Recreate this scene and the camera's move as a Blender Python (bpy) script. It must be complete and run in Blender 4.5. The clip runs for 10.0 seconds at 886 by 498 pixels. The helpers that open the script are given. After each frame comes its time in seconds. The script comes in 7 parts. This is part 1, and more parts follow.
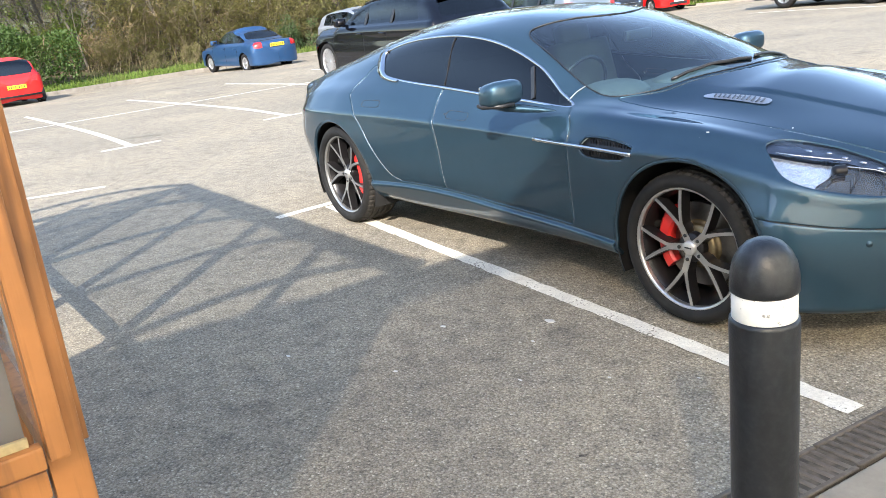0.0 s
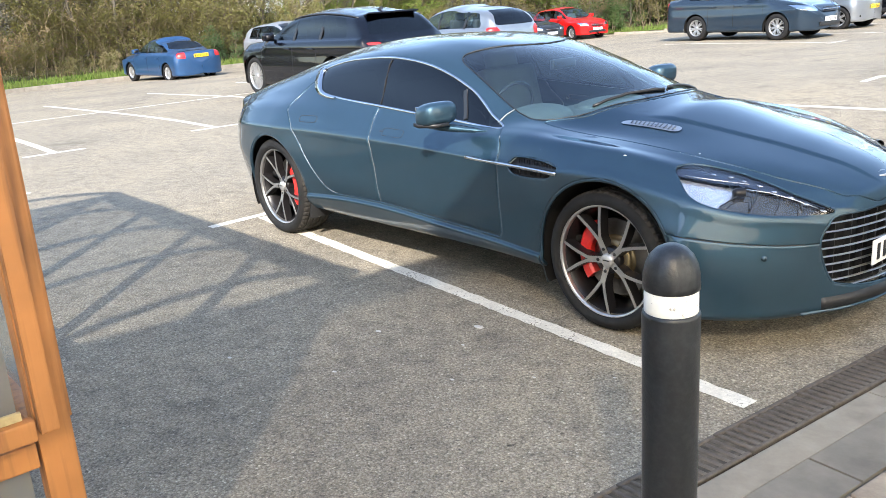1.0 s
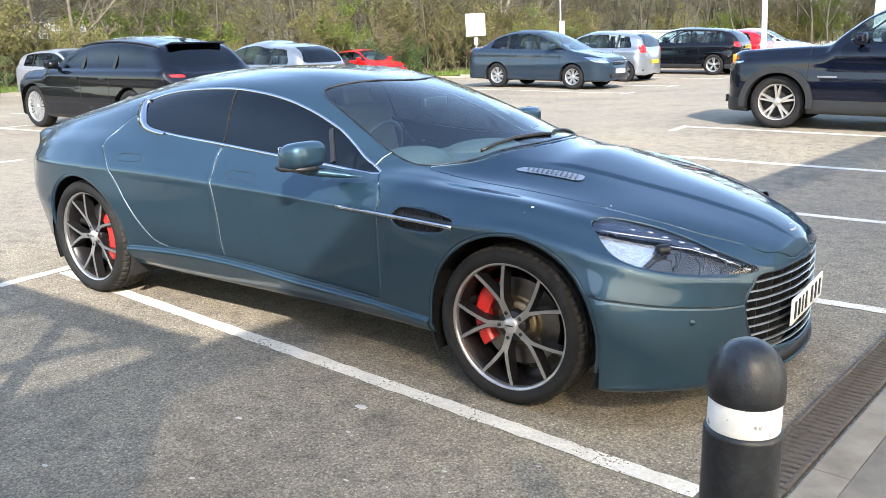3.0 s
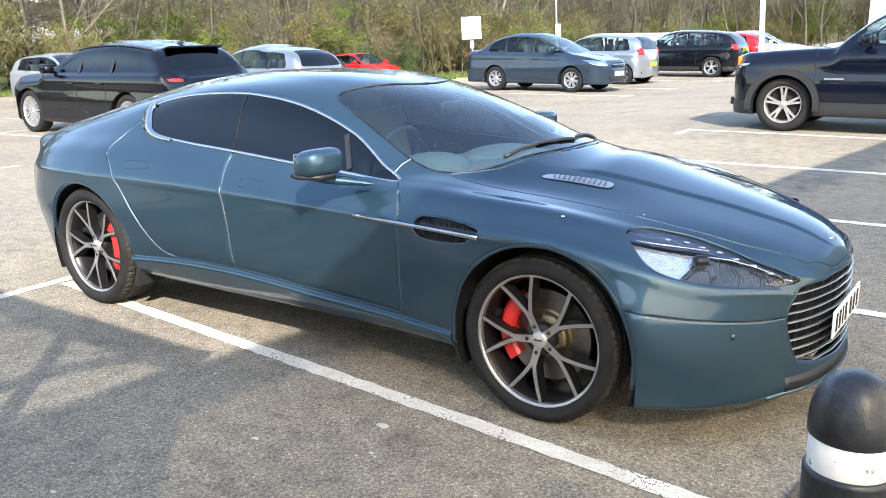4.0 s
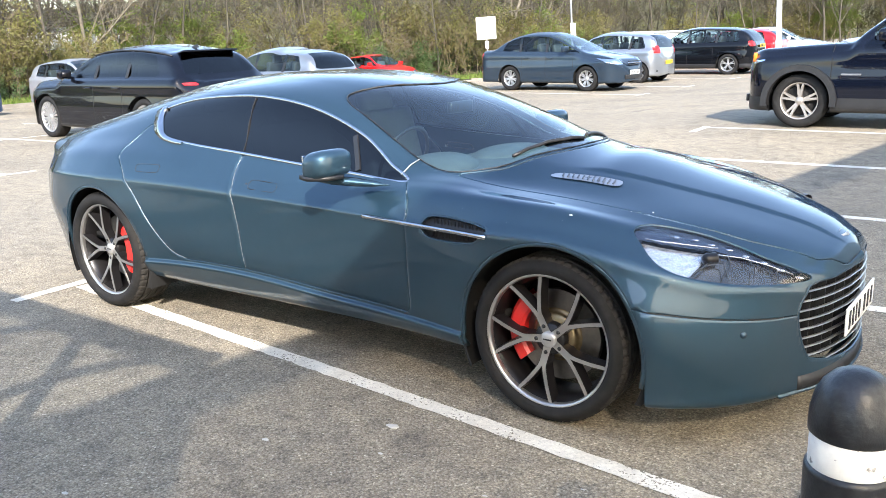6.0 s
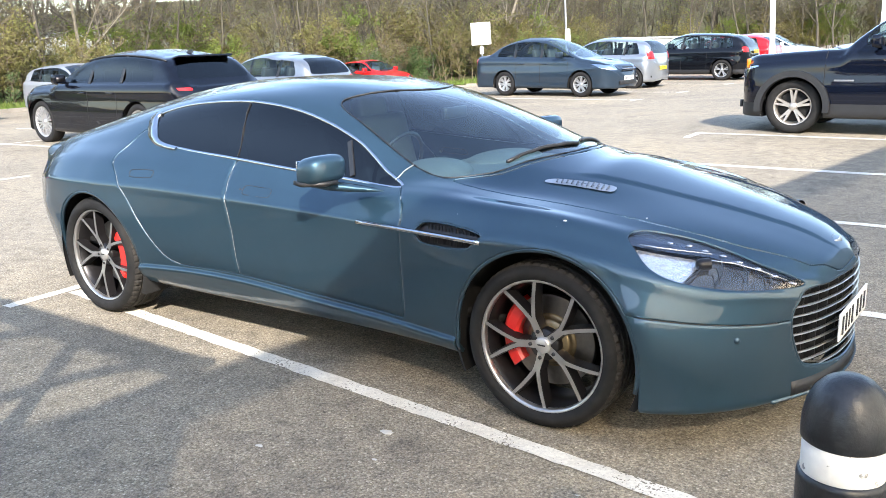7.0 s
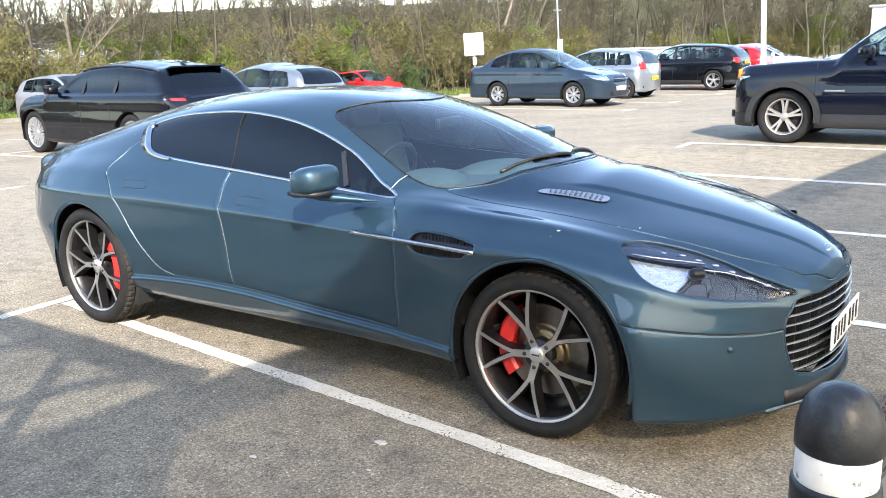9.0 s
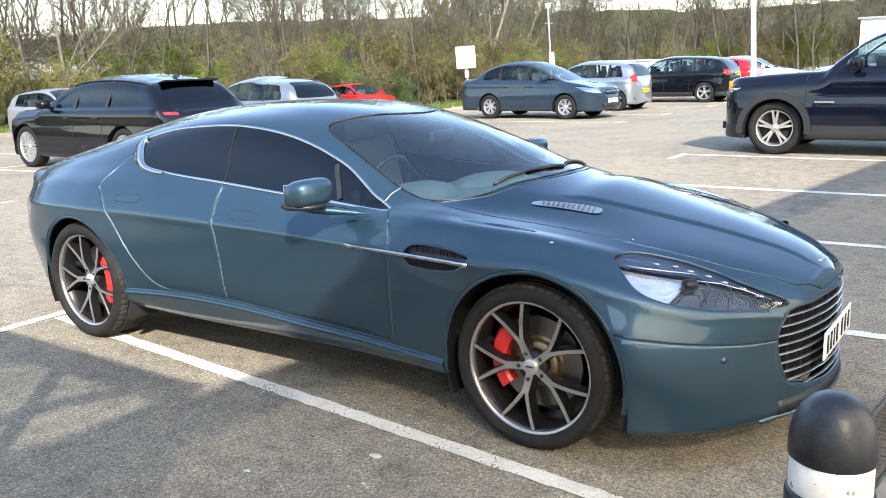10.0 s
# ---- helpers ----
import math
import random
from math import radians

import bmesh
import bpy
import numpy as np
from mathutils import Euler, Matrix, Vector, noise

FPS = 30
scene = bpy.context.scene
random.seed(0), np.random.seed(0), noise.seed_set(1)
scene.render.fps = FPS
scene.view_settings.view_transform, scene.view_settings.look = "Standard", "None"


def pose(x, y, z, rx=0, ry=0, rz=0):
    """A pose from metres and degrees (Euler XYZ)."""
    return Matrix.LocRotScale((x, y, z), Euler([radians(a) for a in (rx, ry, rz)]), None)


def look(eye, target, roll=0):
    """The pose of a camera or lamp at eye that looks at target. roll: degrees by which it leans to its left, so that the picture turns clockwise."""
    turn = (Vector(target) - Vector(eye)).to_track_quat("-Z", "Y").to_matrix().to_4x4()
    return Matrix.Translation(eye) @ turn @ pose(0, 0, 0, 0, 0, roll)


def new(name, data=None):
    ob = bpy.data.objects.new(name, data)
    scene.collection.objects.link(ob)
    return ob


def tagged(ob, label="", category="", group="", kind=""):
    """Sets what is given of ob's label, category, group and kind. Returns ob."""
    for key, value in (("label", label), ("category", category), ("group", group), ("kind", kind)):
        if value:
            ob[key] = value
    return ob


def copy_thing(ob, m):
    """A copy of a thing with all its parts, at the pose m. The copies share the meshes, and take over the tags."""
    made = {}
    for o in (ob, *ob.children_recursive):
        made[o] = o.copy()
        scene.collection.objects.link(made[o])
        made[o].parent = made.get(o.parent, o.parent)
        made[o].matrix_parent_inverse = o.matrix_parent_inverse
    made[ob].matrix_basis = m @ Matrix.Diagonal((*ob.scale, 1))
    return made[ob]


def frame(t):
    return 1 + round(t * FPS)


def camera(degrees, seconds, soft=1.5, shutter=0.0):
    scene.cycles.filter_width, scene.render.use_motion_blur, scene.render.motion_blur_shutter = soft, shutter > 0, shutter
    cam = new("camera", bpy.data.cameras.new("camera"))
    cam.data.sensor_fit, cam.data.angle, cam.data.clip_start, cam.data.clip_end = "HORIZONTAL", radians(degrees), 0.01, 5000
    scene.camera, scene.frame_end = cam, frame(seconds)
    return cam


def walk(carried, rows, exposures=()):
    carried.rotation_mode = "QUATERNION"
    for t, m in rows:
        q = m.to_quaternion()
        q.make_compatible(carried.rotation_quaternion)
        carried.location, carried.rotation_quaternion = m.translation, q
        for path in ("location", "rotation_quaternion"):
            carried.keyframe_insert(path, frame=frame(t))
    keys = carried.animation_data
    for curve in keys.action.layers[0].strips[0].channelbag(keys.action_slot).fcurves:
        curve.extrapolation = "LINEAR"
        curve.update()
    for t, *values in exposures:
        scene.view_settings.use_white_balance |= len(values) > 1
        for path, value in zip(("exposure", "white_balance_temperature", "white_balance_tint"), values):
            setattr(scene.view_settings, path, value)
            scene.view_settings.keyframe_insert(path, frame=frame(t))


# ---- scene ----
cam = camera(54.7, 10.0, 0.6)
PATH = [
    (0, (2.312, -3.719, 1.553), (0.729, -2.647, 0.966), -6.6),
    (0.5, (2.429, -3.868, 1.576), (0.87, -2.754, 1.004), -5.4),
    (1, (2.472, -3.937, 1.598), (0.998, -2.709, 1.034), -3.9),
    (1.5, (2.319, -4.0, 1.603), (0.942, -2.644, 1.086), -2.6),
    (2, (2.138, -4.016, 1.576), (0.867, -2.555, 1.074), -1.9),
    (2.5, (1.944, -3.875, 1.551), (0.773, -2.326, 1.069), -0.7),
    (2.7, (1.866, -3.823, 1.548), (0.712, -2.265, 1.060), -0.7),
    (3.8, (1.541, -3.721, 1.538), (0.446, -2.124, 1.042), -0.8),
    (4, (1.55, -3.715, 1.539), (0.427, -2.133, 1.052), -0.9),
    (4.5, (1.563, -3.682, 1.534), (0.416, -2.118, 1.047), -1.1),
    (5, (1.577, -3.692, 1.536), (0.426, -2.13, 1.05), -1.5),
    (5.5, (1.577, -3.691, 1.534), (0.42, -2.134, 1.049), -1.7),
    (7, (1.58, -3.688, 1.536), (0.432, -2.12, 1.063), -1.6),
    (7.5, (1.578, -3.694, 1.539), (0.435, -2.119, 1.08), -1.5),
    (8, (1.582, -3.693, 1.537), (0.437, -2.116, 1.087), -1.5),
    (8.5, (1.583, -3.696, 1.54), (0.44, -2.118, 1.089), -1.6),
    (9, (1.581, -3.694, 1.538), (0.443, -2.112, 1.087), -1.6),
    (9.5, (1.583, -3.698, 1.535), (0.444, -2.116, 1.091), -1.6),
    (10, (1.583, -3.7, 1.539), (0.455, -2.103, 1.116), -1.8),
]
walk(cam, [(t, look(eye, target, roll)) for t, eye, target, roll in PATH], [(0.0, 2.74, 6880, 11), (1.0, 2.70, 6880, 11), (2.5, 2.70, 6900, 11), (4.0, 2.84, 6900, 12), (9.0, 2.82, 6900, 12), (10.0, 2.70, 6900, 11)])

# ---- light: clear spring afternoon, sun behind the shop front ----
SUN_SIDE, SUN_BACK = 1.03, -1.03          # metres along x and y per metre of height, towards the sun
world = bpy.data.worlds.new("sky")
scene.world = world
world.use_nodes = True
sky = world.node_tree.nodes.new("ShaderNodeTexSky")
sky.sky_type = "NISHITA"
sky.sun_disc = False
sky.sun_elevation = math.atan(1 / math.hypot(SUN_SIDE, SUN_BACK))
sky.sun_rotation = math.atan2(SUN_SIDE, SUN_BACK)
sky.air_density, sky.dust_density, sky.ozone_density = 1.0, 0.8, 1.3
back = world.node_tree.nodes["Background"]
back.inputs["Strength"].default_value = 0.10
world.node_tree.links.new(sky.outputs["Color"], back.inputs["Color"])
sun = new("sun", bpy.data.lights.new("sun", "SUN"))
sun.data.energy, sun.data.angle, sun.data.color = 1.55, radians(0.55), (1.0, 0.97, 0.925)
sun.matrix_world = look((SUN_SIDE * 30, SUN_BACK * 30, 30), (0, 0, 0))


# ---- materials ----
def mat(name, color, rough=0.6, metal=0.0, vary=0.0, scale=8.0, bump=0.0, bump_scale=60.0, coat=0.0, spec=0.5,
        second=None, second_scale=2.0, second_amount=0.4, random_tint=0.0, detail=6.0):
    """Principled surface with fine grain, a second colour in broader patches and fine relief."""
    m = bpy.data.materials.new(name)
    m.use_nodes = True
    nt = m.node_tree
    b = nt.nodes["Principled BSDF"]
    b.inputs["Roughness"].default_value = rough
    b.inputs["Metallic"].default_value = metal
    b.inputs["Specular IOR Level"].default_value = spec
    b.inputs["Coat Weight"].default_value = coat
    b.inputs["Coat Roughness"].default_value = 0.04
    col = nt.nodes.new("ShaderNodeRGB")
    col.outputs[0].default_value = (*color, 1)
    out = col.outputs[0]
    tc = nt.nodes.new("ShaderNodeTexCoord")

    def mixed(a, factor, other, blend="MIX"):
        mx = nt.nodes.new("ShaderNodeMix")
        mx.data_type, mx.blend_type = "RGBA", blend
        nt.links.new(a, mx.inputs[6])
        nt.links.new(factor, mx.inputs[0]) if hasattr(factor, "is_linked") else None
        if isinstance(factor, float):
            mx.inputs[0].default_value = factor
        if isinstance(other, tuple):
            mx.inputs[7].default_value = (*other, 1)
        else:
            nt.links.new(other, mx.inputs[7])
        return mx.outputs[2]

    def wave(sc, det=detail, rough_=0.6):
        n = nt.nodes.new("ShaderNodeTexNoise")
        n.inputs["Scale"].default_value, n.inputs["Detail"].default_value = sc, det
        n.inputs["Roughness"].default_value = rough_
        nt.links.new(tc.outputs["Object"], n.inputs["Vector"])
        return n.outputs["Fac"]

    def ramp(fac, lo, hi, a=0.0, b_=1.0):
        r = nt.nodes.new("ShaderNodeMapRange")
        r.inputs[1].default_value, r.inputs[2].default_value = lo, hi
        r.inputs[3].default_value, r.inputs[4].default_value = a, b_
        nt.links.new(fac, r.inputs[0])
        return r.outputs[0]

    if second:
        out = mixed(out, ramp(wave(second_scale), 0.42, 0.68, 0.0, second_amount), second)
    if vary:
        g = ramp(wave(scale), 0.3, 0.7, 1 - vary, 1 + vary)
        comb = nt.nodes.new("ShaderNodeCombineColor")
        for i in range(3):
            nt.links.new(g, comb.inputs[i])
        out = mixed(out, 1.0, comb.outputs[0], "MULTIPLY")
    if random_tint:
        info = nt.nodes.new("ShaderNodeObjectInfo")
        g = ramp(info.outputs["Random"], 0, 1, 1 - random_tint, 1 + random_tint)
        comb = nt.nodes.new("ShaderNodeCombineColor")
        for i in range(3):
            nt.links.new(g, comb.inputs[i])
        out = mixed(out, 1.0, comb.outputs[0], "MULTIPLY")
    nt.links.new(out, b.inputs["Base Color"])
    if bump:
        bp = nt.nodes.new("ShaderNodeBump")
        bp.inputs["Strength"].default_value, bp.inputs["Distance"].default_value = bump, 0.004
        nt.links.new(wave(bump_scale, 3.0), bp.inputs["Height"])
        nt.links.new(bp.outputs[0], b.inputs["Normal"])
    return m


def glass(name, color, rough=0.01, mix=0.0):
    """Tinted pane: see-through by its colour, with the sheen of glass."""
    m = bpy.data.materials.new(name)
    m.use_nodes = True
    nt = m.node_tree
    nt.nodes.clear()
    o = nt.nodes.new("ShaderNodeOutputMaterial")
    tr, gl, mx, fr, pw, ad = (nt.nodes.new("ShaderNode" + k) for k in ("BsdfTransparent", "BsdfGlossy", "MixShader", "LayerWeight", "Math", "Math"))
    tr.inputs[0].default_value = (*color, 1)
    gl.inputs["Roughness"].default_value = rough
    fr.inputs[0].default_value = 0.5
    pw.operation, pw.inputs[1].default_value = "POWER", 4.5
    ad.operation, ad.inputs[1].default_value, ad.inputs[2].default_value = "MULTIPLY_ADD", 0.9, 0.045 + mix
    nt.links.new(fr.outputs["Facing"], pw.inputs[0])
    nt.links.new(pw.outputs[0], ad.inputs[0])
    nt.links.new(ad.outputs[0], mx.inputs[0])
    nt.links.new(tr.outputs[0], mx.inputs[1])
    nt.links.new(gl.outputs[0], mx.inputs[2])
    nt.links.new(mx.outputs[0], o.inputs[0])
    return m


def asphalt_material():
    m = bpy.data.materials.new("asphalt")
    m.use_nodes = True
    nt = m.node_tree
    b = nt.nodes["Principled BSDF"]
    tc = nt.nodes.new("ShaderNodeTexCoord")

    def tex(kind, sc, det=4.0):
        n = nt.nodes.new(kind)
        n.inputs["Scale"].default_value = sc
        if kind == "ShaderNodeTexNoise":
            n.inputs["Detail"].default_value = det
        nt.links.new(tc.outputs["Object"], n.inputs["Vector"])
        return n

    def ramp(fac, stops):
        r = nt.nodes.new("ShaderNodeValToRGB")
        while len(r.color_ramp.elements) < len(stops):
            r.color_ramp.elements.new(0.5)
        for e, (p, c) in zip(r.color_ramp.elements, stops):
            e.position, e.color = p, (*c, 1)
        nt.links.new(fac, r.inputs[0])
        return r.outputs[0]

    def mul(a, c):
        mx = nt.nodes.new("ShaderNodeMix")
        mx.data_type, mx.blend_type = "RGBA", "MULTIPLY"
        mx.inputs[0].default_value = 1.0
        nt.links.new(a, mx.inputs[6])
        nt.links.new(c, mx.inputs[7])
        return mx.outputs[2]

    stones = tex("ShaderNodeTexVoronoi", 125.0)
    fine = tex("ShaderNodeTexVoronoi", 240.0)
    chips = ramp(stones.outputs["Color"], [(0.0, (0.16, 0.138, 0.104)), (0.25, (0.245, 0.213, 0.162)), (0.62, (0.30, 0.263, 0.203)), (0.84, (0.35, 0.31, 0.243)), (0.95, (0.50, 0.455, 0.37))])
    gaps = ramp(stones.outputs["Distance"], [(0.0, (1.15, 1.15, 1.15)), (0.45, (1.0, 1.0, 1.0)), (0.88, (0.68, 0.67, 0.65))])
    grit = ramp(fine.outputs["Color"], [(0.0, (0.72, 0.72, 0.73)), (0.5, (1.0, 1.0, 1.0)), (1.0, (1.22, 1.2, 1.16))])
    broad = ramp(tex("ShaderNodeTexNoise", 0.55, 6.0).outputs["Fac"], [(0.3, (0.82, 0.83, 0.85)), (0.5, (1.0, 1.0, 1.0)), (0.72, (1.17, 1.15, 1.1))])
    mid = ramp(tex("ShaderNodeTexNoise", 9.0, 8.0).outputs["Fac"], [(0.28, (0.74, 0.74, 0.76)), (0.5, (1.0, 1.0, 1.0)), (0.75, (1.16, 1.15, 1.12))])
    speck = ramp(tex("ShaderNodeTexNoise", 60.0, 3.0).outputs["Fac"], [(0.34, (0.76, 0.76, 0.77)), (0.5, (1.0, 1.0, 1.0)), (0.68, (1.2, 1.19, 1.16))])
    spots = ramp(tex("ShaderNodeTexNoise", 26.0, 2.0).outputs["Fac"], [(0.25, (0.4, 0.4, 0.41)), (0.30, (1.0, 1.0, 1.0))])
    stain = ramp(tex("ShaderNodeTexNoise", 1.6, 2.0).outputs["Fac"], [(0.25, (0.72, 0.72, 0.74)), (0.36, (1.0, 1.0, 1.0))])
    out = chips
    for layer in (gaps, grit, broad, mid, speck, spots, stain):
        out = mul(out, layer)
    nt.links.new(out, b.inputs["Base Color"])
    b.inputs["Roughness"].default_value = 0.82
    b.inputs["Specular IOR Level"].default_value = 0.15
    bp = nt.nodes.new("ShaderNodeBump")
    bp.inputs["Strength"].default_value, bp.inputs["Distance"].default_value = 0.8, 0.004
    bp.invert = True
    nt.links.new(stones.outputs["Distance"], bp.inputs["Height"])
    nt.links.new(bp.outputs[0], b.inputs["Normal"])
    return m


def line_material():
    """White road paint, chipped through to the stones in specks and cracks."""
    m = mat("road_paint", (0.74, 0.70, 0.60), 0.8, vary=0.14, scale=70, bump=0.6, bump_scale=150, spec=0.2,
            second=(0.56, 0.51, 0.42), second_scale=5, second_amount=0.7)
    nt = m.node_tree
    b = nt.nodes["Principled BSDF"]
    tc, n1, n2, rp, mx = (nt.nodes.new("ShaderNode" + k) for k in ("TexCoord", "TexNoise", "TexNoise", "MapRange", "Mix"))
    n1.inputs["Scale"].default_value, n1.inputs["Detail"].default_value = 95.0, 3.0
    n2.inputs["Scale"].default_value, n2.inputs["Detail"].default_value = 6.0, 4.0
    add = nt.nodes.new("ShaderNodeMath")
    add.operation, add.inputs[1].default_value = "MULTIPLY_ADD", 0.45
    rp.inputs[1].default_value, rp.inputs[2].default_value = 0.85, 0.90
    mx.data_type = "RGBA"
    mx.inputs[7].default_value = (0.20, 0.175, 0.135, 1)
    for n in (n1, n2):
        nt.links.new(tc.outputs["Object"], n.inputs["Vector"])
    nt.links.new(n2.outputs["Fac"], add.inputs[0])
    nt.links.new(n1.outputs["Fac"], add.inputs[2])
    nt.links.new(add.outputs[0], rp.inputs[0])
    nt.links.new(rp.outputs[0], mx.inputs[0])
    nt.links.new(b.inputs["Base Color"].links[0].from_socket, mx.inputs[6])
    nt.links.new(mx.outputs[2], b.inputs["Base Color"])
    return m


def streaked(name, color, second, stretch, rough, bump, lo=0.45, hi=0.7):
    """Surface with marks drawn out along one way, such as wood grain or scuffs."""
    m = bpy.data.materials.new(name)
    m.use_nodes = True
    nt = m.node_tree
    b = nt.nodes["Principled BSDF"]
    tc, mp, n1, n2, rp, mx, bp, hv = (nt.nodes.new("ShaderNode" + k) for k in ("TexCoord", "Mapping", "TexNoise", "TexNoise", "MapRange", "Mix", "Bump", "HueSaturation"))
    mp.inputs["Scale"].default_value = stretch
    n1.inputs["Scale"].default_value, n1.inputs["Detail"].default_value = 1.0, 8.0
    n2.inputs["Scale"].default_value, n2.inputs["Detail"].default_value = 3.5, 5.0
    rp.inputs[1].default_value, rp.inputs[2].default_value = lo, hi
    mx.data_type = "RGBA"
    mx.inputs[6].default_value, mx.inputs[7].default_value = (*color, 1), (*second, 1)
    bp.inputs["Strength"].default_value, bp.inputs["Distance"].default_value = bump, 0.004
    val = nt.nodes.new("ShaderNodeMapRange")
    val.inputs[1].default_value, val.inputs[2].default_value, val.inputs[3].default_value, val.inputs[4].default_value = 0.3, 0.7, 0.72, 1.3
    nt.links.new(tc.outputs["Object"], mp.inputs[0])
    nt.links.new(mp.outputs[0], n1.inputs["Vector"])
    nt.links.new(tc.outputs["Object"], n2.inputs["Vector"])
    nt.links.new(n1.outputs["Fac"], rp.inputs[0])
    nt.links.new(rp.outputs[0], mx.inputs[0])
    nt.links.new(mx.outputs[2], hv.inputs["Color"])
    nt.links.new(n2.outputs["Fac"], val.inputs[0])
    nt.links.new(val.outputs[0], hv.inputs["Value"])
    nt.links.new(hv.outputs[0], b.inputs["Base Color"])
    nt.links.new(n1.outputs["Fac"], bp.inputs["Height"])
    nt.links.new(bp.outputs[0], b.inputs["Normal"])
    b.inputs["Roughness"].default_value = rough
    return m


ASPHALT = asphalt_material()
PAINT_LINE = line_material()
CONCRETE = mat("concrete", (0.27, 0.237, 0.188), 0.85, vary=0.22, scale=6, bump=0.35, bump_scale=140, second=(0.17, 0.143, 0.108), second_scale=2.2, second_amount=0.7)
KERB = mat("kerb_concrete", (0.25, 0.22, 0.18), 0.9, vary=0.2, scale=5, bump=0.3, second=(0.14, 0.125, 0.095), second_scale=1.1, second_amount=0.6)
IRON = mat("cast_iron", (0.105, 0.09, 0.074), 0.85, 0.15, vary=0.35, scale=25, bump=0.4, bump_scale=150, second=(0.135, 0.105, 0.075), second_scale=9, second_amount=0.6)
DRAIN_DARK = mat("drain_dirt", (0.085, 0.07, 0.052), 0.95, vary=0.5, scale=30, bump=0.6, bump_scale=120, second=(0.03, 0.025, 0.02), second_scale=7, second_amount=0.9)
RUBBER = mat("tyre_rubber", (0.009, 0.009, 0.0095), 0.8, vary=0.25, scale=20, bump=0.2, bump_scale=90, spec=0.3, second=(0.032, 0.029, 0.025), second_scale=6, second_amount=0.4)
BOLLARD = mat("bollard_plastic", (0.011, 0.013, 0.016), 0.36, vary=0.3, scale=16, bump=0.16, bump_scale=170, second=(0.035, 0.037, 0.039), second_scale=60, second_amount=0.5)
BAND = mat("reflective_band", (0.80, 0.79, 0.74), 0.45, vary=0.1, scale=30, second=(0.08, 0.078, 0.072), second_scale=48, second_amount=0.75)
for link in list(BAND.node_tree.links):                # scuffs only where the noise peaks
    if link.to_node.bl_idname == "ShaderNodeMapRange" and abs(link.to_node.inputs[4].default_value - 0.75) < 1e-6:
        link.to_node.inputs[1].default_value, link.to_node.inputs[2].default_value = 0.62, 0.66
BLACK_TRIM = mat("black_trim", (0.014, 0.014, 0.015), 0.45, vary=0.15)
DARK_CAVITY = mat("dark_cavity", (0.006, 0.006, 0.006), 0.9)
CHROME = mat("chrome", (0.52, 0.535, 0.56), 0.16, 1.0, vary=0.06, scale=5)
ALLOY = mat("polished_alloy", (0.50, 0.49, 0.48), 0.30, 0.65, vary=0.08, scale=12)
MACHINED = mat("machined_alloy", (0.46, 0.45, 0.44), 0.28, 0.85, vary=0.1, scale=14)
TREAD = mat("dusty_tread", (0.030, 0.028, 0.026), 0.9, vary=0.3, scale=30, bump=0.3, bump_scale=120, spec=0.2, second=(0.06, 0.054, 0.045), second_scale=9, second_amount=0.6)
BRONZE = mat("bronze_bell", (0.25, 0.19, 0.11), 0.35, 0.9, vary=0.2, scale=25)
ALLOY_DARK = mat("dark_alloy", (0.016, 0.015, 0.016), 0.32, 0.4, vary=0.15, scale=10)
SILVER_RIM = mat("silver_rim", (0.52, 0.52, 0.53), 0.32, 0.85, vary=0.1)
GREY_MESH = mat("grey_mesh", (0.2, 0.205, 0.21), 0.4, 0.6, vary=0.1)
DISC = mat("brake_disc", (0.20, 0.185, 0.17), 0.36, 1.0, vary=0.15, scale=30)
CALIPER = mat("red_caliper", (0.62, 0.022, 0.018), 0.35, vary=0.08, scale=15, coat=0.4)
TINT = glass("privacy_glass", (0.03, 0.04, 0.06), mix=0.02)
CLEAR = glass("windscreen_glass", (0.66, 0.84, 0.86), mix=0.09)
CLEAR_SIDE = glass("side_glass", (0.5, 0.58, 0.58))
LENS = glass("lamp_lens", (0.93, 0.95, 0.97), 0.02)
RED_LENS = mat("red_lamp", (0.42, 0.008, 0.008), 0.3, coat=0.2, vary=0.1)
AMBER = mat("amber_lamp", (0.85, 0.2, 0.015), 0.2, coat=0.6, vary=0.1)
REFLECTOR = mat("lamp_reflector", (0.85, 0.86, 0.88), 0.08, 1.0, vary=0.05)
LEATHER = mat("seat_leather", (0.19, 0.20, 0.19), 0.5, vary=0.1)
DASH = mat("dashboard", (0.085, 0.092, 0.094), 0.6, vary=0.15, scale=10)
PLATE_WHITE = mat("plate_white", (0.80, 0.80, 0.76), 0.35, vary=0.04)
PLATE_YELLOW = mat("plate_yellow", (0.85, 0.56, 0.03), 0.35, vary=0.04)
PLATE_INK = mat("plate_ink", (0.012, 0.012, 0.012), 0.5)


def car_paint(name, color, metal=0.55, rough=0.32, coat=0.8):
    m = mat(name, color, rough, metal, vary=0.05, scale=3.0, coat=coat, spec=0.16 * coat, second=tuple(min(1, c * 1.3 + 0.001) for c in color), second_scale=1.2, second_amount=0.25)
    b = m.node_tree.nodes["Principled BSDF"]
    b.inputs["Coat Roughness"].default_value = 0.03
    b.inputs["Specular Tint"].default_value = (*(min(1, 3.5 * c + .08) for c in color), 1)
    return m


# ---- mesh helpers ----
def part(name, bm, material, parent=None, label="", smooth=True):
    """Links a bmesh as one mesh object under parent."""
    me = bpy.data.meshes.new(name)
    if smooth:
        for f in bm.faces:
            f.smooth = True
    bm.to_mesh(me)
    bm.free()
    me.materials.append(material)
    ob = new(name, me)
    if parent:
        ob.parent = parent
    if label:
        ob["label"] = label
    return ob


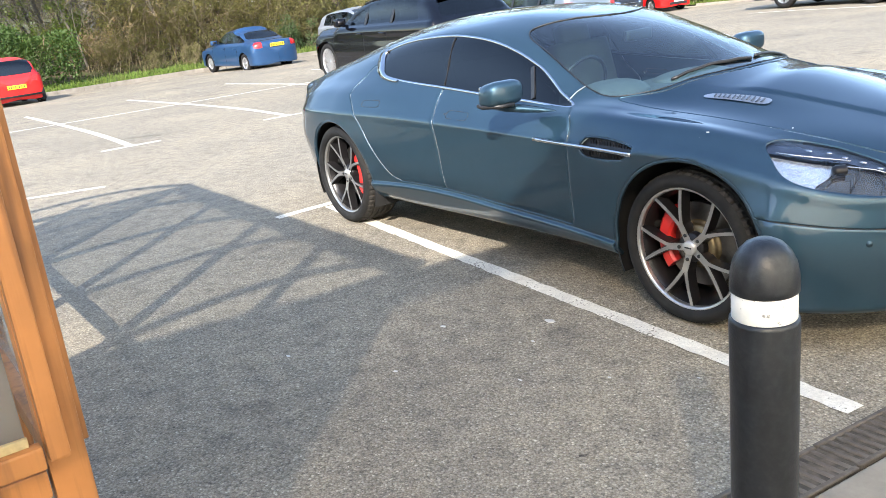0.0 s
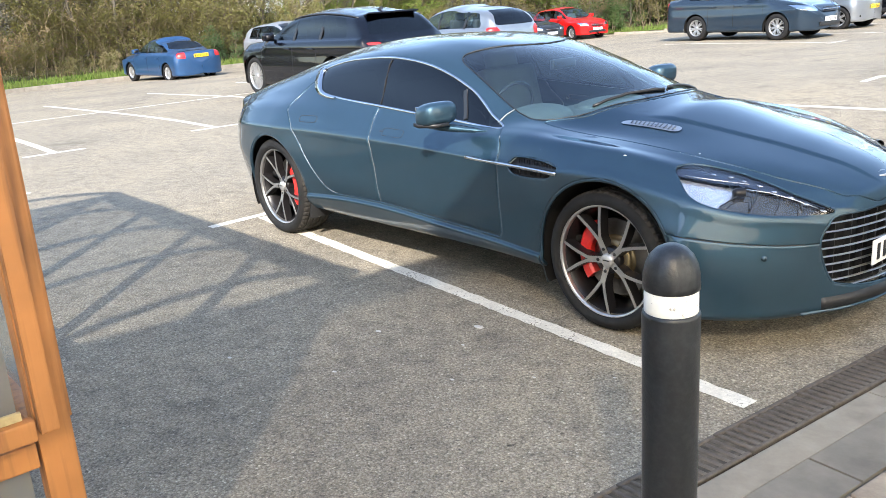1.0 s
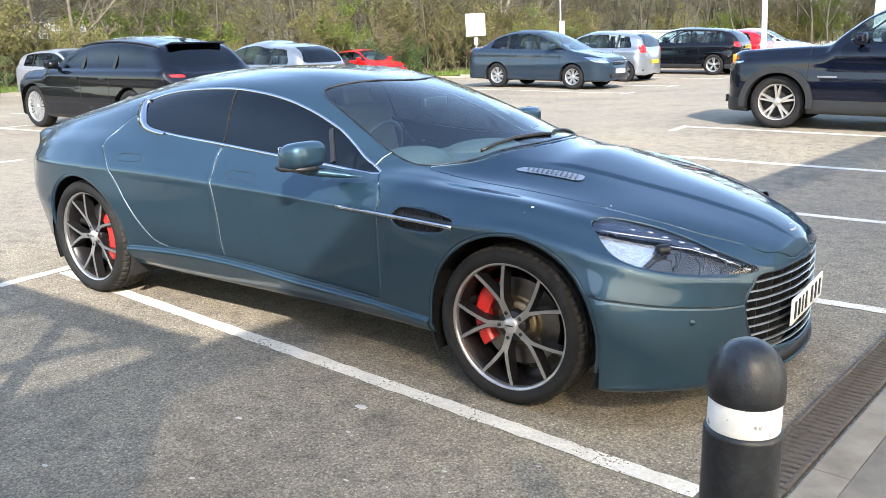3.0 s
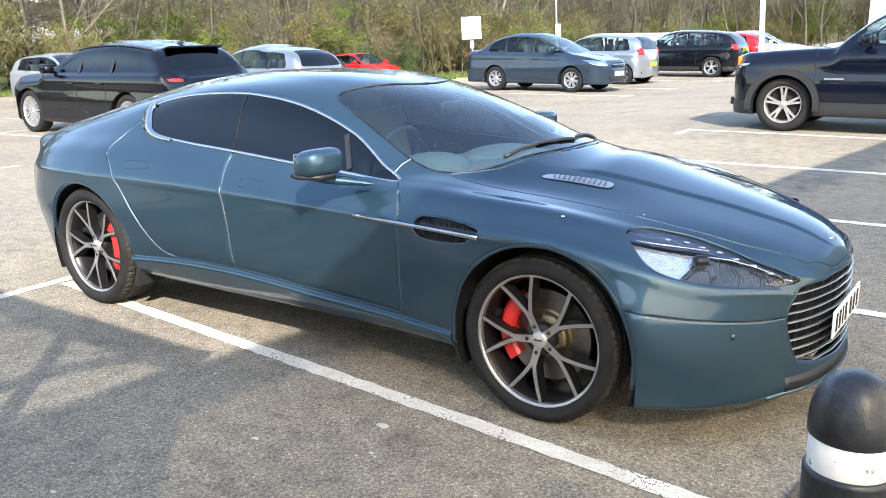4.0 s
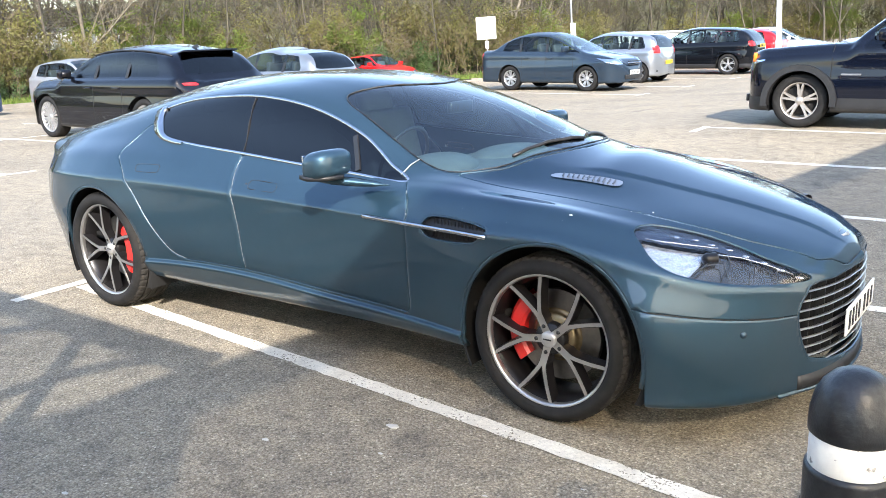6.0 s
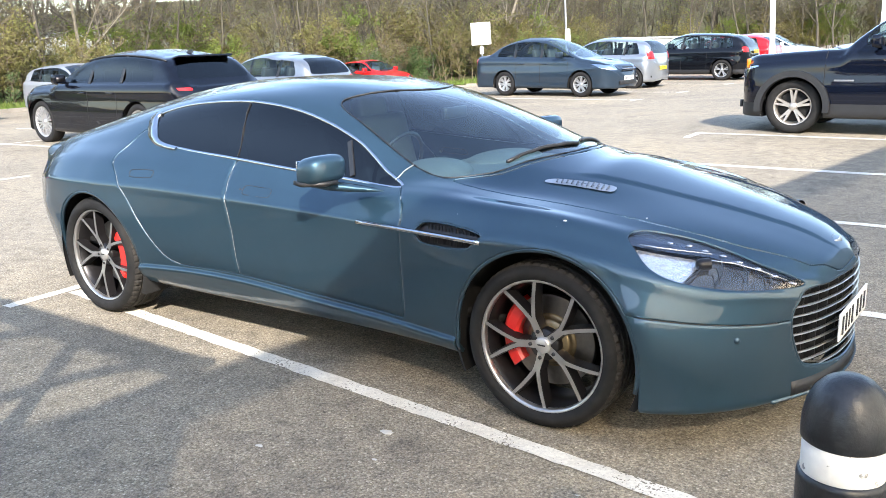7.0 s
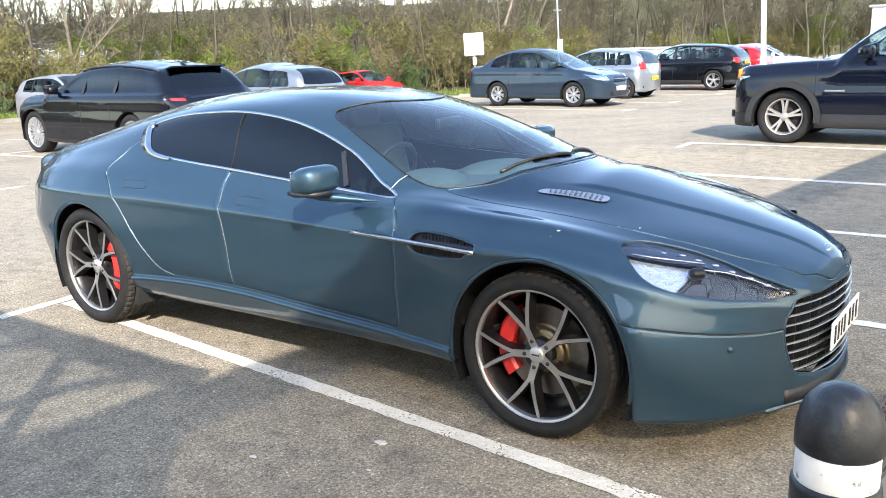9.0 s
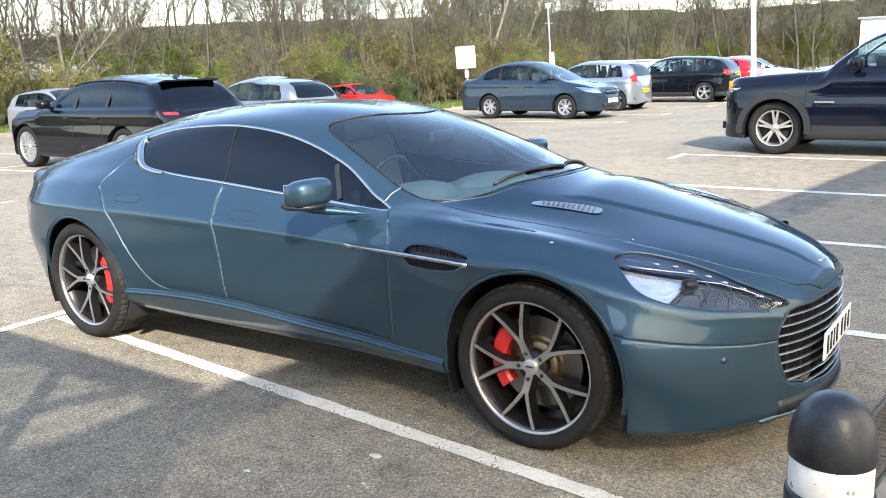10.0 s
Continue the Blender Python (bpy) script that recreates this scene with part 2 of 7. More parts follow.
def pydata(name, verts, faces, material, parent=None, label="", smooth=True):
    me = bpy.data.meshes.new(name)
    me.from_pydata([tuple(map(float, v)) for v in verts], [], faces)
    if smooth:
        me.polygons.foreach_set("use_smooth", [True] * len(me.polygons))
    me.update()
    me.materials.append(material)
    ob = new(name, me)
    if parent:
        ob.parent = parent
    if label:
        ob["label"] = label
    return ob


def empty(name, m, label, category, group="", kind=""):
    ob = new(name)
    ob.matrix_world = m
    return tagged(ob, label, category, group, kind)


def box(bm, size, m=Matrix(), bevel=0.0, segments=2):
    r = bmesh.ops.create_cube(bm, size=1.0, matrix=m @ Matrix.Diagonal((*size, 1)))
    if bevel:
        vs = set(r["verts"])
        es = [e for e in bm.edges if e.verts[0] in vs and e.verts[1] in vs]
        bmesh.ops.bevel(bm, geom=es, offset=bevel, segments=segments, profile=0.7, affect="EDGES")
    return bm


def boxed(size, m=Matrix(), bevel=0.0, segments=2):
    return box(bmesh.new(), size, m, bevel, segments)


def lathe(profile, steps=48, axis="y", arc=2 * math.pi, start=0.0):
    """Turns (radius, offset) pairs round an axis through the origin."""
    bm = bmesh.new()
    closed = abs(arc - 2 * math.pi) < 1e-6
    rings = []
    for i in range(steps if closed else steps + 1):
        a = start + arc * i / steps
        c, s = math.cos(a), math.sin(a)
        ring = []
        for r, o in profile:
            p = (r * c, o, r * s) if axis == "y" else (r * c, r * s, o)
            ring.append(bm.verts.new(p))
        rings.append(ring)
    n = len(rings)
    for i in range(n if closed else n - 1):
        a, b = rings[i], rings[(i + 1) % n]
        for j in range(len(profile) - 1):
            bm.faces.new((a[j], a[j + 1], b[j + 1], b[j]))
    bmesh.ops.remove_doubles(bm, verts=bm.verts, dist=1e-5)
    bmesh.ops.recalc_face_normals(bm, faces=bm.faces)
    return bm


def sweep(points, profile, normals=None, closed=False, caps=True):
    """Carries a small closed profile of (side, up) pairs along points; up follows normals."""
    pts = [Vector(p) for p in points]
    n = len(pts)
    bm = bmesh.new()
    rings = []
    for i, p in enumerate(pts):
        a = pts[(i - 1) % n] if closed or i else p
        b = pts[(i + 1) % n] if closed or i < n - 1 else p
        tangent = (b - a).normalized()
        up = Vector(normals[i]) if normals is not None else Vector((0, 0, 1))
        side = tangent.cross(up)
        side = side.normalized() if side.length > 1e-6 else Vector((1, 0, 0))
        up = side.cross(tangent).normalized()
        rings.append([bm.verts.new(p + side * s + up * u) for s, u in profile])
    k = len(profile)
    for i in range(n if closed else n - 1):
        a, b = rings[i], rings[(i + 1) % n]
        for j in range(k):
            bm.faces.new((a[j], a[(j + 1) % k], b[(j + 1) % k], b[j]))
    if caps and not closed:
        bm.faces.new(rings[0])
        bm.faces.new(rings[-1])
    bmesh.ops.recalc_face_normals(bm, faces=bm.faces)
    return bm


def tube_profile(r, n=8, flat=1.0):
    return [(r * math.cos(2 * math.pi * i / n), r * flat * math.sin(2 * math.pi * i / n)) for i in range(n)]


def spline(keys):
    """A smooth curve through (place, value) pairs."""
    xs = np.array([k[0] for k in keys], float)
    ys = np.array([k[1] for k in keys], float)
    order = np.argsort(xs)
    xs, ys = xs[order], ys[order]
    h = np.diff(xs)
    s = np.diff(ys) / h
    m = np.empty_like(ys)
    m[0], m[-1] = s[0], s[-1]
    m[1:-1] = (s[:-1] * h[1:] + s[1:] * h[:-1]) / (h[:-1] + h[1:])
    cap = 3 * np.minimum(np.abs(s[:-1]), np.abs(s[1:])) + .05
    m[1:-1] = np.clip(m[1:-1], -cap, cap)

    def f(x):
        x = np.clip(np.asarray(x, float), xs[0], xs[-1])
        i = np.clip(np.searchsorted(xs, x) - 1, 0, len(h) - 1)
        t = (x - xs[i]) / h[i]
        return ((2 * t ** 3 - 3 * t ** 2 + 1) * ys[i] + (t ** 3 - 2 * t ** 2 + t) * h[i] * m[i]
                + (-2 * t ** 3 + 3 * t ** 2) * ys[i + 1] + (t ** 3 - t ** 2) * h[i] * m[i + 1])
    return f


def rounded(points, steps=6, closed=True, tension=0.5):
    """A smooth outline through points."""
    p = np.array(points, float)
    n = len(p)
    out = []
    for i in range(n if closed else n - 1):
        p0 = p[(i - 1) % n] if closed or i else p[0]
        p1, p2 = p[i], p[(i + 1) % n]
        p3 = p[(i + 2) % n] if closed or i < n - 2 else p[-1]
        for k in range(steps):
            t = k / steps
            m1, m2 = (p2 - p0) * tension, (p3 - p1) * tension
            out.append((2 * t ** 3 - 3 * t ** 2 + 1) * p1 + (t ** 3 - 2 * t ** 2 + t) * m1 + (-2 * t ** 3 + 3 * t ** 2) * p2 + (t ** 3 - t ** 2) * m2)
    if not closed:
        out.append(p[-1])
    return np.array(out)


def inside(poly):
    """Signed distance to an outline, positive within."""
    a = np.array(poly, float)
    b = np.roll(a, -1, axis=0)

    def f(q):
        shape = q.shape[:-1]
        q = q.reshape(-1, 2)
        best = np.full(len(q), 1e9)
        odd = np.zeros(len(q), bool)
        for (ax, ay), (bx, by) in zip(a, b):
            dx, dy = bx - ax, by - ay
            t = np.clip(((q[:, 0] - ax) * dx + (q[:, 1] - ay) * dy) / max(dx * dx + dy * dy, 1e-12), 0, 1)
            best = np.minimum(best, np.hypot(q[:, 0] - ax - t * dx, q[:, 1] - ay - t * dy))
            if ay != by:
                cross = ((ay > q[:, 1]) != (by > q[:, 1])) & (q[:, 0] < (q[:, 1] - ay) / (by - ay) * dx + ax)
                odd ^= cross
        return np.where(odd, best, -best).reshape(shape)
    return f


class Skin:
    """A lofted sheet, cut along outlines into panels."""

    def __init__(self, grid):
        self.p = grid.copy()
        self.locked = np.zeros(grid.shape[:2], bool)
        self.cuts = {}

    def cut(self, name, value):
        """Moves the sheet's points onto the line where value (a function of the points) is zero."""
        p = self.p
        d = value(p)
        u, v = d.shape
        best = np.full((u, v), 9.0)
        target = p.copy()
        for axis in (0, 1):
            a = (slice(0, -1), slice(None)) if axis == 0 else (slice(None), slice(0, -1))
            b = (slice(1, None), slice(None)) if axis == 0 else (slice(None), slice(1, None))
            da, db = d[a], d[b]
            crossing = (da * db < 0)
            t = np.where(crossing, da / np.where(crossing, da - db, 1), 0.5)
            ca = t + 5 * self.locked[a]
            cb = (1 - t) + 5 * self.locked[b]
            pick_a = crossing & (ca <= cb)
            pick_b = crossing & (cb < ca)
            hit = p[a] + (p[b] - p[a]) * t[..., None]
            for sl, pick, cost in ((a, pick_a, ca), (b, pick_b, cb)):
                better = pick & (cost < best[sl])
                best[sl] = np.where(better, cost, best[sl])
                target[sl] = np.where(better[..., None], hit, target[sl])
        moved = best < 8.9
        d[moved] = 0.0
        free = moved & ~self.locked
        self.p = np.where(free[..., None], target, p)
        self.locked |= moved
        self.cuts[name] = d

    def panels(self, choose):
        """choose(signs, centre) gives each face a panel name; returns name -> (verts, faces)."""
        u, v = self.p.shape[:2]
        idx = np.arange(u * v).reshape(u, v)
        q = np.stack([idx[:-1, :-1], idx[1:, :-1], idx[1:, 1:], idx[:-1, 1:]], -1).reshape(-1, 4)
        flat = {k: d.reshape(-1) for k, d in self.cuts.items()}
        mode = np.zeros(len(q), int)
        for d in flat.values():
            s = np.sign(d[q])
            mode = np.where((s[:, 0] == 0) & (s[:, 2] == 0) & (s[:, 1] * s[:, 3] < 0), 1, mode)
            mode = np.where((s[:, 1] == 0) & (s[:, 3] == 0) & (s[:, 0] * s[:, 2] < 0), 2, mode)
        faces = [tuple(f) for f in q[mode == 0]]
        for f in q[mode == 1]:
            faces += [(f[0], f[1], f[2]), (f[0], f[2], f[3])]
        for f in q[mode == 2]:
            faces += [(f[0], f[1], f[3]), (f[1], f[2], f[3])]
        pts = self.p.reshape(-1, 3)
        quad = np.array([f if len(f) == 4 else (*f, f[2]) for f in faces])
        centre = pts[quad].mean(1)
        signs = {k: d[quad].sum(1) > 0 for k, d in flat.items()}
        names = choose(signs, centre)
        out = {}
        for nm in np.unique(names):
            if nm == "":
                continue
            chosen = np.nonzero(names == nm)[0]
            used = np.unique(quad[chosen])
            remap = np.full(u * v, -1)
            remap[used] = np.arange(len(used))
            fs = [tuple(int(remap[i]) for i in faces[c]) for c in chosen]
            out[str(nm)] = (pts[used], fs)
        return out


def panel(name, data, material, parent, label="", groove=0.0, depth=0.004, push=0.0, thick=0.0):
    """One panel of a skin; groove gives its edge a rolled-in border."""
    verts, faces = data
    bm = bmesh.new()
    vs = [bm.verts.new(p) for p in verts]
    for f in faces:
        loop = [vs[i] for i in dict.fromkeys(f)]
        if len(loop) > 2:
            try:
                bm.faces.new(loop)
            except ValueError:
                pass
    bm.normal_update()
    if push:
        move = [(v, v.co + v.normal * push) for v in bm.verts]
        for v, co in move:
            v.co = co
    for f in bm.faces:
        f.smooth = True
    if groove:
        r = bmesh.ops.inset_region(bm, faces=bm.faces[:], thickness=groove, depth=depth, use_boundary=True, use_even_offset=True)
        for f in r["faces"]:
            f.smooth = False
    return part(name, bm, material, parent, label, smooth=False)


# ---- cars: lofted bodies cut into panels ----
def loft(xs, rows, counts):
    """Sheet over stations xs from control curves (width, height), from one sill over the top to the other."""
    ctrl = np.array([[f(xs) for f in row] for row in rows])          # rows, 2, stations
    mirror = ctrl[-2].copy()
    mirror[0] *= -1
    ctrl = np.concatenate([2 * ctrl[:1] - ctrl[1:2], ctrl, mirror[None]])
    half = []
    for k, n in enumerate(counts):
        p0, p1, p2, p3 = ctrl[k], ctrl[k + 1], ctrl[k + 2], ctrl[k + 3]
        l1 = np.maximum(np.hypot(*(p2 - p1)), 1e-6)
        l0 = np.maximum(np.hypot(*(p1 - p0)), 1e-6)
        l2 = np.maximum(np.hypot(*(p3 - p2)), 1e-6)
        m1 = ((p1 - p0) / l0 * l1 + (p2 - p1) / l1 * l0) / (l0 + l1) * l1
        m2 = ((p2 - p1) / l1 * l2 + (p3 - p2) / l2 * l1) / (l1 + l2) * l1
        for j in range(n):
            t = j / n
            half.append((2 * t ** 3 - 3 * t ** 2 + 1) * p1 + (t ** 3 - 2 * t ** 2 + t) * m1 + (-2 * t ** 3 + 3 * t ** 2) * p2 + (t ** 3 - t ** 2) * m2)
    half.append(ctrl[-2])
    h = np.array(half)                                               # v, 2, u
    right = np.stack([np.broadcast_to(xs, h[:, 0].shape), -np.maximum(h[:, 0], 0), h[:, 1]], -1)
    left = right[-2::-1] * np.array([1, -1, 1])
    return np.concatenate([right, left]).transpose(1, 0, 2)


def stations(x0, x1, n, end=0.75):
    """Stations from tail to nose, closer together at both ends."""
    t = np.linspace(-1, 1, n)
    s = (1 - end) * t + end * np.sin(t * math.pi / 2)
    return x0 + (x1 - x0) * (s + 1) / 2


def side(poly):
    f = inside(poly)
    return lambda p: f(p[..., [0, 2]])


def plan(poly):
    f = inside(poly)
    return lambda p: f(np.stack([p[..., 0], np.abs(p[..., 1])], -1))


def front(poly, x_min):
    f = inside(poly)
    return lambda p: np.where(p[..., 0] > x_min, f(np.stack([np.abs(p[..., 1]), p[..., 2]], -1)), -1.0)


def surface_y(grid, x, z, lo=0.0):
    """Half width of a body at the place x and height z."""
    k = int(np.argmin(np.abs(grid[:, 0, 0] - x)))
    col = grid[k, : grid.shape[1] // 2 + 1]
    return float(np.interp(z, col[:, 2], -col[:, 1])) if np.all(np.diff(col[:, 2]) > -1e-9) else float(-col[np.argmin(np.abs(col[:, 2] - z)), 1])


def on_side(grid, pts, out=0.0, sign=-1):
    """Points (x, z) laid on the body's flank."""
    return [Vector((x, sign * (surface_y(grid, x, z) + out), z)) for x, z in pts]


def tyre_mesh(r, rim, w):
    h = w / 2
    prof = [(rim - 0.012, h * 0.62), (rim, h * 0.86), (rim + 0.006, h * 0.93), (rim + (r - rim) * 0.35, h * 0.985), (rim + (r - rim) * 0.6, h * 0.97), (r - 0.020, h * 0.91), (r - 0.010, h * 0.86)]
    return lathe(prof + [(a, -b) for a, b in reversed(prof)], 72)


def tread_mesh(r, w, blocks=56):
    """The running surface: four grooves round, and cross cuts between the shoulder blocks."""
    h = w / 2
    bm = bmesh.new()
    rings = []
    n = blocks * 4
    for i in range(n):
        a = 2 * math.pi * i / n
        dip = 0.006 if i % 4 == 0 else 0.0
        prof = [(r - 0.012, .862), (r - .006 - dip, .80), (r - .001 - dip, .72), (r - dip, .60)]
        for c in (.5, .17, -.17, -.5):
            prof += [(r, c + .06), (r - .007, c + .045), (r - .007, c - .045), (r, c - .06)]
        prof += [(r - dip, -.60), (r - .001 - dip, -.72), (r - .006 - dip, -.80), (r - .012, -.862)]
        rings.append([bm.verts.new((q * math.cos(a), h * o, q * math.sin(a))) for q, o in prof])
    for i in range(n):
        a, b = rings[i], rings[(i + 1) % n]
        for j in range(len(a) - 1):
            bm.faces.new((a[j], a[j + 1], b[j + 1], b[j]))
    bmesh.ops.recalc_face_normals(bm, faces=bm.faces)
    return bm


def spoke_mesh(r0, a0, w0, r1, a1, w1, y0, y1, depth, lift=0.0, steps=8, bow=0.0):
    """A tapering spoke from the hub (radius, angle, width) to the rim; outer face towards -y."""
    bm = bmesh.new()
    rings = []
    for i in range(steps + 1):
        t = i / steps
        r, a, w = r0 + (r1 - r0) * t, a0 + (a1 - a0) * (t ** 0.55), w0 + (w1 - w0) * t
        y = y0 + (y1 - y0) * t - bow * math.sin(math.pi * t)
        c = Vector((r * math.cos(a), 0, r * math.sin(a)))
        s = Vector((-math.sin(a), 0, math.cos(a)))
        rings.append([bm.verts.new(c + s * (w * f) + Vector((0, yy, 0))) for f, yy in ((-0.5, y - lift), (0.5, y - lift), (0.62, y + depth), (-0.62, y + depth))])
    for a, b in zip(rings, rings[1:]):
        for j in range(4):
            bm.faces.new((a[j], a[(j + 1) % 4], b[(j + 1) % 4], b[j]))
    bm.faces.new(rings[0])
    bm.faces.new(rings[-1])
    bmesh.ops.recalc_face_normals(bm, faces=bm.faces)
    return bm


def leg_mesh(keys, w0, w1, y0, y1, depth, flare=1.2):
    """A spoke along keys (out from the hub, sideways), its outer face towards -y."""
    line = rounded(keys, 5, closed=False)
    bm = bmesh.new()
    rings = []
    n = len(line)
    for i, (u, v) in enumerate(line):
        a, b = line[max(i - 1, 0)], line[min(i + 1, n - 1)]
        d = Vector((b[0] - a[0], 0, b[1] - a[1])).normalized()
        s = Vector((-d.z, 0, d.x))
        t = i / (n - 1)
        w, y = w0 + (w1 - w0) * t, y0 + (y1 - y0) * t
        c = Vector((u, 0, v))
        rings.append([bm.verts.new(c + s * (w * f) + Vector((0, yy, 0))) for f, yy in ((-.5, y), (.5, y), (.5 * flare, y + depth), (-.5 * flare, y + depth))])
    for a, b in zip(rings, rings[1:]):
        for j in range(4):
            bm.faces.new((a[j], a[(j + 1) % 4], b[(j + 1) % 4], b[j]))
    bm.faces.new(rings[0])
    bm.faces.new(rings[-1])
    bmesh.ops.recalc_face_normals(bm, faces=bm.faces)
    return bm


def sports_wheel(parent, m, r, rim, w, caliper_angle, shift=0.0):
    wheel = new("wheel")
    wheel.parent, wheel.matrix_basis = parent, m
    part("tyre", tyre_mesh(r, rim, w), RUBBER, wheel, "black low-profile tyre")
    part("tread", tread_mesh(r, w), TREAD, wheel, "dusty grooved tread", smooth=False)
    f = -w * 0.40
    part("rim_barrel", lathe([(rim - 0.004, f + 0.01), (rim - 0.012, f + 0.02), (rim - 0.03, f + 0.05), (rim - 0.035, 0.09), (rim - 0.01, 0.11)], 64), ALLOY_DARK, wheel, "dark grey rim barrel")
    part("rim_lip", lathe([(rim + 0.004, f + 0.012), (rim + 0.003, f - 0.004), (rim - 0.004, f - 0.006), (rim - 0.012, f + 0.001), (rim - 0.014, f + 0.008), (rim - 0.014, f + 0.022)], 72), MACHINED, wheel, "polished rim lip")
    for k in range(5):
        for s in (-1, 1):
            mid = math.radians(77 + 72 * k)
            m2 = Matrix.Rotation(-mid, 4, "Y") @ Matrix.Diagonal((1, 1, s, 1))
            keys = [(.026, .010), (.050, .028), (.079, .0495), (.106, .0635), (.18, .079), (rim - .008, .089)]
            bm = leg_mesh(keys, .024, .0185, f + .030, f + .008, .048, 1.45)
            bm.transform(m2)
            bmesh.ops.recalc_face_normals(bm, faces=bm.faces)
            sp = part("spoke", bm, ALLOY_DARK, wheel, "dark-sided alloy spoke", smooth=False)
            bm = leg_mesh(keys, .0195, .0135, f + .0275, f + .0055, .004, 1.0)
            bm.transform(m2)
            bmesh.ops.recalc_face_normals(bm, faces=bm.faces)
            part("polished_face", bm, MACHINED, sp, "machined bright face", smooth=False)
        bm = lathe([(0.0, f + 0.018), (0.008, f + 0.019), (0.0095, f + 0.03), (0.0095, f + 0.05)], 8)
        a = math.radians(113 + 72 * k)
        bm.transform(Matrix.Translation((0.057 * math.cos(a), 0, 0.057 * math.sin(a))))
        part("lug_nut", bm, BLACK_TRIM, wheel)
    part("hub", lathe([(0.0, f + 0.026), (0.062, f + 0.028), (0.068, f + 0.04), (0.068, f + 0.09)], 32), ALLOY_DARK, wheel)
    part("centre_cap", lathe([(0.0, f + 0.012), (0.028, f + 0.013), (0.034, f + 0.018), (0.035, f + 0.03)], 28), ALLOY, wheel, "silver centre cap")
    bm = boxed((0.036, 0.003, 0.006), Matrix.Translation((0, f + 0.011, 0.002)), 0.002)
    part("cap_emblem", bm, BLACK_TRIM, wheel)
    part("brake_disc", lathe([(0.085, 0.0), (0.19, 0.0), (0.19, 0.026), (0.085, 0.026), (0.085, -0.03), (0.0, -0.03)], 48), DISC, wheel, "steel brake disc", smooth=False)
    part("disc_bell", lathe([(0.066, -0.036), (0.084, -0.034), (0.098, -0.022), (0.1, -0.001), (0.112, -0.001)], 40), BRONZE, wheel, "bronze-coloured disc bell")
    bm = lathe([(0.138, -0.036), (0.150, -0.046), (0.195, -0.042), (0.210, -0.028), (0.214, 0.05), (0.138, 0.055), (0.138, -0.036)], 18, arc=math.radians(88), start=caliper_angle - math.radians(44))
    bmesh.ops.holes_fill(bm, edges=bm.edges)
    bm.transform(Matrix.Translation((0, shift, 0)))
    part("brake_caliper", bm, CALIPER, wheel, "bright red brake caliper", smooth=False)
    return wheel


def bar_plate(parent, m, w, h, material, name="number_plate"):
    """A number plate; its characters are plain bars."""
    bm = boxed((w, 0.008, h), Matrix(), 0.003)
    bm.transform(m)
    pl = part(name, bm, material, parent, "plate with plain dark bars")
    for x0, wd in ((-0.405, 0.05), (-0.29, 0.05), (-0.18, 0.035), (-0.07, 0.05), (0.12, 0.05), (0.25, 0.05), (0.38, 0.05)):
        bm = boxed((wd * w, 0.004, h * 0.66), Matrix.Translation((x0 * w, -0.0045, 0)))
        bm.transform(m)
        part("plate_bar", bm, PLATE_INK, pl, smooth=False)
    return pl


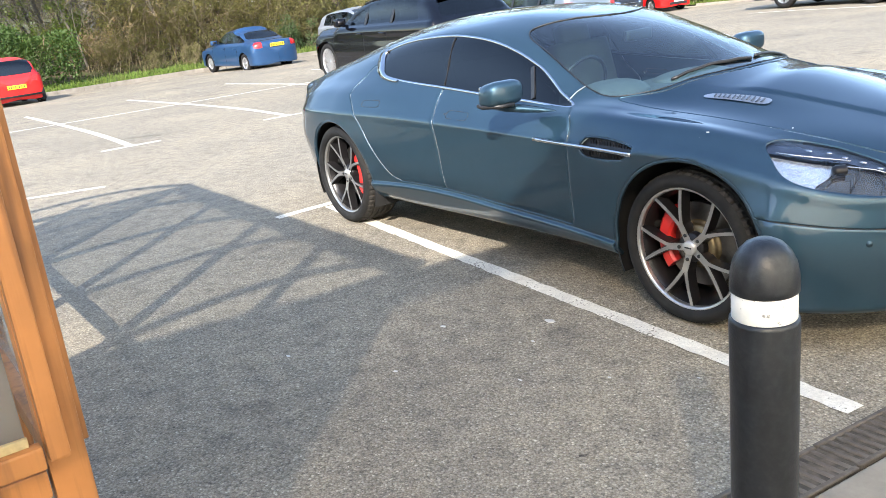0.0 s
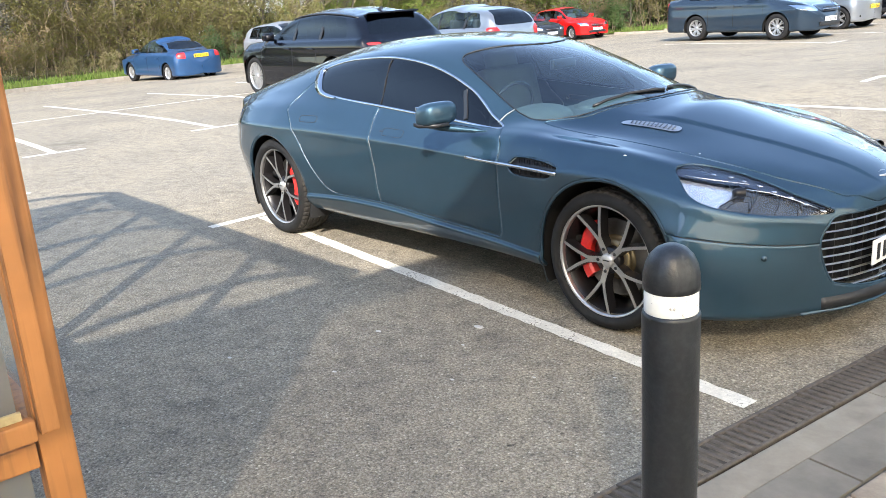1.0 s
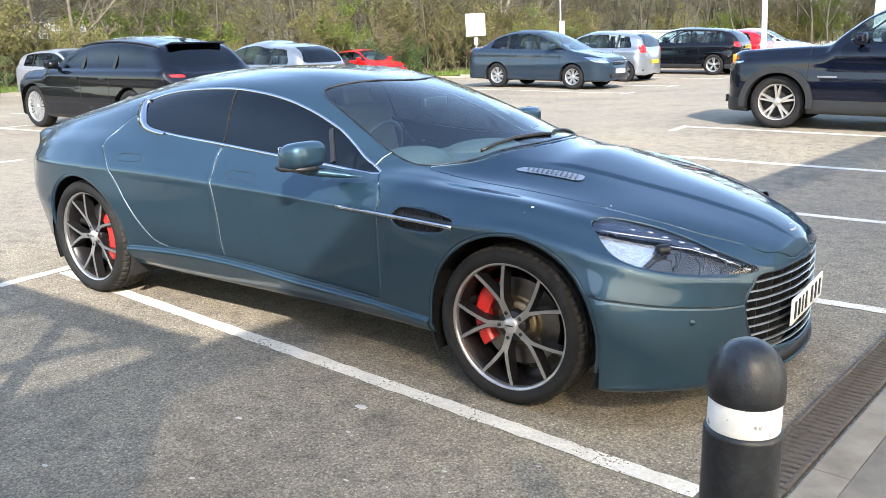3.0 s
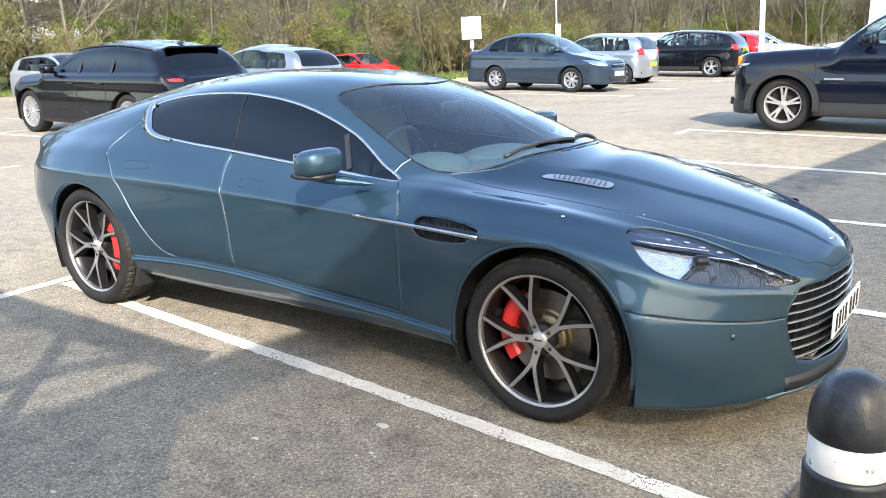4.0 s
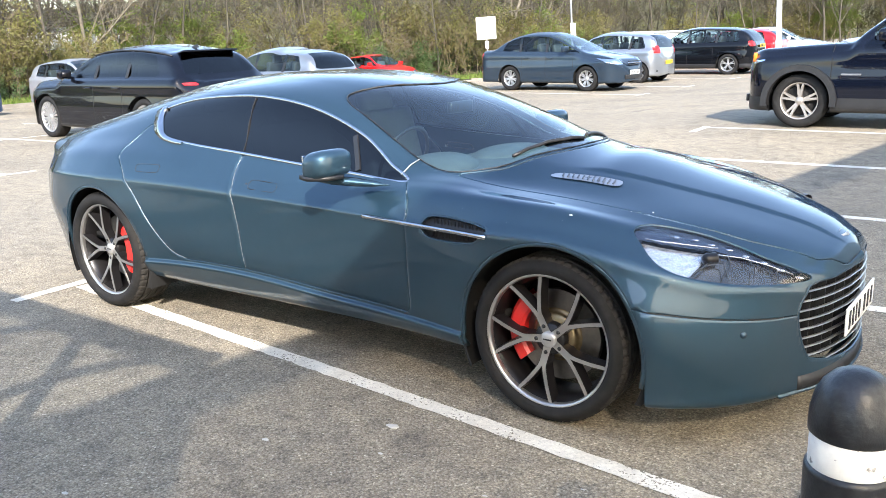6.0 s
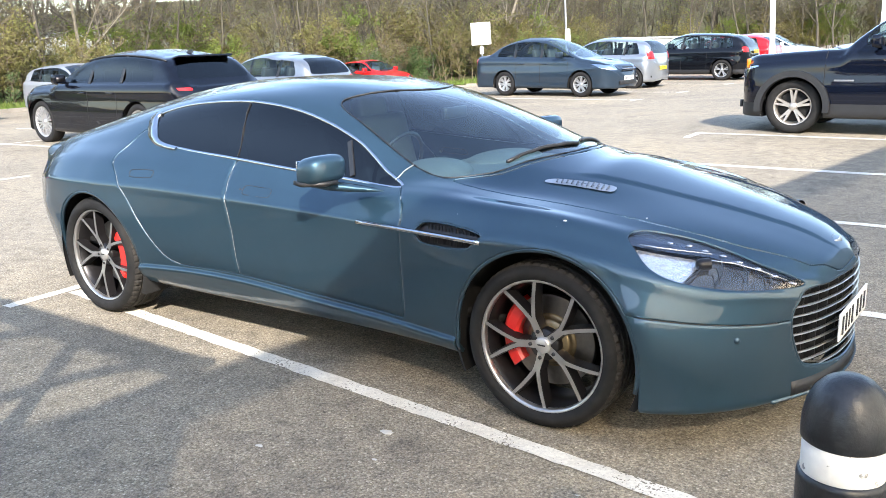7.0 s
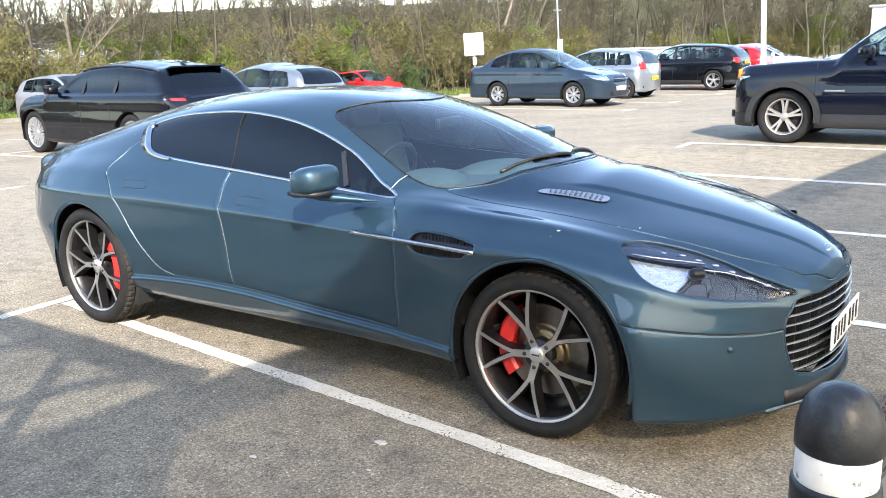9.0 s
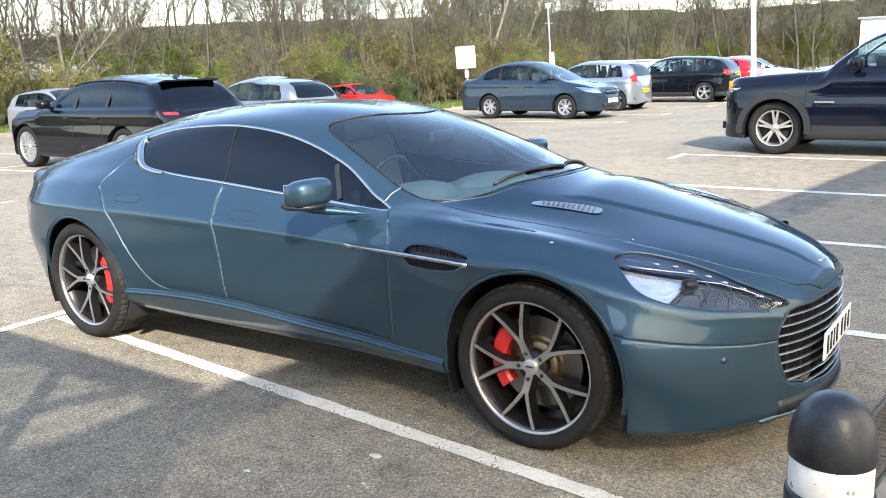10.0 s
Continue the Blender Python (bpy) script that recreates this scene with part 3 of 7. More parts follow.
def sports_saloon():
    car = empty("sports_car", pose(0, 0, 0), "teal-grey metallic four-door sports car parked in a marked bay", "car")
    paint = car_paint("teal_grey_paint", (0.031, 0.067, 0.095), 0.72, 0.45, 1.0)
    R = {}
    R["y1"] = [(-4.05, .28), (-4.0, .45), (-3.8, .66), (-3.5, .82), (-3.0, .885), (-2.4, .872), (-1.5, .852), (-.5, .868), (0, .895), (.41, .915), (.5, .875), (.6, .805), (.7, .705), (.78, .59), (.84, .47), (.88, .39), (.91, .30), (.93, .21), (.945, .11), (.95, .02)]
    R["z1"] = [(-4.05, .36), (-3.8, .29), (-3.4, .25), (-2.4, .235), (-.4, .225), (.41, .19), (.95, .19)]
    R["y2"] = [(-4.05, .36), (-4.0, .50), (-3.8, .71), (-3.5, .855), (-3.0, .925), (-2.4, .90), (-1.75, .879), (-1.0, .882), (-.4, .908), (0, .93), (.41, .925), (.5, .885), (.6, .815), (.7, .715), (.78, .60), (.84, .47), (.88, .39), (.91, .30), (.93, .21), (.945, .11), (.95, .02)]
    R["z2"] = [(-4.05, .46), (-3.0, .43), (0, .42), (.5, .37), (.95, .33)]
    R["y3"] = [(-4.05, .40), (-4.0, .55), (-3.9, .66), (-3.6, .85), (-3.3, .92), (-3.0, .952), (-2.5, .922), (-1.75, .888), (-1.0, .890), (-.4, .920), (0, .943), (.41, .916), (.5, .869), (.6, .799), (.7, .701), (.78, .592), (.84, .467), (.88, .388), (.91, .30), (.93, .21), (.945, .11), (.95, .02)]
    R["z3"] = [(-4.05, .58), (-3.0, .64), (-1.5, .60), (-.2, .60), (.2, .577), (.41, .5495), (.6, .5229), (.8, .4949), (.95, .4739)]
    R["door_foot"] = [(-4.05, .35), (-2.7, .355), (-2.47, .370), (-2.2, .384), (-1.75, .386), (-1.26, .363), (-.69, .342), (-.38, .324), (0, .31), (.95, .28)]
    R["y4"] = [(-4.04, .42), (-3.9, .64), (-3.6, .835), (-3.0, .935), (-2.5, .917), (-1.75, .893), (-1.0, .897), (-.5, .915), (0, .924), (.3, .894), (.5, .833), (.6, .773), (.7, .685), (.78, .582), (.84, .47), (.88, .39), (.91, .30), (.93, .21), (.945, .11), (.95, .02)]
    R["z4"] = [(-4.04, .70), (-3.6, .77), (-3.0, .80), (-2.4, .80), (-1.5, .782), (-.9, .765), (-.4, .752), (0, .76), (.3, .71), (.6, .63), (.84, .57), (.95, .49)]
    R["y5"] = [(-4.03, .42), (-3.9, .60), (-3.6, .775), (-3.0, .865), (-2.5, .855), (-2.0, .83), (-1.3, .82), (-.7, .835), (-.3, .83), (0, .80), (.3, .735), (.6, .625), (.78, .485), (.84, .43), (.88, .365), (.91, .285), (.93, .20), (.945, .105), (.95, .02)]
    R["z5"] = [(-4.03, .80), (-3.6, .87), (-3.0, .905), (-2.5, .905), (-2.0, .885), (-1.3, .86), (-.65, .885), (-.25, .873), (0, .855), (.3, .80), (.6, .715), (.84, .625), (.91, .60), (.95, .55)]
    R["y6"] = [(-4.02, .44), (-3.9, .60), (-3.6, .70), (-3.0, .735), (-2.5, .745), (-1.9, .755), (-1.2, .765), (-.8, .77), (-.6, .755), (-.3, .725), (0, .70), (.3, .65), (.6, .53), (.84, .365), (.91, .25), (.95, .016)]
    R["z6"] = [(-4.02, .88), (-3.6, .94), (-3.0, 1.0), (-2.65, 1.015), (-2.4, 1.003), (-1.875, .968), (-1.39, .937), (-1.0, .92), (-.8, .914), (-.6, .915), (-.3, .888), (0, .862), (.3, .812), (.6, .737), (.84, .65), (.91, .615), (.95, .58)]
    R["y7"] = [(-4.01, .38), (-3.6, .60), (-3.1, .61), (-2.7, .60), (-2.3, .575), (-1.9, .568), (-1.5, .588), (-1.2, .645), (-1.0, .695), (-.82, .715), (-.62, .665), (-.3, .62), (0, .60), (.3, .555), (.6, .455), (.84, .31), (.91, .21), (.95, .012)]
    R["z7"] = [(-4.01, .93), (-3.6, .995), (-3.1, 1.085), (-2.7, 1.17), (-2.3, 1.238), (-1.95, 1.262), (-1.65, 1.245), (-1.42, 1.197), (-1.2, 1.115), (-1.0, 1.005), (-.82, .945), (-.62, .938), (-.3, .898), (0, .872), (.3, .83), (.6, .76), (.84, .675), (.91, .64), (.95, .60)]
    R["y8"] = [(-4.0, .22), (-3.5, .36), (-2.5, .37), (-1.5, .39), (-1.0, .42), (-.6, .42), (-.3, .38), (0, .34), (.5, .27), (.84, .17), (.91, .12), (.95, .006)]
    R["z8"] = [(-4.0, .965), (-3.8, 1.005), (-3.4, 1.10), (-3.0, 1.195), (-2.6, 1.268), (-2.2, 1.312), (-1.9, 1.325), (-1.5, 1.308), (-1.2, 1.255), (-.9, 1.16), (-.6, 1.062), (-.42, 1.005), (-.3, .98), (0, .937), (.3, .868), (.6, .79), (.84, .705), (.91, .665), (.95, .615)]
    R["z9"] = [(-4.0, .975), (-3.9, 1.0), (-3.7, 1.04), (-3.4, 1.13), (-3.0, 1.235), (-2.6, 1.308), (-2.2, 1.345), (-1.9, 1.352), (-1.5, 1.338), (-1.2, 1.303), (-.9, 1.238), (-.6, 1.145), (-.34, 1.040), (-.24, 1.012), (0, .972), (.3, .893), (.6, .81), (.84, .72), (.91, .68), (.95, .63)]
    c = {k: spline(v) for k, v in R.items()}
    zero = lambda x: np.zeros_like(x)
    rows = [(lambda x: np.maximum(c["y1"](x) - 0.14, 0), lambda x: c["z1"](x) - 0.015)]
    rows += [(c[f"y{i}"], c[f"z{i}"]) for i in range(1, 9)] + [(zero, c["z9"])]

    def ease(t):
        t = np.clip(t, 0, 1)
        return t * t * (3 - 2 * t)

    def sill_row(share, out, drop):
        """A row of the sill between the arches, which runs out evenly in front and behind."""
        w_ = lambda x: ease((x + 2.66) / .08) * ease((-.32 - x) / .08)
        plain = lambda k, x: c[k + "1"](x) * (1 - share) + c[k + "2"](x) * share
        return (lambda x: plain("y", x) * (1 - w_(x)) + (c["y2"](x) - .006 + out) * w_(x),
                lambda x: plain("z", x) * (1 - w_(x)) + (c["door_foot"](x) + drop) * w_(x))

    def shoulder_row(up):
        """A row close under or over the shoulder crease, which is sharp along the doors and softens towards the ends."""
        def d(x):
            soft = np.interp(x, [-3.1, -2.1, -1.5, -.8, -.2], [.09, .07, .022, .014, .04])
            return np.minimum(soft, .45 * np.minimum(c["z5"](x) - c["z4"](x), c["z4"](x) - c["z3"](x)))
        k = "5" if up else "3"
        f = lambda x: d(x) / np.abs(c["z" + k](x) - c["z4"](x))
        return (lambda x: c["y4"](x) + (c["y" + k](x) - c["y4"](x)) * f(x) * .92, lambda x: c["z4"](x) + (c["z" + k](x) - c["z4"](x)) * f(x))

    rows[5:5] = [shoulder_row(True)]
    rows[4:4] = [shoulder_row(False)]
    rows[1] = (lambda x: c["y1"](x) - .04 * ease((x + 2.66) / .08) * ease((-.32 - x) / .08), c["z1"])
    rows[2:2] = [sill_row(.3, .003, -.046), sill_row(.5, .012, -.020), sill_row(.7, -.003, -.010), sill_row(.9, -.001, .012)]
    xs = stations(-4.05, 0.95, 400, 0.55)
    grid = loft(xs, rows, [4, 6, 3, 3, 3, 3, 12, 14, 5, 5, 16, 12, 18, 20, 26])
    # raised middle of the bonnet, with an edge on each side
    gx, gy = grid[..., 0], np.abs(grid[..., 1])
    edge_y = np.interp(gx, [-.2, -.1, .42, .72, .9], [.40, .37, .225, .142, .10])
    dome = np.clip((edge_y - gy) / .014, 0, 1) * np.clip((gx + .16) / .16, 0, 1) * np.clip((.93 - gx) / .14, 0, 1)
    grid[..., 2] += .009 * dome * dome * (3 - 2 * dome)
    skin = Skin(grid)

    dlo = rounded([(-2.600, 1.075), (-2.652, 1.150), (-2.605, 1.186), (-2.378, 1.229), (-2.002, 1.252), (-1.74, 1.24), (-1.486, 1.203), (-1.28, 1.149), (-1.12, 1.088), (-1.016, 1.032), (-.905, .968), (-.775, .909), (-1.1, .925), (-1.432, .944), (-1.866, .973), (-2.204, .992), (-2.455, 1.014), (-2.55, 1.036)], 5)
    screen = rounded([(-.262, -.02), (-.262, .02), (-.289, .20), (-.415, .478), (-.505, .570), (-.59, .636), (-.66, .652), (-.75, .645), (-.862, .630), (-1.014, .603), (-1.173, .572), (-1.306, .535), (-1.355, .47), (-1.25, .32), (-1.15, .15), (-1.12, .02), (-1.12, -.02)], 5, closed=False)
    rear_screen = rounded([(-2.72, .02), (-2.75, .30), (-2.83, .44), (-3.3, .42), (-3.48, .36), (-3.5, .02)], 5, closed=False)
    bonnet = rounded([(-.235, -.02), (-.235, .02), (-.265, .2), (-.385, .47), (-.475, .565), (-.575, .648), (-.50, .665), (-.30, .650), (0, .628), (.3, .585), (.6, .485), (.8, .365), (.88, .275), (.92, .18), (.938, .02), (.938, -.02)], 5, closed=False)
    foot = lambda x: float(c["door_foot"](x)) + .010
    door_f = rounded([(-.728, .887), (-.690, .80), (-.688, .55), (-.687, .42), (-.689, foot(-.689) + .004)], 4, closed=False).tolist()
    door_f += [(x, foot(x)) for x in np.linspace(-.70, -1.77, 30)]
    door_f += rounded([(-1.776, foot(-1.776) + .004), (-1.782, .50), (-1.797, .65), (-1.825, .80), (-1.860, .89), (-1.86, .97)], 4, closed=False).tolist() + [(-1.4, .965), (-1.0, .945), (-.80, .918), (-.765, .908)]
    door_r = rounded([(-1.862, .985), (-1.862, .89), (-1.827, .80), (-1.799, .65), (-1.784, .50), (-1.778, foot(-1.778) + .004)], 4, closed=False).tolist()
    door_r += [(x, foot(x)) for x in np.linspace(-1.785, -2.20, 14)]
    door_r += rounded([(-2.24, foot(-2.24) + .003), (-2.342, .424), (-2.45, .517), (-2.53, .617), (-2.602, .72), (-2.708, .839), (-2.80, .92), (-2.785, .99), (-2.72, 1.075), (-2.62, 1.09)], 4, closed=False).tolist() + [(-2.45, 1.04), (-2.1, 1.01)]
    lamp = rounded([(.288, .806), (.36, .800), (.5, .769), (.65, .717), (.78, .659), (.847, .624), (.835, .611), (.75, .621), (.62, .644), (.5, .674), (.405, .714), (.33, .768)], 5)
    grille = rounded([(-.05, .605), (.05, .605), (.28, .602), (.405, .600), (.455, .565), (.485, .50), (.475, .42), (.44, .33), (.40, .295), (.25, .262), (.05, .245), (-.05, .245)], 4)
    vent = rounded([(-.600, .752), (-.577, .790), (-.53, .802), (-.41, .798), (-.280, .781), (-.264, .765), (-.30, .732), (-.335, .714), (-.44, .706), (-.56, .713)], 4)
    seam = lambda p: np.where(p[..., 0] > 0.2, 0.557 - 0.14 * (p[..., 0] - .351) - p[..., 2], -1.0)

    def arch(cx, cz, r):
        return lambda p: np.maximum(r - np.hypot(p[..., 0] - cx, p[..., 2] - cz), np.minimum(r - np.abs(p[..., 0] - cx), cz - p[..., 2]))

    skin.cut("arch_f", arch(0.008, 0.342, 0.412))
    skin.cut("arch_r", arch(-2.985, 0.345, 0.400))
    skin.cut("dlo", side(dlo))
    skin.cut("lamp", side(lamp))
    skin.cut("brow", side([(.25, .795), (.335, .779), (.563, .736), (.70, .690), (.90, .604), (.90, .85), (.25, .85)]))
    skin.cut("bright", side([(.20, .795), (.335, .779), (.563, .736), (.54, .70), (.515, .66), (.51, .55), (.20, .55)]))
    skin.cut("grille", front(grille, 0.6))
    skin.cut("screen", plan(screen))
    skin.cut("bonnet", plan(bonnet))
    skin.cut("rear_screen", plan(rear_screen))
    skin.cut("door_f", side(door_f))
    skin.cut("door_r", side(door_r))
    skin.cut("vent", side(vent))
    skin.cut("bumper", seam)

    def choose(s, q):
        n = np.full(len(q), "body", dtype="<U20")
        low = q[:, 2]
        n[s["bumper"] & (q[:, 0] > 0.2)] = "bumper"
        n[s["door_f"]] = "door_f"
        n[s["door_r"]] = "door_r"
        n[s["bonnet"] & (low > 0.55)] = "bonnet"
        n[s["screen"] & (low > 0.9)] = "screen"
        n[s["rear_screen"] & (low > 0.9)] = "rear_screen"
        n[s["dlo"]] = "dlo"
        n[s["lamp"]] = "lamp"
        n[s["vent"]] = "vent"
        n[s["grille"]] = "grille"
        n[s["arch_f"] | s["arch_r"]] = ""
        for k in ("door_f", "door_r", "dlo", "lamp", "vent"):
            both = n == k
            n[both & (q[:, 1] < 0)] = k + "_r"
            n[both & (q[:, 1] >= 0)] = k + "_l"
        return n

    P = skin.panels(choose)
    # Brow's blue and bowl's bronze hold sky and ground mirrored in the lens.
    LAMP_BLUE = mat("lamp_brow", (.05, .065, .10), .18, .4, vary=.15)
    LAMP_SILVER = mat("lamp_silver", (.80, .80, .79), .22, .75, vary=.2, scale=60, bump=.5, bump_scale=90)
    LAMP_DARK = mat("lamp_ground_reflection", (.16, .14, .115), .14, .8, vary=.4, scale=26, bump=.4, bump_scale=30)

    def bowls(s, q):
        n = np.full(len(q), "", dtype="<U20")
        n[s["lamp"]] = "bowl"
        n[s["lamp"] & s["bright"]] = "bright"
        n[s["lamp"] & s["brow"]] = "brow"
        for k in ("bowl", "bright", "brow"):
            both = n == k
            n[both & (q[:, 1] < 0)] = k + "_r"
            n[both & (q[:, 1] >= 0)] = k + "_l"
        return n

    B = skin.panels(bowls)
    panel("body", P["body"], paint, car, groove=0.003, depth=0.004)
    panel("bonnet", P["bonnet"], paint, car, groove=0.003, depth=0.004)
    panel("front_bumper", P["bumper"], paint, car, groove=0.0025, depth=0.004)
    panel("windscreen", P["screen"], CLEAR, car, "clear curved windscreen", push=0.001)
    panel("rear_window", P["rear_screen"], TINT, car, push=0.001)
    for s in "rl":
        panel("front_door", P["door_f_" + s], paint, car, groove=0.0032, depth=0.004)
        panel("rear_door", P["door_r_" + s], paint, car, groove=0.0032, depth=0.004)
        panel("side_glass", P["dlo_" + s], TINT, car, "dark tinted side glass", push=-0.001)
        sg = -1 if s == "r" else 1
        hl = new("headlight")
        hl.parent = car
        hl["label"] = "clear-lensed headlight with silver reflector and small lamps"
        panel("lens", P["lamp_" + s], LENS, hl, push=0.002)
        panel("brow", B["brow_" + s], LAMP_BLUE, hl, "dark lamp brow tinted blue-grey for the mirrored sky", push=-0.012)
        panel("reflector", B["bright_" + s], LAMP_SILVER, hl, "bright silvery reflector", push=-0.030)
        panel("lamp_bowl", B["bowl_" + s], LAMP_DARK, hl, "lamp bowl in the dark bronze of the mirrored ground", push=-0.026)
        for i in range(8):
            t = i / 7
            x, z = 0.423 + 0.395 * t, 0.777 - 0.152 * t + .07 * t * (1 - t)
            y = surface_y(grid, x, z) - 0.012
            bm = bmesh.new()
            bmesh.ops.create_uvsphere(bm, u_segments=10, v_segments=6, radius=0.0085 + .003 * t)
            bm.transform(Matrix.Translation((x, sg * y, z - .004)) @ Matrix.Diagonal((1.5, .8, .5, 1)))
            part("lamp_bead", bm, LAMP_SILVER, hl)
        line = [(x, sg * (surface_y(grid, x, z) - .012), z) for x, z in ((.335, .776), (.40, .766), (.48, .752), (.56, .735))]
        part("bright_strip", sweep(line, tube_profile(.003, 6)), LAMP_SILVER, hl)
        line = [(x, sg * (surface_y(grid, x, z) - .010), z) for x, z in ((.53, .668), (.56, .700), (.60, .695), (.63, .655))]
        part("bowl_rim", sweep(line, tube_profile(.0025, 6)), BLACK_TRIM, hl)
        for x0, z0, x1, z1 in ((.60, .715, .62, .655), (.655, .70, .70, .640), (.70, .685, .77, .627)):
            line = [(x, sg * (surface_y(grid, x, z) - .016), z) for x, z in ((x0, z0), ((x0 + x1) / 2 + .012, (z0 + z1) / 2), (x1, z1))]
            part("bowl_fin", sweep(line, tube_profile(.0022, 6)), BLACK_TRIM, hl)
        line = [(x, sg * (surface_y(grid, x, z) - .013), z) for x, z in ((.56, .722), (.64, .704), (.72, .673), (.80, .636))]
        part("bowl_edge", sweep(line, tube_profile(.0025, 6)), LAMP_SILVER, hl)
        y = surface_y(grid, .545, .712)
        bm = lathe([(0, -.012), (.016, -.009), (.021, 0), (.023, .006), (.023, .04)], 24)
        bm.transform(Matrix.Translation((.545, sg * (y - .016), .710)) @ Matrix.Rotation(radians(40 * sg), 4, "Z") @ Matrix.Diagonal((1, -sg, 1, 1)))
        part("projector", bm, ALLOY_DARK, hl)
        # pockets, mesh and bright strake of the side vent
        panel("side_vent", P["vent_" + s], BLACK_TRIM, car, "dark side vent behind the front wheel", push=-0.014)
        line = on_side(grid, [(-.930 + .672 * i / 16, .766 - .016 * i / 16) for i in range(17)], 0.006, sg)
        for i in range(15):
            for lo, hi in ((.716, .748), (.768, .792)):
                a_, b_ = (Vector((x, sg * (surface_y(grid, x, z) - .010), z)) for x, z in ((-.545 + .018 * i, lo + .001 * (15 - i) * .2), (-.535 + .018 * i, hi - .0008 * i)))
                part("vent_slat", boxed((.004, .004, (b_ - a_).length), Matrix.Translation((a_ + b_) / 2)), ALLOY_DARK, car, smooth=False)
        pts = on_side(grid, vent, .001, sg)
        part("vent_rim", sweep(pts, tube_profile(.005, 6), [(0, sg, 0)] * len(pts), closed=True), paint, car)
        part("strake", sweep(line, [(-.005, -.011), (.006, -.008), (.008, 0), (.006, .007), (-.005, .009)], [(0, 0, 1)] * 17), CHROME, car, "bright metal side strake")
    # window surround
    for sg in (-1, 1):
        pts = []
        for i in range(len(dlo)):
            x, z = dlo[i]
            y = surface_y(grid, x, z)
            pts.append((x, sg * (y + 0.002), z))
        n = len(pts)
        for _ in range(4):
            pts = [(p[0], (pts[i - 1][1] + 2 * p[1] + pts[(i + 1) % n][1]) / 4, p[2]) for i, p in enumerate(pts)]
        bm = sweep(pts, [(-0.0085, -0.004), (0.0085, -0.004), (0.007, 0.004), (-0.007, 0.004)], [(0, sg, 0.35)] * len(pts), closed=True)
        part("window_surround", bm, CHROME, car, "bright chrome window surround")
        for xa, za, xb, zb, wd in ((-1.868, .985, -1.905, 1.243, .0014), (-1.075, .938, -1.16, 1.085, .013)):
            line = on_side(grid, [(xa + (xb - xa) * i / 6, za + (zb - za) * i / 6) for i in range(7)], 0.001, sg)
            part("window_post", sweep(line, [(-wd, -.004), (wd, -.004), (wd, .004), (-wd, .004)], [(0, sg, .3)] * 7), BLACK_TRIM, car, smooth=False)
        # flush handles: a recess outline and a paddle
        for x0, z0, tilt in ((-1.625, .836, -.04), (-2.515, .871, .02)):
            loop = rounded([(x0 - .085, z0 - .018 - tilt * .085), (x0 - .085, z0 + .018 - tilt * .085), (x0 + .085, z0 + .018 + tilt * .085), (x0 + .085, z0 - .018 + tilt * .085)], 5, tension=0.28)
            pts = on_side(grid, loop, 0.004, sg)
            part("handle_recess", sweep(pts, tube_profile(0.0022, 6), [(0, sg, 0)] * len(pts), closed=True), BLACK_TRIM, car)
        # arch liners
        for cx in (0.008, -2.985):
            bm = lathe([(0.405, 0.0), (0.425, -0.01), (0.425, -0.30), (0.0, -0.31)], 40, arc=math.radians(230), start=math.radians(-25))
            bm.transform(Matrix.Translation((cx, sg * 0.895, 0.345)) @ Matrix.Diagonal((1, sg, 1, 1)))
            part("arch_liner", bm, DARK_CAVITY, car)
            edge = []
            for i in range(41):
                a = math.radians(-18 + 216 * i / 40)
                x, z = cx + (.412 if cx > -1 else .402) * math.cos(a), .342 + (.412 if cx > -1 else .402) * math.sin(a)
                if z > 0.235:
                    edge.append((x, sg * (surface_y(grid, x, z) - 0.004), z))
            part("arch_lip", sweep(edge, [(-.012, -.012), (.004, -.012), (.004, .005), (-.012, .005)], [(0, sg, 0)] * len(edge)), paint, car)
        # mirrors
        mirror = new("door_mirror")
        mirror.parent = car
        mirror.matrix_basis = Matrix.Translation((-1.045, sg * 1.0, 1.002))
        shell = bmesh.new()
        bmesh.ops.create_uvsphere(shell, u_segments=28, v_segments=16, radius=1.0)
        for v in shell.verts:
            x, y, z = v.co
            px = 0.082 * np.sign(x) * abs(x) ** 0.7 * (1.1 if x > 0 else 0.7)
            v.co = (px, 0.116 * np.sign(y) * abs(y) ** 0.6, 0.066 * np.sign(z) * abs(z) ** (0.5 if z < 0 else 0.72) + 0.012 * px / 0.08)
        part("shell", shell, paint, mirror)
        bm = boxed((0.006, 0.165, 0.085), Matrix.Translation((-0.056, 0, 0)), 0.002)
        part("mirror_glass", bm, REFLECTOR, mirror)
        bm = bmesh.new()
        rings = []
        for x, y, z, wd, ht in ((-.05, .02, -.060, .030, .014), (.02, -.03, -.074, .034, .020), (.09, -.085, -.084, .028, .021), (.16, -.120, -.092, .018, .015), (.235, -.150, -.097, .004, .003)):
            rings.append([bm.verts.new((x + wd * .4 * cy, sg * (y + wd * cy), z + ht * cz)) for cy, cz in ((-1, 0), (-.6, -.8), (.6, -.8), (1, 0), (.6, .8), (-.6, .8))])
        for ra, rb in zip(rings, rings[1:]):
            for j in range(6):
                bm.faces.new((ra[j], ra[(j + 1) % 6], rb[(j + 1) % 6], rb[j]))
        bm.faces.new(rings[0])
        bm.faces.new(rings[-1])
        bmesh.ops.recalc_face_normals(bm, faces=bm.faces)
        part("mirror_arm", bm, paint, mirror)
        bm = sweep([(-.055, sg * .10, -.045), (0, sg * .112, -.05), (.07, sg * .06, -.05), (.085, -sg * .02, -.05)], [(-.006, -.01), (.006, -.01), (.006, .008), (-.006, .008)])
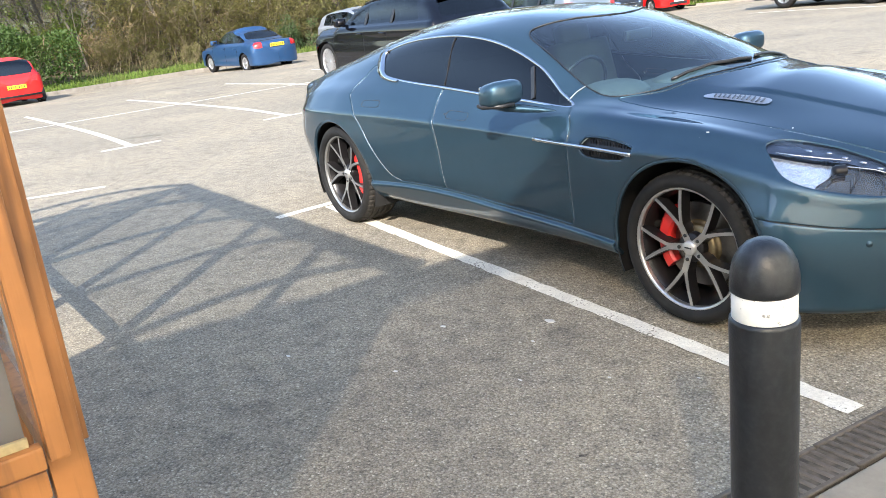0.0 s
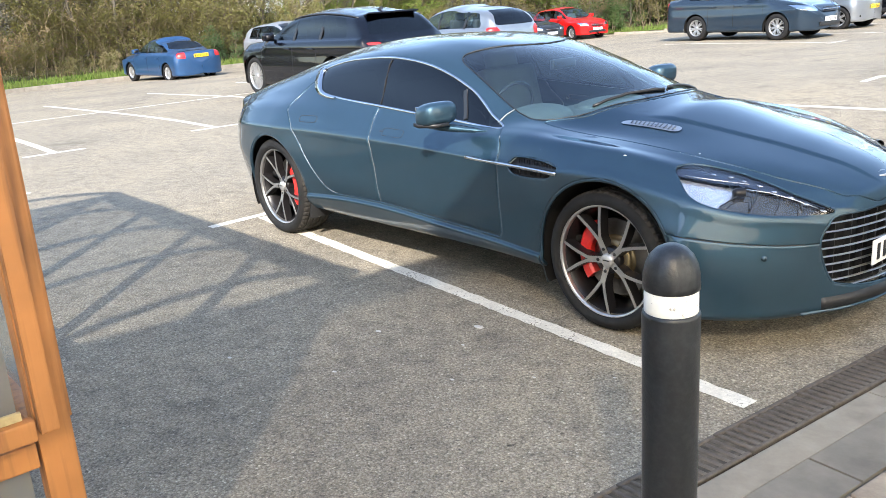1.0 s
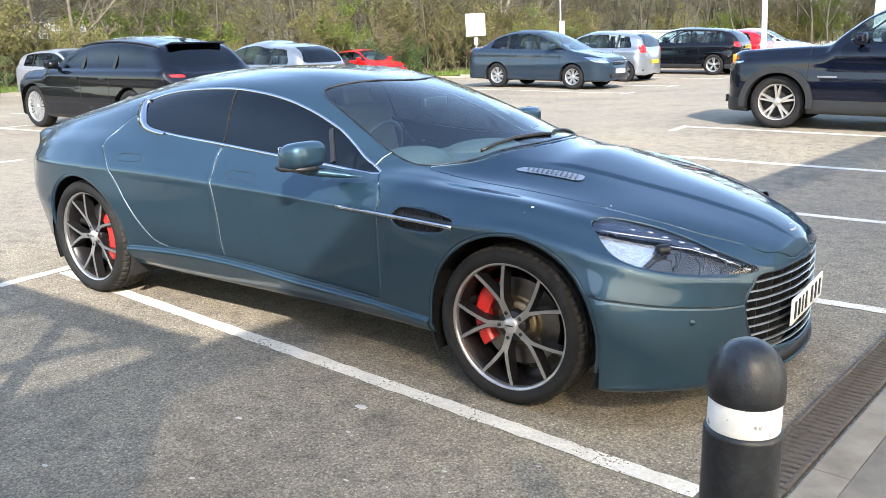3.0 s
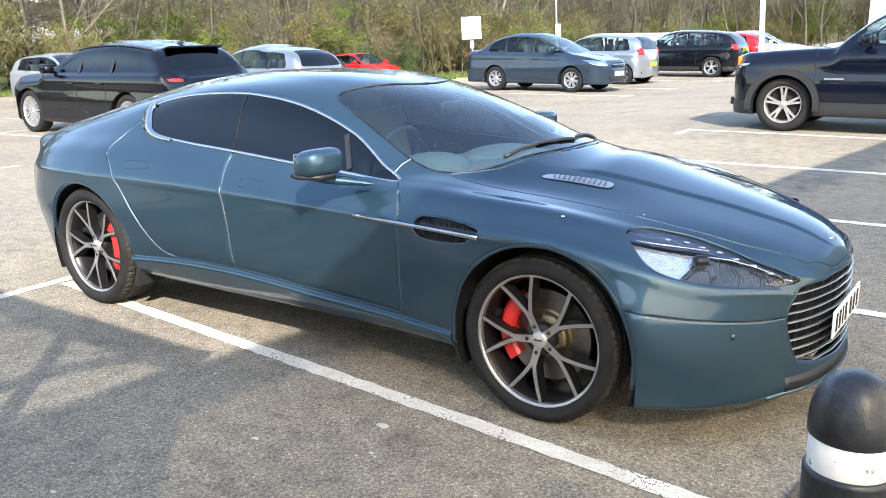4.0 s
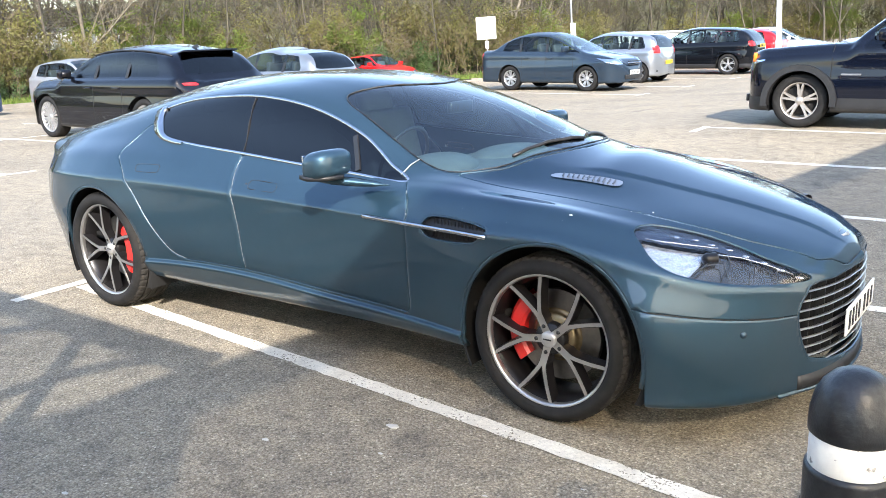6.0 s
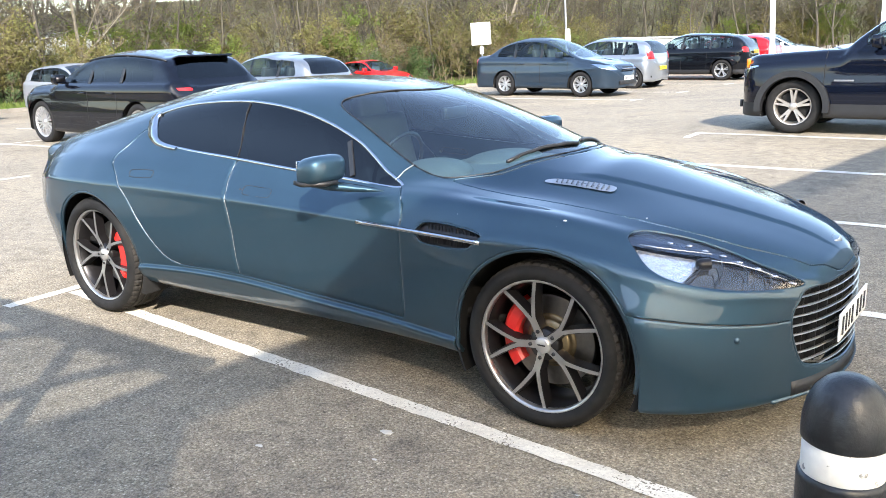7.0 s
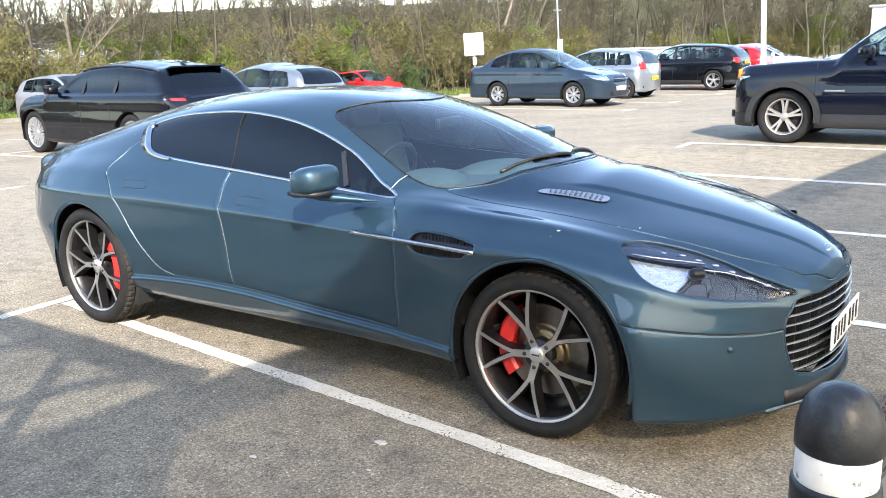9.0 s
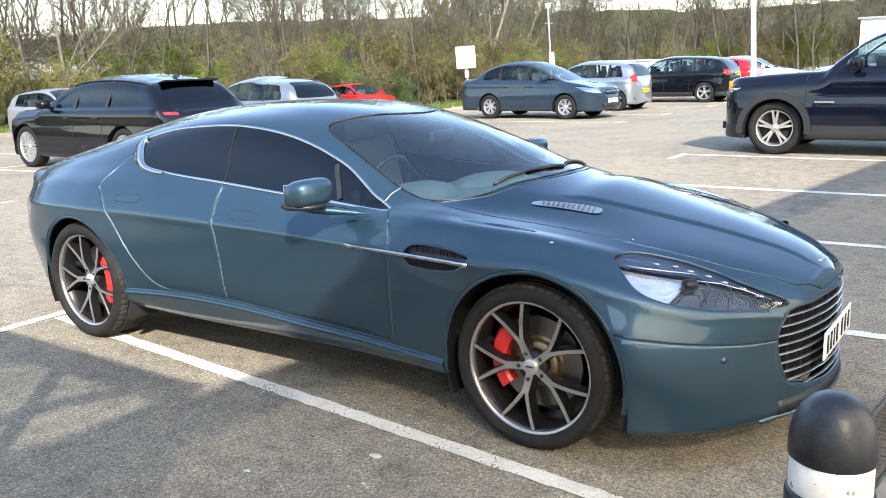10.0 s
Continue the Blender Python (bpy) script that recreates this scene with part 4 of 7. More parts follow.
        part("mirror_trim", bm, BLACK_TRIM, mirror)
    # grille: dark box, bright bars, plate
    panel("grille_recess", P["grille"], DARK_CAVITY, car, "black grille recess", push=-0.06)
    half = grid.shape[1] // 2 + 1

    def nose(z, limit, inset, shift=0.0):
        pts = []
        for k in range(grid.shape[0]):
            if grid[k, 0, 0] > 0.6:
                col = grid[k, :half]
                y = float(np.interp(z, col[:, 2], -col[:, 1]))
                pts.append((y, float(col[0, 0])))
        pts.sort()
        ys, xs_ = np.array([p[0] for p in pts]), np.array([p[1] for p in pts])
        yy = np.linspace(-limit, limit, 41)
        return [(float(np.interp(abs(y), ys, xs_)) - inset + shift, float(y), z) for y in yy]

    gy = inside(grille)
    for i in range(9):
        z = 0.278 + 0.0365 * i
        w = max(y for y in np.linspace(0, .5, 101) if gy(np.array([[y, z]]))[0] > 0.004)
        part("grille_bar", sweep(nose(z, w, 0.006), [(-.006, -.0022), (.005, -.0030), (.008, 0), (.005, .0030), (-.006, .0022)]), MACHINED, car, "bright horizontal grille bar", smooth=False)
    for y in np.linspace(-.40, .40, 11):
        bm = boxed((0.03, 0.006, 0.30), Matrix.Translation((nose(.45, .45, .035)[int(round((y + .45) / .9 * 40))][0], y, .44)))
        part("grille_rib", bm, BLACK_TRIM, car, smooth=False)
    rim_pts, rim_n = [], []
    loop = [(-a, b) for a, b in grille[::-1] if a > 0.04] + [(a, b) for a, b in grille if a > 0.04]
    for y, z in loop:
        pts = nose(z, .6, 0)
        rim_pts.append((float(np.interp(y, [p[1] for p in pts], [p[0] for p in pts])), y, z))
        rim_n.append((1, y, 0))
    part("grille_surround", sweep(rim_pts, [(-.006, -.012), (.006, -.012), (.005, .004), (-.005, .004)], rim_n, closed=True), paint, car)
    bar_plate(car, Matrix.Translation((0.956, 0, 0.412)) @ Matrix.Rotation(radians(90), 4, "Z"), 0.52, 0.111, PLATE_WHITE)
    pts = nose(.205, .56, -0.006)
    part("splitter", sweep([(x, y, .182) for x, y, z in pts], [(-.10, -.010), (.004, -.008), (.008, .002), (-.10, .012)]), paint, car)
    pts = nose(.225, .47, -0.003)
    part("lower_intake", sweep([(x, y, .212) for x, y, z in pts], [(-.02, -.035), (.003, -.03), (.003, .03), (-.02, .03)]), BLACK_TRIM, car)
    # bonnet vents, badge, screen trim, wipers
    for sg in (-1, 1):
        bm = bmesh.new()
        loop = rounded([(-.20, .490), (-.185, .452), (.045, .392), (.082, .397), (.082, .432), (.045, .452)], 4, tension=.35)
        vs = []
        for x, y in loop:
            k = int(np.argmin(np.abs(xs - x)))
            col = grid[k, :half]
            z = float(np.interp(-y, col[:, 1], col[:, 2]))
            vs.append(bm.verts.new((x, sg * y, z + .013)))
        bm.faces.new(vs)
        bmesh.ops.recalc_face_normals(bm, faces=bm.faces)
        if bm.faces[0].normal.z < 0:
            bmesh.ops.reverse_faces(bm, faces=bm.faces)
        bmesh.ops.inset_region(bm, faces=bm.faces[:], thickness=.008, depth=-.004)
        bv = part("bonnet_vent", bm, SILVER_RIM, car, "pale mesh bonnet vent")
        for i in range(11):
            x = -.165 + .0215 * i
            y0, y1 = float(np.interp(x, [-.2, -.185, .045, .08], [.478, .458, .400, .405])), float(np.interp(x, [-.2, .045, .08], [.482, .444, .426]))
            k = int(np.argmin(np.abs(xs - x)))
            zz = [float(np.interp(-y, grid[k, :half, 1], grid[k, :half, 2])) + .0125 for y in (y0, y1)]
            bm = sweep([(x, sg * y0, zz[0]), (x + .006, sg * y1, zz[1])], [(-.003, -.002), (.003, -.002), (.003, .002), (-.003, .002)])
            part("vent_bar", bm, GREY_MESH, bv, smooth=False)
    bm = bmesh.new()
    loop = [(-.018, 0), (-.010, .06), (.006, .052), (.016, .02), (.020, 0), (.016, -.02), (.006, -.052), (-.010, -.06)]
    vs = [bm.verts.new((.872 + x, y, float(c["z9"](.872 + x)) + .006 - abs(y) * .12)) for x, y in loop]
    f = bm.faces.new(vs)
    r = bmesh.ops.extrude_face_region(bm, geom=[f])
    bmesh.ops.translate(bm, verts=[v for v in r["geom"] if isinstance(v, bmesh.types.BMVert)], vec=(0.001, 0, .006))
    bmesh.ops.recalc_face_normals(bm, faces=bm.faces)
    part("bonnet_badge", bm, ALLOY, car, "small silver winged badge shape")

    def top_at(x, y):
        k = int(np.argmin(np.abs(xs - x)))
        col = grid[k, :half]
        return float(np.interp(-abs(y), col[:, 1], col[:, 2]))

    for x0, y0, x1, y1 in ((-.43, -.44, -.315, .02), (-.335, .08, -.42, .48)):
        line = [(x0 + (x1 - x0) * t, y0 + (y1 - y0) * t, top_at(x0 + (x1 - x0) * t, y0 + (y1 - y0) * t) + .010) for t in np.linspace(0, 1, 12)]
        part("wiper", sweep(line, [(-.008, -.007), (.008, -.007), (.004, .007), (-.004, .007)]), BLACK_TRIM, car)
    edge = [(x, y) for x, y in screen if y > 0]
    loop = [(x, -y) for x, y in edge[::-1]] + edge
    pts = [(x, y, top_at(x, y) + .004) for x, y in loop]
    part("screen_seal", sweep(pts, [(-.003, -.004), (.003, -.004), (.003, .002), (-.003, .002)], closed=True), BLACK_TRIM, car)
    # cabin
    bm = boxed((.66, 1.14, .10), Matrix.Translation((-.76, 0, .855)), .045, 4)
    for y, rx, ry, rz in ((-.36, .17, .25, .085), (.30, .17, .30, .05)):
        r = bmesh.ops.create_uvsphere(bm, u_segments=28, v_segments=14, radius=1.0)
        bmesh.ops.transform(bm, matrix=Matrix.Translation((-.90, y, .895)) @ Matrix.Diagonal((rx, ry, rz, 1)), verts=r["verts"])
    part("dashboard", bm, DASH, car)
    sw = lathe([(.178, -.012), (.19, 0), (.178, .012), (.166, 0), (.178, -.012)], 32, axis="z")
    sw.transform(Matrix.Translation((-1.12, -.36, .93)) @ Matrix.Rotation(radians(-68), 4, "Y"))
    part("steering_wheel", sw, BLACK_TRIM, car)
    for x, y in ((-1.75, -.37), (-1.75, .37), (-2.65, -.36), (-2.65, .36)):
        bm = boxed((.13, .50, .62), Matrix.Translation((x - .06, y, .80)) @ Matrix.Rotation(radians(-16), 4, "Y"), .05, 3)
        box(bm, (.50, .50, .16), Matrix.Translation((x + .22, y, .48)), .05, 3)
        box(bm, (.09, .26, .18), Matrix.Translation((x - .17, y, 1.12)) @ Matrix.Rotation(radians(-14), 4, "Y"), .035, 3)
        part("seat", bm, LEATHER, car, "dark leather seat")
    part("cabin_floor", boxed((3.3, 1.6, .04), Matrix.Translation((-1.9, 0, .40))), DARK_CAVITY, car)
    part("rear_view_mirror", boxed((.03, .20, .06), Matrix.Translation((-1.02, 0, 1.17)), .012), BLACK_TRIM, car)
    part("underbody", boxed((3.7, 1.2, .05), Matrix.Translation((-1.6, 0, .21))), DARK_CAVITY, car)
    for sg in (-1, 1):
        pts = on_side(grid, [(-4.02, .70), (-3.99, .75), (-3.95, .78), (-3.92, .785)], .003, sg)
        part("tail_lamp", sweep(pts, [(-.03, -.004), (.03, -.004), (.03, .005), (-.03, .005)], [(-.3, sg, 0)] * 4), RED_LENS, car)
    for sg in (-1, 1):
        pts = on_side(grid, [(x, .557 - .14 * (x - .351)) for x in np.linspace(.405, .80, 26)], .0008, sg)
        part("bumper_seam", sweep(pts, tube_profile(.0028, 6), [(.5, sg, 0)] * 26), BLACK_TRIM, car, "thin dark joint over the bumper")
    # door-edge highlights as pale strips, pillar joints, wide rear end of the window surround, lock, sensor, bird marks
    # Pale colour for light caught on door edges; pillar joints share it.
    EDGE = mat("edge_highlight", (.40, .43, .44), .35, .5, vary=.15, scale=30)
    for sg in (-1, 1):
        for keys in (((-1.861, .955), (-1.861, .89), (-1.826, .80), (-1.798, .65), (-1.783, .50), (-1.777, .405)), ((-2.80, .92), (-2.708, .839), (-2.602, .72), (-2.53, .617), (-2.45, .517), (-2.342, .424), (-2.24, .396)), ((-.726, .885), (-.690, .79))):
            pts = on_side(grid, rounded(keys, 6, closed=False), .0015, sg)
            part("door_edge", sweep(pts, tube_profile(.0019, 6), [(0, sg, 0)] * len(pts)), EDGE, car, "thin pale strip for the highlight on a door edge")
        for keys in (((-2.765, 1.02), (-2.775, 1.075), (-2.800, 1.13)),):
            pts = on_side(grid, rounded(keys, 5, closed=False), .001, sg)
            part("pillar_joint", sweep(pts, tube_profile(.0024, 6), [(0, sg, 0)] * len(pts)), EDGE, car)
        pts = [(-.828, sg * .745, .936), (-.823, sg * .728, .946), (-.820, sg * .688, .970), (-.800, sg * .645, .992)]
        part("pillar_joint", sweep(pts, tube_profile(.003, 6)), EDGE, car)
        outer = rounded([(-2.36, .995), (-2.46, 1.002), (-2.57, 1.022), (-2.655, 1.066), (-2.703, 1.122), (-2.722, 1.172), (-2.66, 1.186)], 5, closed=False)
        inner = rounded([(-2.36, 1.008), (-2.45, 1.018), (-2.54, 1.038), (-2.598, 1.076), (-2.632, 1.122), (-2.648, 1.156), (-2.63, 1.172)], 5, closed=False)
        bm = bmesh.new()
        strips = [[bm.verts.new(p) for p in on_side(grid, line, out, sg)] for line, out in ((outer, -.004), (outer, .013), (inner, .013), (inner, -.004))]
        for j in range(3):
            for i in range(len(outer) - 1):
                bm.faces.new((strips[j][i], strips[j][i + 1], strips[j + 1][i + 1], strips[j + 1][i]))
        bmesh.ops.recalc_face_normals(bm, faces=bm.faces)
        part("surround_corner", bm, CHROME, car, "broad chrome window corner")
        bm = lathe([(0, -.002), (.011, -.001), (.013, .004)], 16)
        bm.transform(Matrix.Translation((-1.741, sg * surface_y(grid, -1.741, .832), .832)) @ Matrix.Diagonal((1, -sg, 1, 1)))
        part("door_lock", bm, BLACK_TRIM, car)
        bm = lathe([(0, -.003), (.009, -.003), (.010, 0), (.0125, .0), (.0125, .004)], 18)
        bm.transform(Matrix.Translation((.706, sg * .713, .453)) @ Matrix.Rotation(radians(45 * -sg), 4, "Z") @ Matrix.Rotation(radians(0 if sg < 0 else 180), 4, "Z"))
        part("parking_sensor", bm, paint, car)
    rng = random.Random(4)
    DROP = mat("bird_marks", (.72, .72, .68), .8, vary=.15)
    for x, y, rad in ((.052, -.798, .009), (.04, -.72, .005), (.098, -.772, .005), (.035, -.833, .005), (.085, -.588, .005), (.2, -.524, .005), (.212, -.601, .005), (.283, -.557, .008), (.066, -.5, .004), (-.183, -.884, .004), (-.406, -.868, .004)):
        k = int(np.argmin(np.abs(xs - x)))
        col = grid[k, :half]
        bm = bmesh.new()
        wide_at = int(np.argmin(col[:, 1]))
        bmesh.ops.create_uvsphere(bm, u_segments=9, v_segments=5, radius=rad)
        for v in bm.verts:
            v.co *= rng.uniform(.7, 1.2)
        bm.transform(Matrix.Translation((x, y, float(np.interp(y, col[wide_at:, 1], col[wide_at:, 2])) + .001)) @ Matrix.Diagonal((1, 1, .4, 1)))
        part("bird_mark", bm, DROP, car, "small white bird dropping")
    # wheels
    for cx, r, w, cal in ((-0.016, .343, .25, 176), (-2.995, .350, .29, 4)):
        for sg in (-1, 1):
            y = (0.930 if cx < -1 else 0.912) - w / 2 - .012
            turn = Matrix() if sg < 0 else Matrix.Rotation(math.pi, 4, "Z")
            ang = cal if sg < 0 else 180 - cal
            sports_wheel(car, Matrix.Translation((cx, sg * y, r)) @ turn, r, .276, w, radians(ang), -.038 if cx < -1 else 0)
    return car


sports_saloon()


# ---- ground ----
def ground_z(x, y):
    """Height of the car park: level round the bay, rising towards the far row, falling to the kerb."""
    def s(t):
        t = np.clip(t, 0, 1)
        return t * t * (3 - 2 * t)
    d = np.clip(-x - 10.0, 0, 30)
    return 0.20 * s((y - 3.2) / 5.6) * s((x + 8.0) / 6.0) - 0.034 * d * d / (d + 2.5) - 0.30 * s((y - 14.0) / 10.0) * s((-x - 12.0) / 8.0)


def ground_sheet():
    xs = np.concatenate([np.linspace(-3000, -60, 10), np.linspace(-50, -14, 30), np.linspace(-13, 8, 60), np.linspace(10, 60, 10), [300, 3000]])
    ys = np.concatenate([np.linspace(-3000, -60, 8), np.linspace(-40, -6, 20), np.linspace(-5, 14, 60), np.linspace(15, 60, 30), [100, 300, 1000, 3000]])
    gx, gy = np.meshgrid(xs, ys, indexing="ij")
    gz = ground_z(gx, gy)
    v = np.stack([gx, gy, gz], -1).reshape(-1, 3)
    n = len(ys)
    f = [(i * n + j, (i + 1) * n + j, (i + 1) * n + j + 1, i * n + j + 1) for i in range(len(xs) - 1) for j in range(n - 1)]
    return tagged(pydata("ground", v, f, ASPHALT), "worn grey asphalt car park surface", "ground", kind="structure")


ground_sheet()


def road_line(a, b, width=0.10, rng=random.Random(4)):
    """A painted line with slightly ragged edges."""
    a, b = Vector(a), Vector(b)
    n = max(4, int((b - a).length / 0.06))
    d = (b - a).normalized()
    s = Vector((-d.y, d.x))
    verts, faces = [], []
    for i in range(n + 1):
        p = a + (b - a) * (i / n)
        for k in (-1, 1):
            q = p + s * (k * (width / 2 + rng.uniform(-0.006, 0.004)))
            verts.append((q.x, q.y, float(ground_z(q.x, q.y)) + 0.004))
        if i:
            faces.append((2 * i - 2, 2 * i, 2 * i + 1, 2 * i - 1))
    ob = pydata("bay_line", verts, faces, PAINT_LINE)
    return tagged(ob, "worn white painted bay line on asphalt", "road marking", "bay lines", "structure")


road_line((-3.58, -.75), (.905, -1.135), 0.09)
road_line((-3.63, -1.18), (-3.67, -.42), 0.09)



# ---- the other parked cars ----
WARM_RIM = mat("warm_grey_rim", (.42, .39, .36), .35, .7, vary=.12)
GALV_BADGE = mat("badge_grey", (.25, .25, .26), .4, .6, vary=.1)


def surface_top(grid, x, y):
    """Height of a body at the place x, y."""
    k = int(np.argmin(np.abs(grid[:, 0, 0] - x)))
    col = grid[k, : grid.shape[1] // 2 + 1]
    return float(np.interp(-abs(y), col[:, 1], col[:, 2]))


def plain_wheel(parent, m, r, w, rim, spokes, rim_mat, twin=False):
    wheel = new("wheel")
    wheel.parent, wheel.matrix_basis = parent, m
    h = w / 2
    prof = [(rim - .01, h * .6), (rim, h * .88), (rim + (r - rim) * .5, h), (r - .012, h * .86), (r, h * .7)]
    part("tyre", lathe(prof + [(a, -b) for a, b in reversed(prof)], 36), RUBBER, wheel)
    f = -h * .80
    bm = lathe([(rim + .004, f), (rim - .006, f - .006), (rim - .018, f + .01), (rim - .03, f + .05), (rim - .03, h * .6)], 36)
    part("rim", bm, rim_mat, wheel, "silver alloy rim")
    for k in range(spokes):
        for s in ((-.16, .16) if twin else (0,)):
            a = 2 * math.pi * k / spokes + math.pi / 2
            part("spoke", spoke_mesh(.03, a + s * .5, .034 if twin else .055, rim - .014, a + s, .026 if twin else .05, f + .02, f + .008, .03, steps=2), rim_mat, wheel, smooth=False)
    part("hub_cap", lathe([(0, f + .006), (.045, f + .01), (.06, f + .03), (.06, f + .06)], 20), rim_mat, wheel)
    part("brake_drum", lathe([(0, f + .07), (rim - .045, f + .07), (rim - .045, f + .11)], 24), DARK_CAVITY, wheel)
    return wheel


def parked_car(name, m, label, color, L=4.2, w=.88, wb=2.6, fo=.85, roof=(), belt=.93, r=.31, rim=.21, tw=.20, spokes=5, twin=False,
               glass_x=(-.3, -2.9), rear_glass=(), metal=.5, tint=None, cladding=None, rails=False, lamp_z=(.62, .76), tail_z=(.75, .98),
               posts=(-1.35, -2.3), front_plate=True, rear_plate=True, rim_mat=None, big_lamp=.32, arch_flare=0.0, slats=3, wiper=True, group="", side_lamp=False, spoiler=False):
    """A parked car: a lofted body with glass, lamps, plates, mirrors, handles and wheels. x ahead from the front axle."""
    car = empty(name, m, label, "car", group)
    paint = car_paint(name + "_paint", color, metal, .3 if max(color) > .02 else .16, .9 if max(color) > .1 else .8 if max(color) > .02 else .7)
    nose, tail = fo, fo - L
    top = spline(list(roof))
    H = max(z for _, z in roof)

    def ends(x):
        a = np.clip((x - (nose - .55)) / .55, 0, 1)
        b = np.clip(((tail + .45) - x) / .45, 0, 1)
        return np.maximum((1 - a ** 3.2) ** (1 / 2.4), .002) * np.maximum((1 - b ** 3.6) ** (1 / 2.6), .002)

    cab = lambda x: np.clip((top(x) - belt) / (H - belt), 0, 1)
    bz = lambda x: np.minimum(belt + .05 * np.clip(-x / (wb + 1), 0, 1), top(x) - .035 - .05 * (1 - cab(x)))
    low = lambda x: .22 + .05 * (1 - np.clip(ends(x) * 1.4, 0, 1))
    rows = [
        (lambda x: (w - .12) * ends(x), lambda x: low(x) - .01),
        (lambda x: (w - .035) * ends(x), low),
        (lambda x: (w - .008) * ends(x), lambda x: .26 * low(x) + .74 * np.minimum(.46, top(x) - .2)),
        (lambda x: w * ends(x), lambda x: np.minimum(.62, top(x) - .13)),
        (lambda x: (w - .015) * ends(x), lambda x: np.minimum(.78, top(x) - .09)),
        (lambda x: (w - .045) * ends(x), lambda x: bz(x) - .035),
        (lambda x: (w - .085) * ends(x), bz),
        (lambda x: ((w - .15) * (1 - cab(x)) + (w - .255) * cab(x)) * ends(x), lambda x: np.maximum(bz(x) + .012, top(x) - .025 - .075 * cab(x))),
        (lambda x: ((w - .15) * (1 - cab(x)) + (w - .255) * cab(x)) * .6 * ends(x), lambda x: top(x) - .008 - .014 * cab(x)),
        (lambda x: np.zeros_like(x), top),
    ]
    xs = stations(tail, nose, 130, .6)
    grid = loft(xs, rows, [3, 5, 5, 5, 5, 4, 8, 7, 8])
    skin = Skin(grid)
    rail_z = lambda x: np.maximum(bz(x) + .012, top(x) - .025 - .075 * cab(x))
    ga, gb = glass_x
    gx = np.linspace(ga, gb, 24)
    up = np.minimum(rail_z(gx) - .012, belt + .03 + np.maximum(0, (ga - gx)) * 2.2)
    up = np.minimum(up, belt + .12 + np.maximum(0, gx - gb) * 2.4)
    lo = bz(gx) + .018
    ok = up > lo + .01
    poly = [(x, z) for x, z in zip(gx[ok], lo[ok])] + [(x, z) for x, z in zip(gx[ok][::-1], up[ok][::-1])]
    skin.cut("glass", side(poly))

    def arch(cx, rr):
        return lambda p: np.maximum(rr - np.hypot(p[..., 0] - cx, p[..., 2] - r), np.minimum(rr - np.abs(p[..., 0] - cx), r - p[..., 2]))
    ra = r + .045
    skin.cut("arch_f", arch(0, ra))
    skin.cut("arch_r", arch(-wb, ra))
    # windscreen between cowl and header, rear window by its heights
    cx = [x for x in np.linspace(nose - .3, -2.2, 200) if float(cab(np.array(x))) > .03]
    x_cowl = max(cx)
    x_head = max([x for x in cx if float(cab(np.array(x))) > .90] + [-1.2])
    scr = [(x_cowl, -.02), (x_cowl, .25), (x_cowl - .13, .52), (x_cowl - .25, w - .21), (x_head - .10, w - .33), (x_head - .05, .35), (x_head, -.02)]
    skin.cut("screen", plan(scr))
    z0, z1, yb, yt, xlim = rear_glass
    rear = inside(rounded([(-.1, z0), (yb * .9, z0), (yb, z0 + .04), (yt, z1 - .05), (yt * .92, z1), (-.1, z1)], 3, tension=.2))
    skin.cut("rear", lambda p: np.where(p[..., 0] < xlim, rear(np.stack([np.abs(p[..., 1]), p[..., 2]], -1)), -1.0))
    hl = inside([(nose - big_lamp - .25, lamp_z[1] + .02), (nose - .12, lamp_z[1] - .02), (nose + .2, lamp_z[0] + .05), (nose + .2, lamp_z[0]), (nose - .15, lamp_z[0]), (nose - big_lamp, lamp_z[1] - .06)])
    skin.cut("lamp", lambda p: np.minimum(hl(p[..., [0, 2]]), np.abs(p[..., 1]) - w * .52))
    tl = inside([(tail - .2, tail_z[0]), (tail + .16, tail_z[0] + .03), (tail + .24, tail_z[1] - .02), (tail + .2, tail_z[1]), (tail - .2, tail_z[1])])
    skin.cut("tail", lambda p: np.minimum(tl(p[..., [0, 2]]), np.abs(p[..., 1]) - w * .62))
    skin.cut("lower", lambda p: .30 - p[..., 2] if not cladding else cladding - p[..., 2])

    def choose(s, q):
        n = np.full(len(q), "body", dtype="<U14")
        n[s["lower"]] = "lower"
        n[s["glass"]] = "glass"
        n[s["screen"] & (q[:, 2] > belt - .02)] = "screen"
        n[s["rear"]] = "rear"
        n[s["lamp"]] = "lamp"
        n[s["tail"]] = "tail"
        n[s["arch_f"] | s["arch_r"]] = ""
        for k in ("glass", "lamp", "tail"):
            both = n == k
            n[both & (q[:, 1] < 0)] = k + "_r"
            n[both & (q[:, 1] >= 0)] = k + "_l"
        return n

    P = skin.panels(choose)
    panel("body", P["body"], paint, car)
    if "lower" in P:
        panel("sill_trim", P["lower"], BLACK_TRIM if cladding else paint, car)
    if "screen" in P:
        panel("windscreen", P["screen"], CLEAR, car, push=.001)
    if "rear" in P:
        panel("rear_window", P["rear"], tint or TINT, car, "dark rear window", push=.001)
    for s in "rl":
        sg = -1 if s == "r" else 1
        if "glass_" + s in P:
            panel("side_glass", P["glass_" + s], tint or CLEAR_SIDE, car, push=-.001)
        if "lamp_" + s in P:
            h = panel("headlight", P["lamp_" + s], LENS, car, push=.004)
            panel("reflector", P["lamp_" + s], REFLECTOR, h, push=-.01)
        if "tail_" + s in P:
            panel("tail_lamp", P["tail_" + s], RED_LENS, car, "red tail lamp", push=.004)
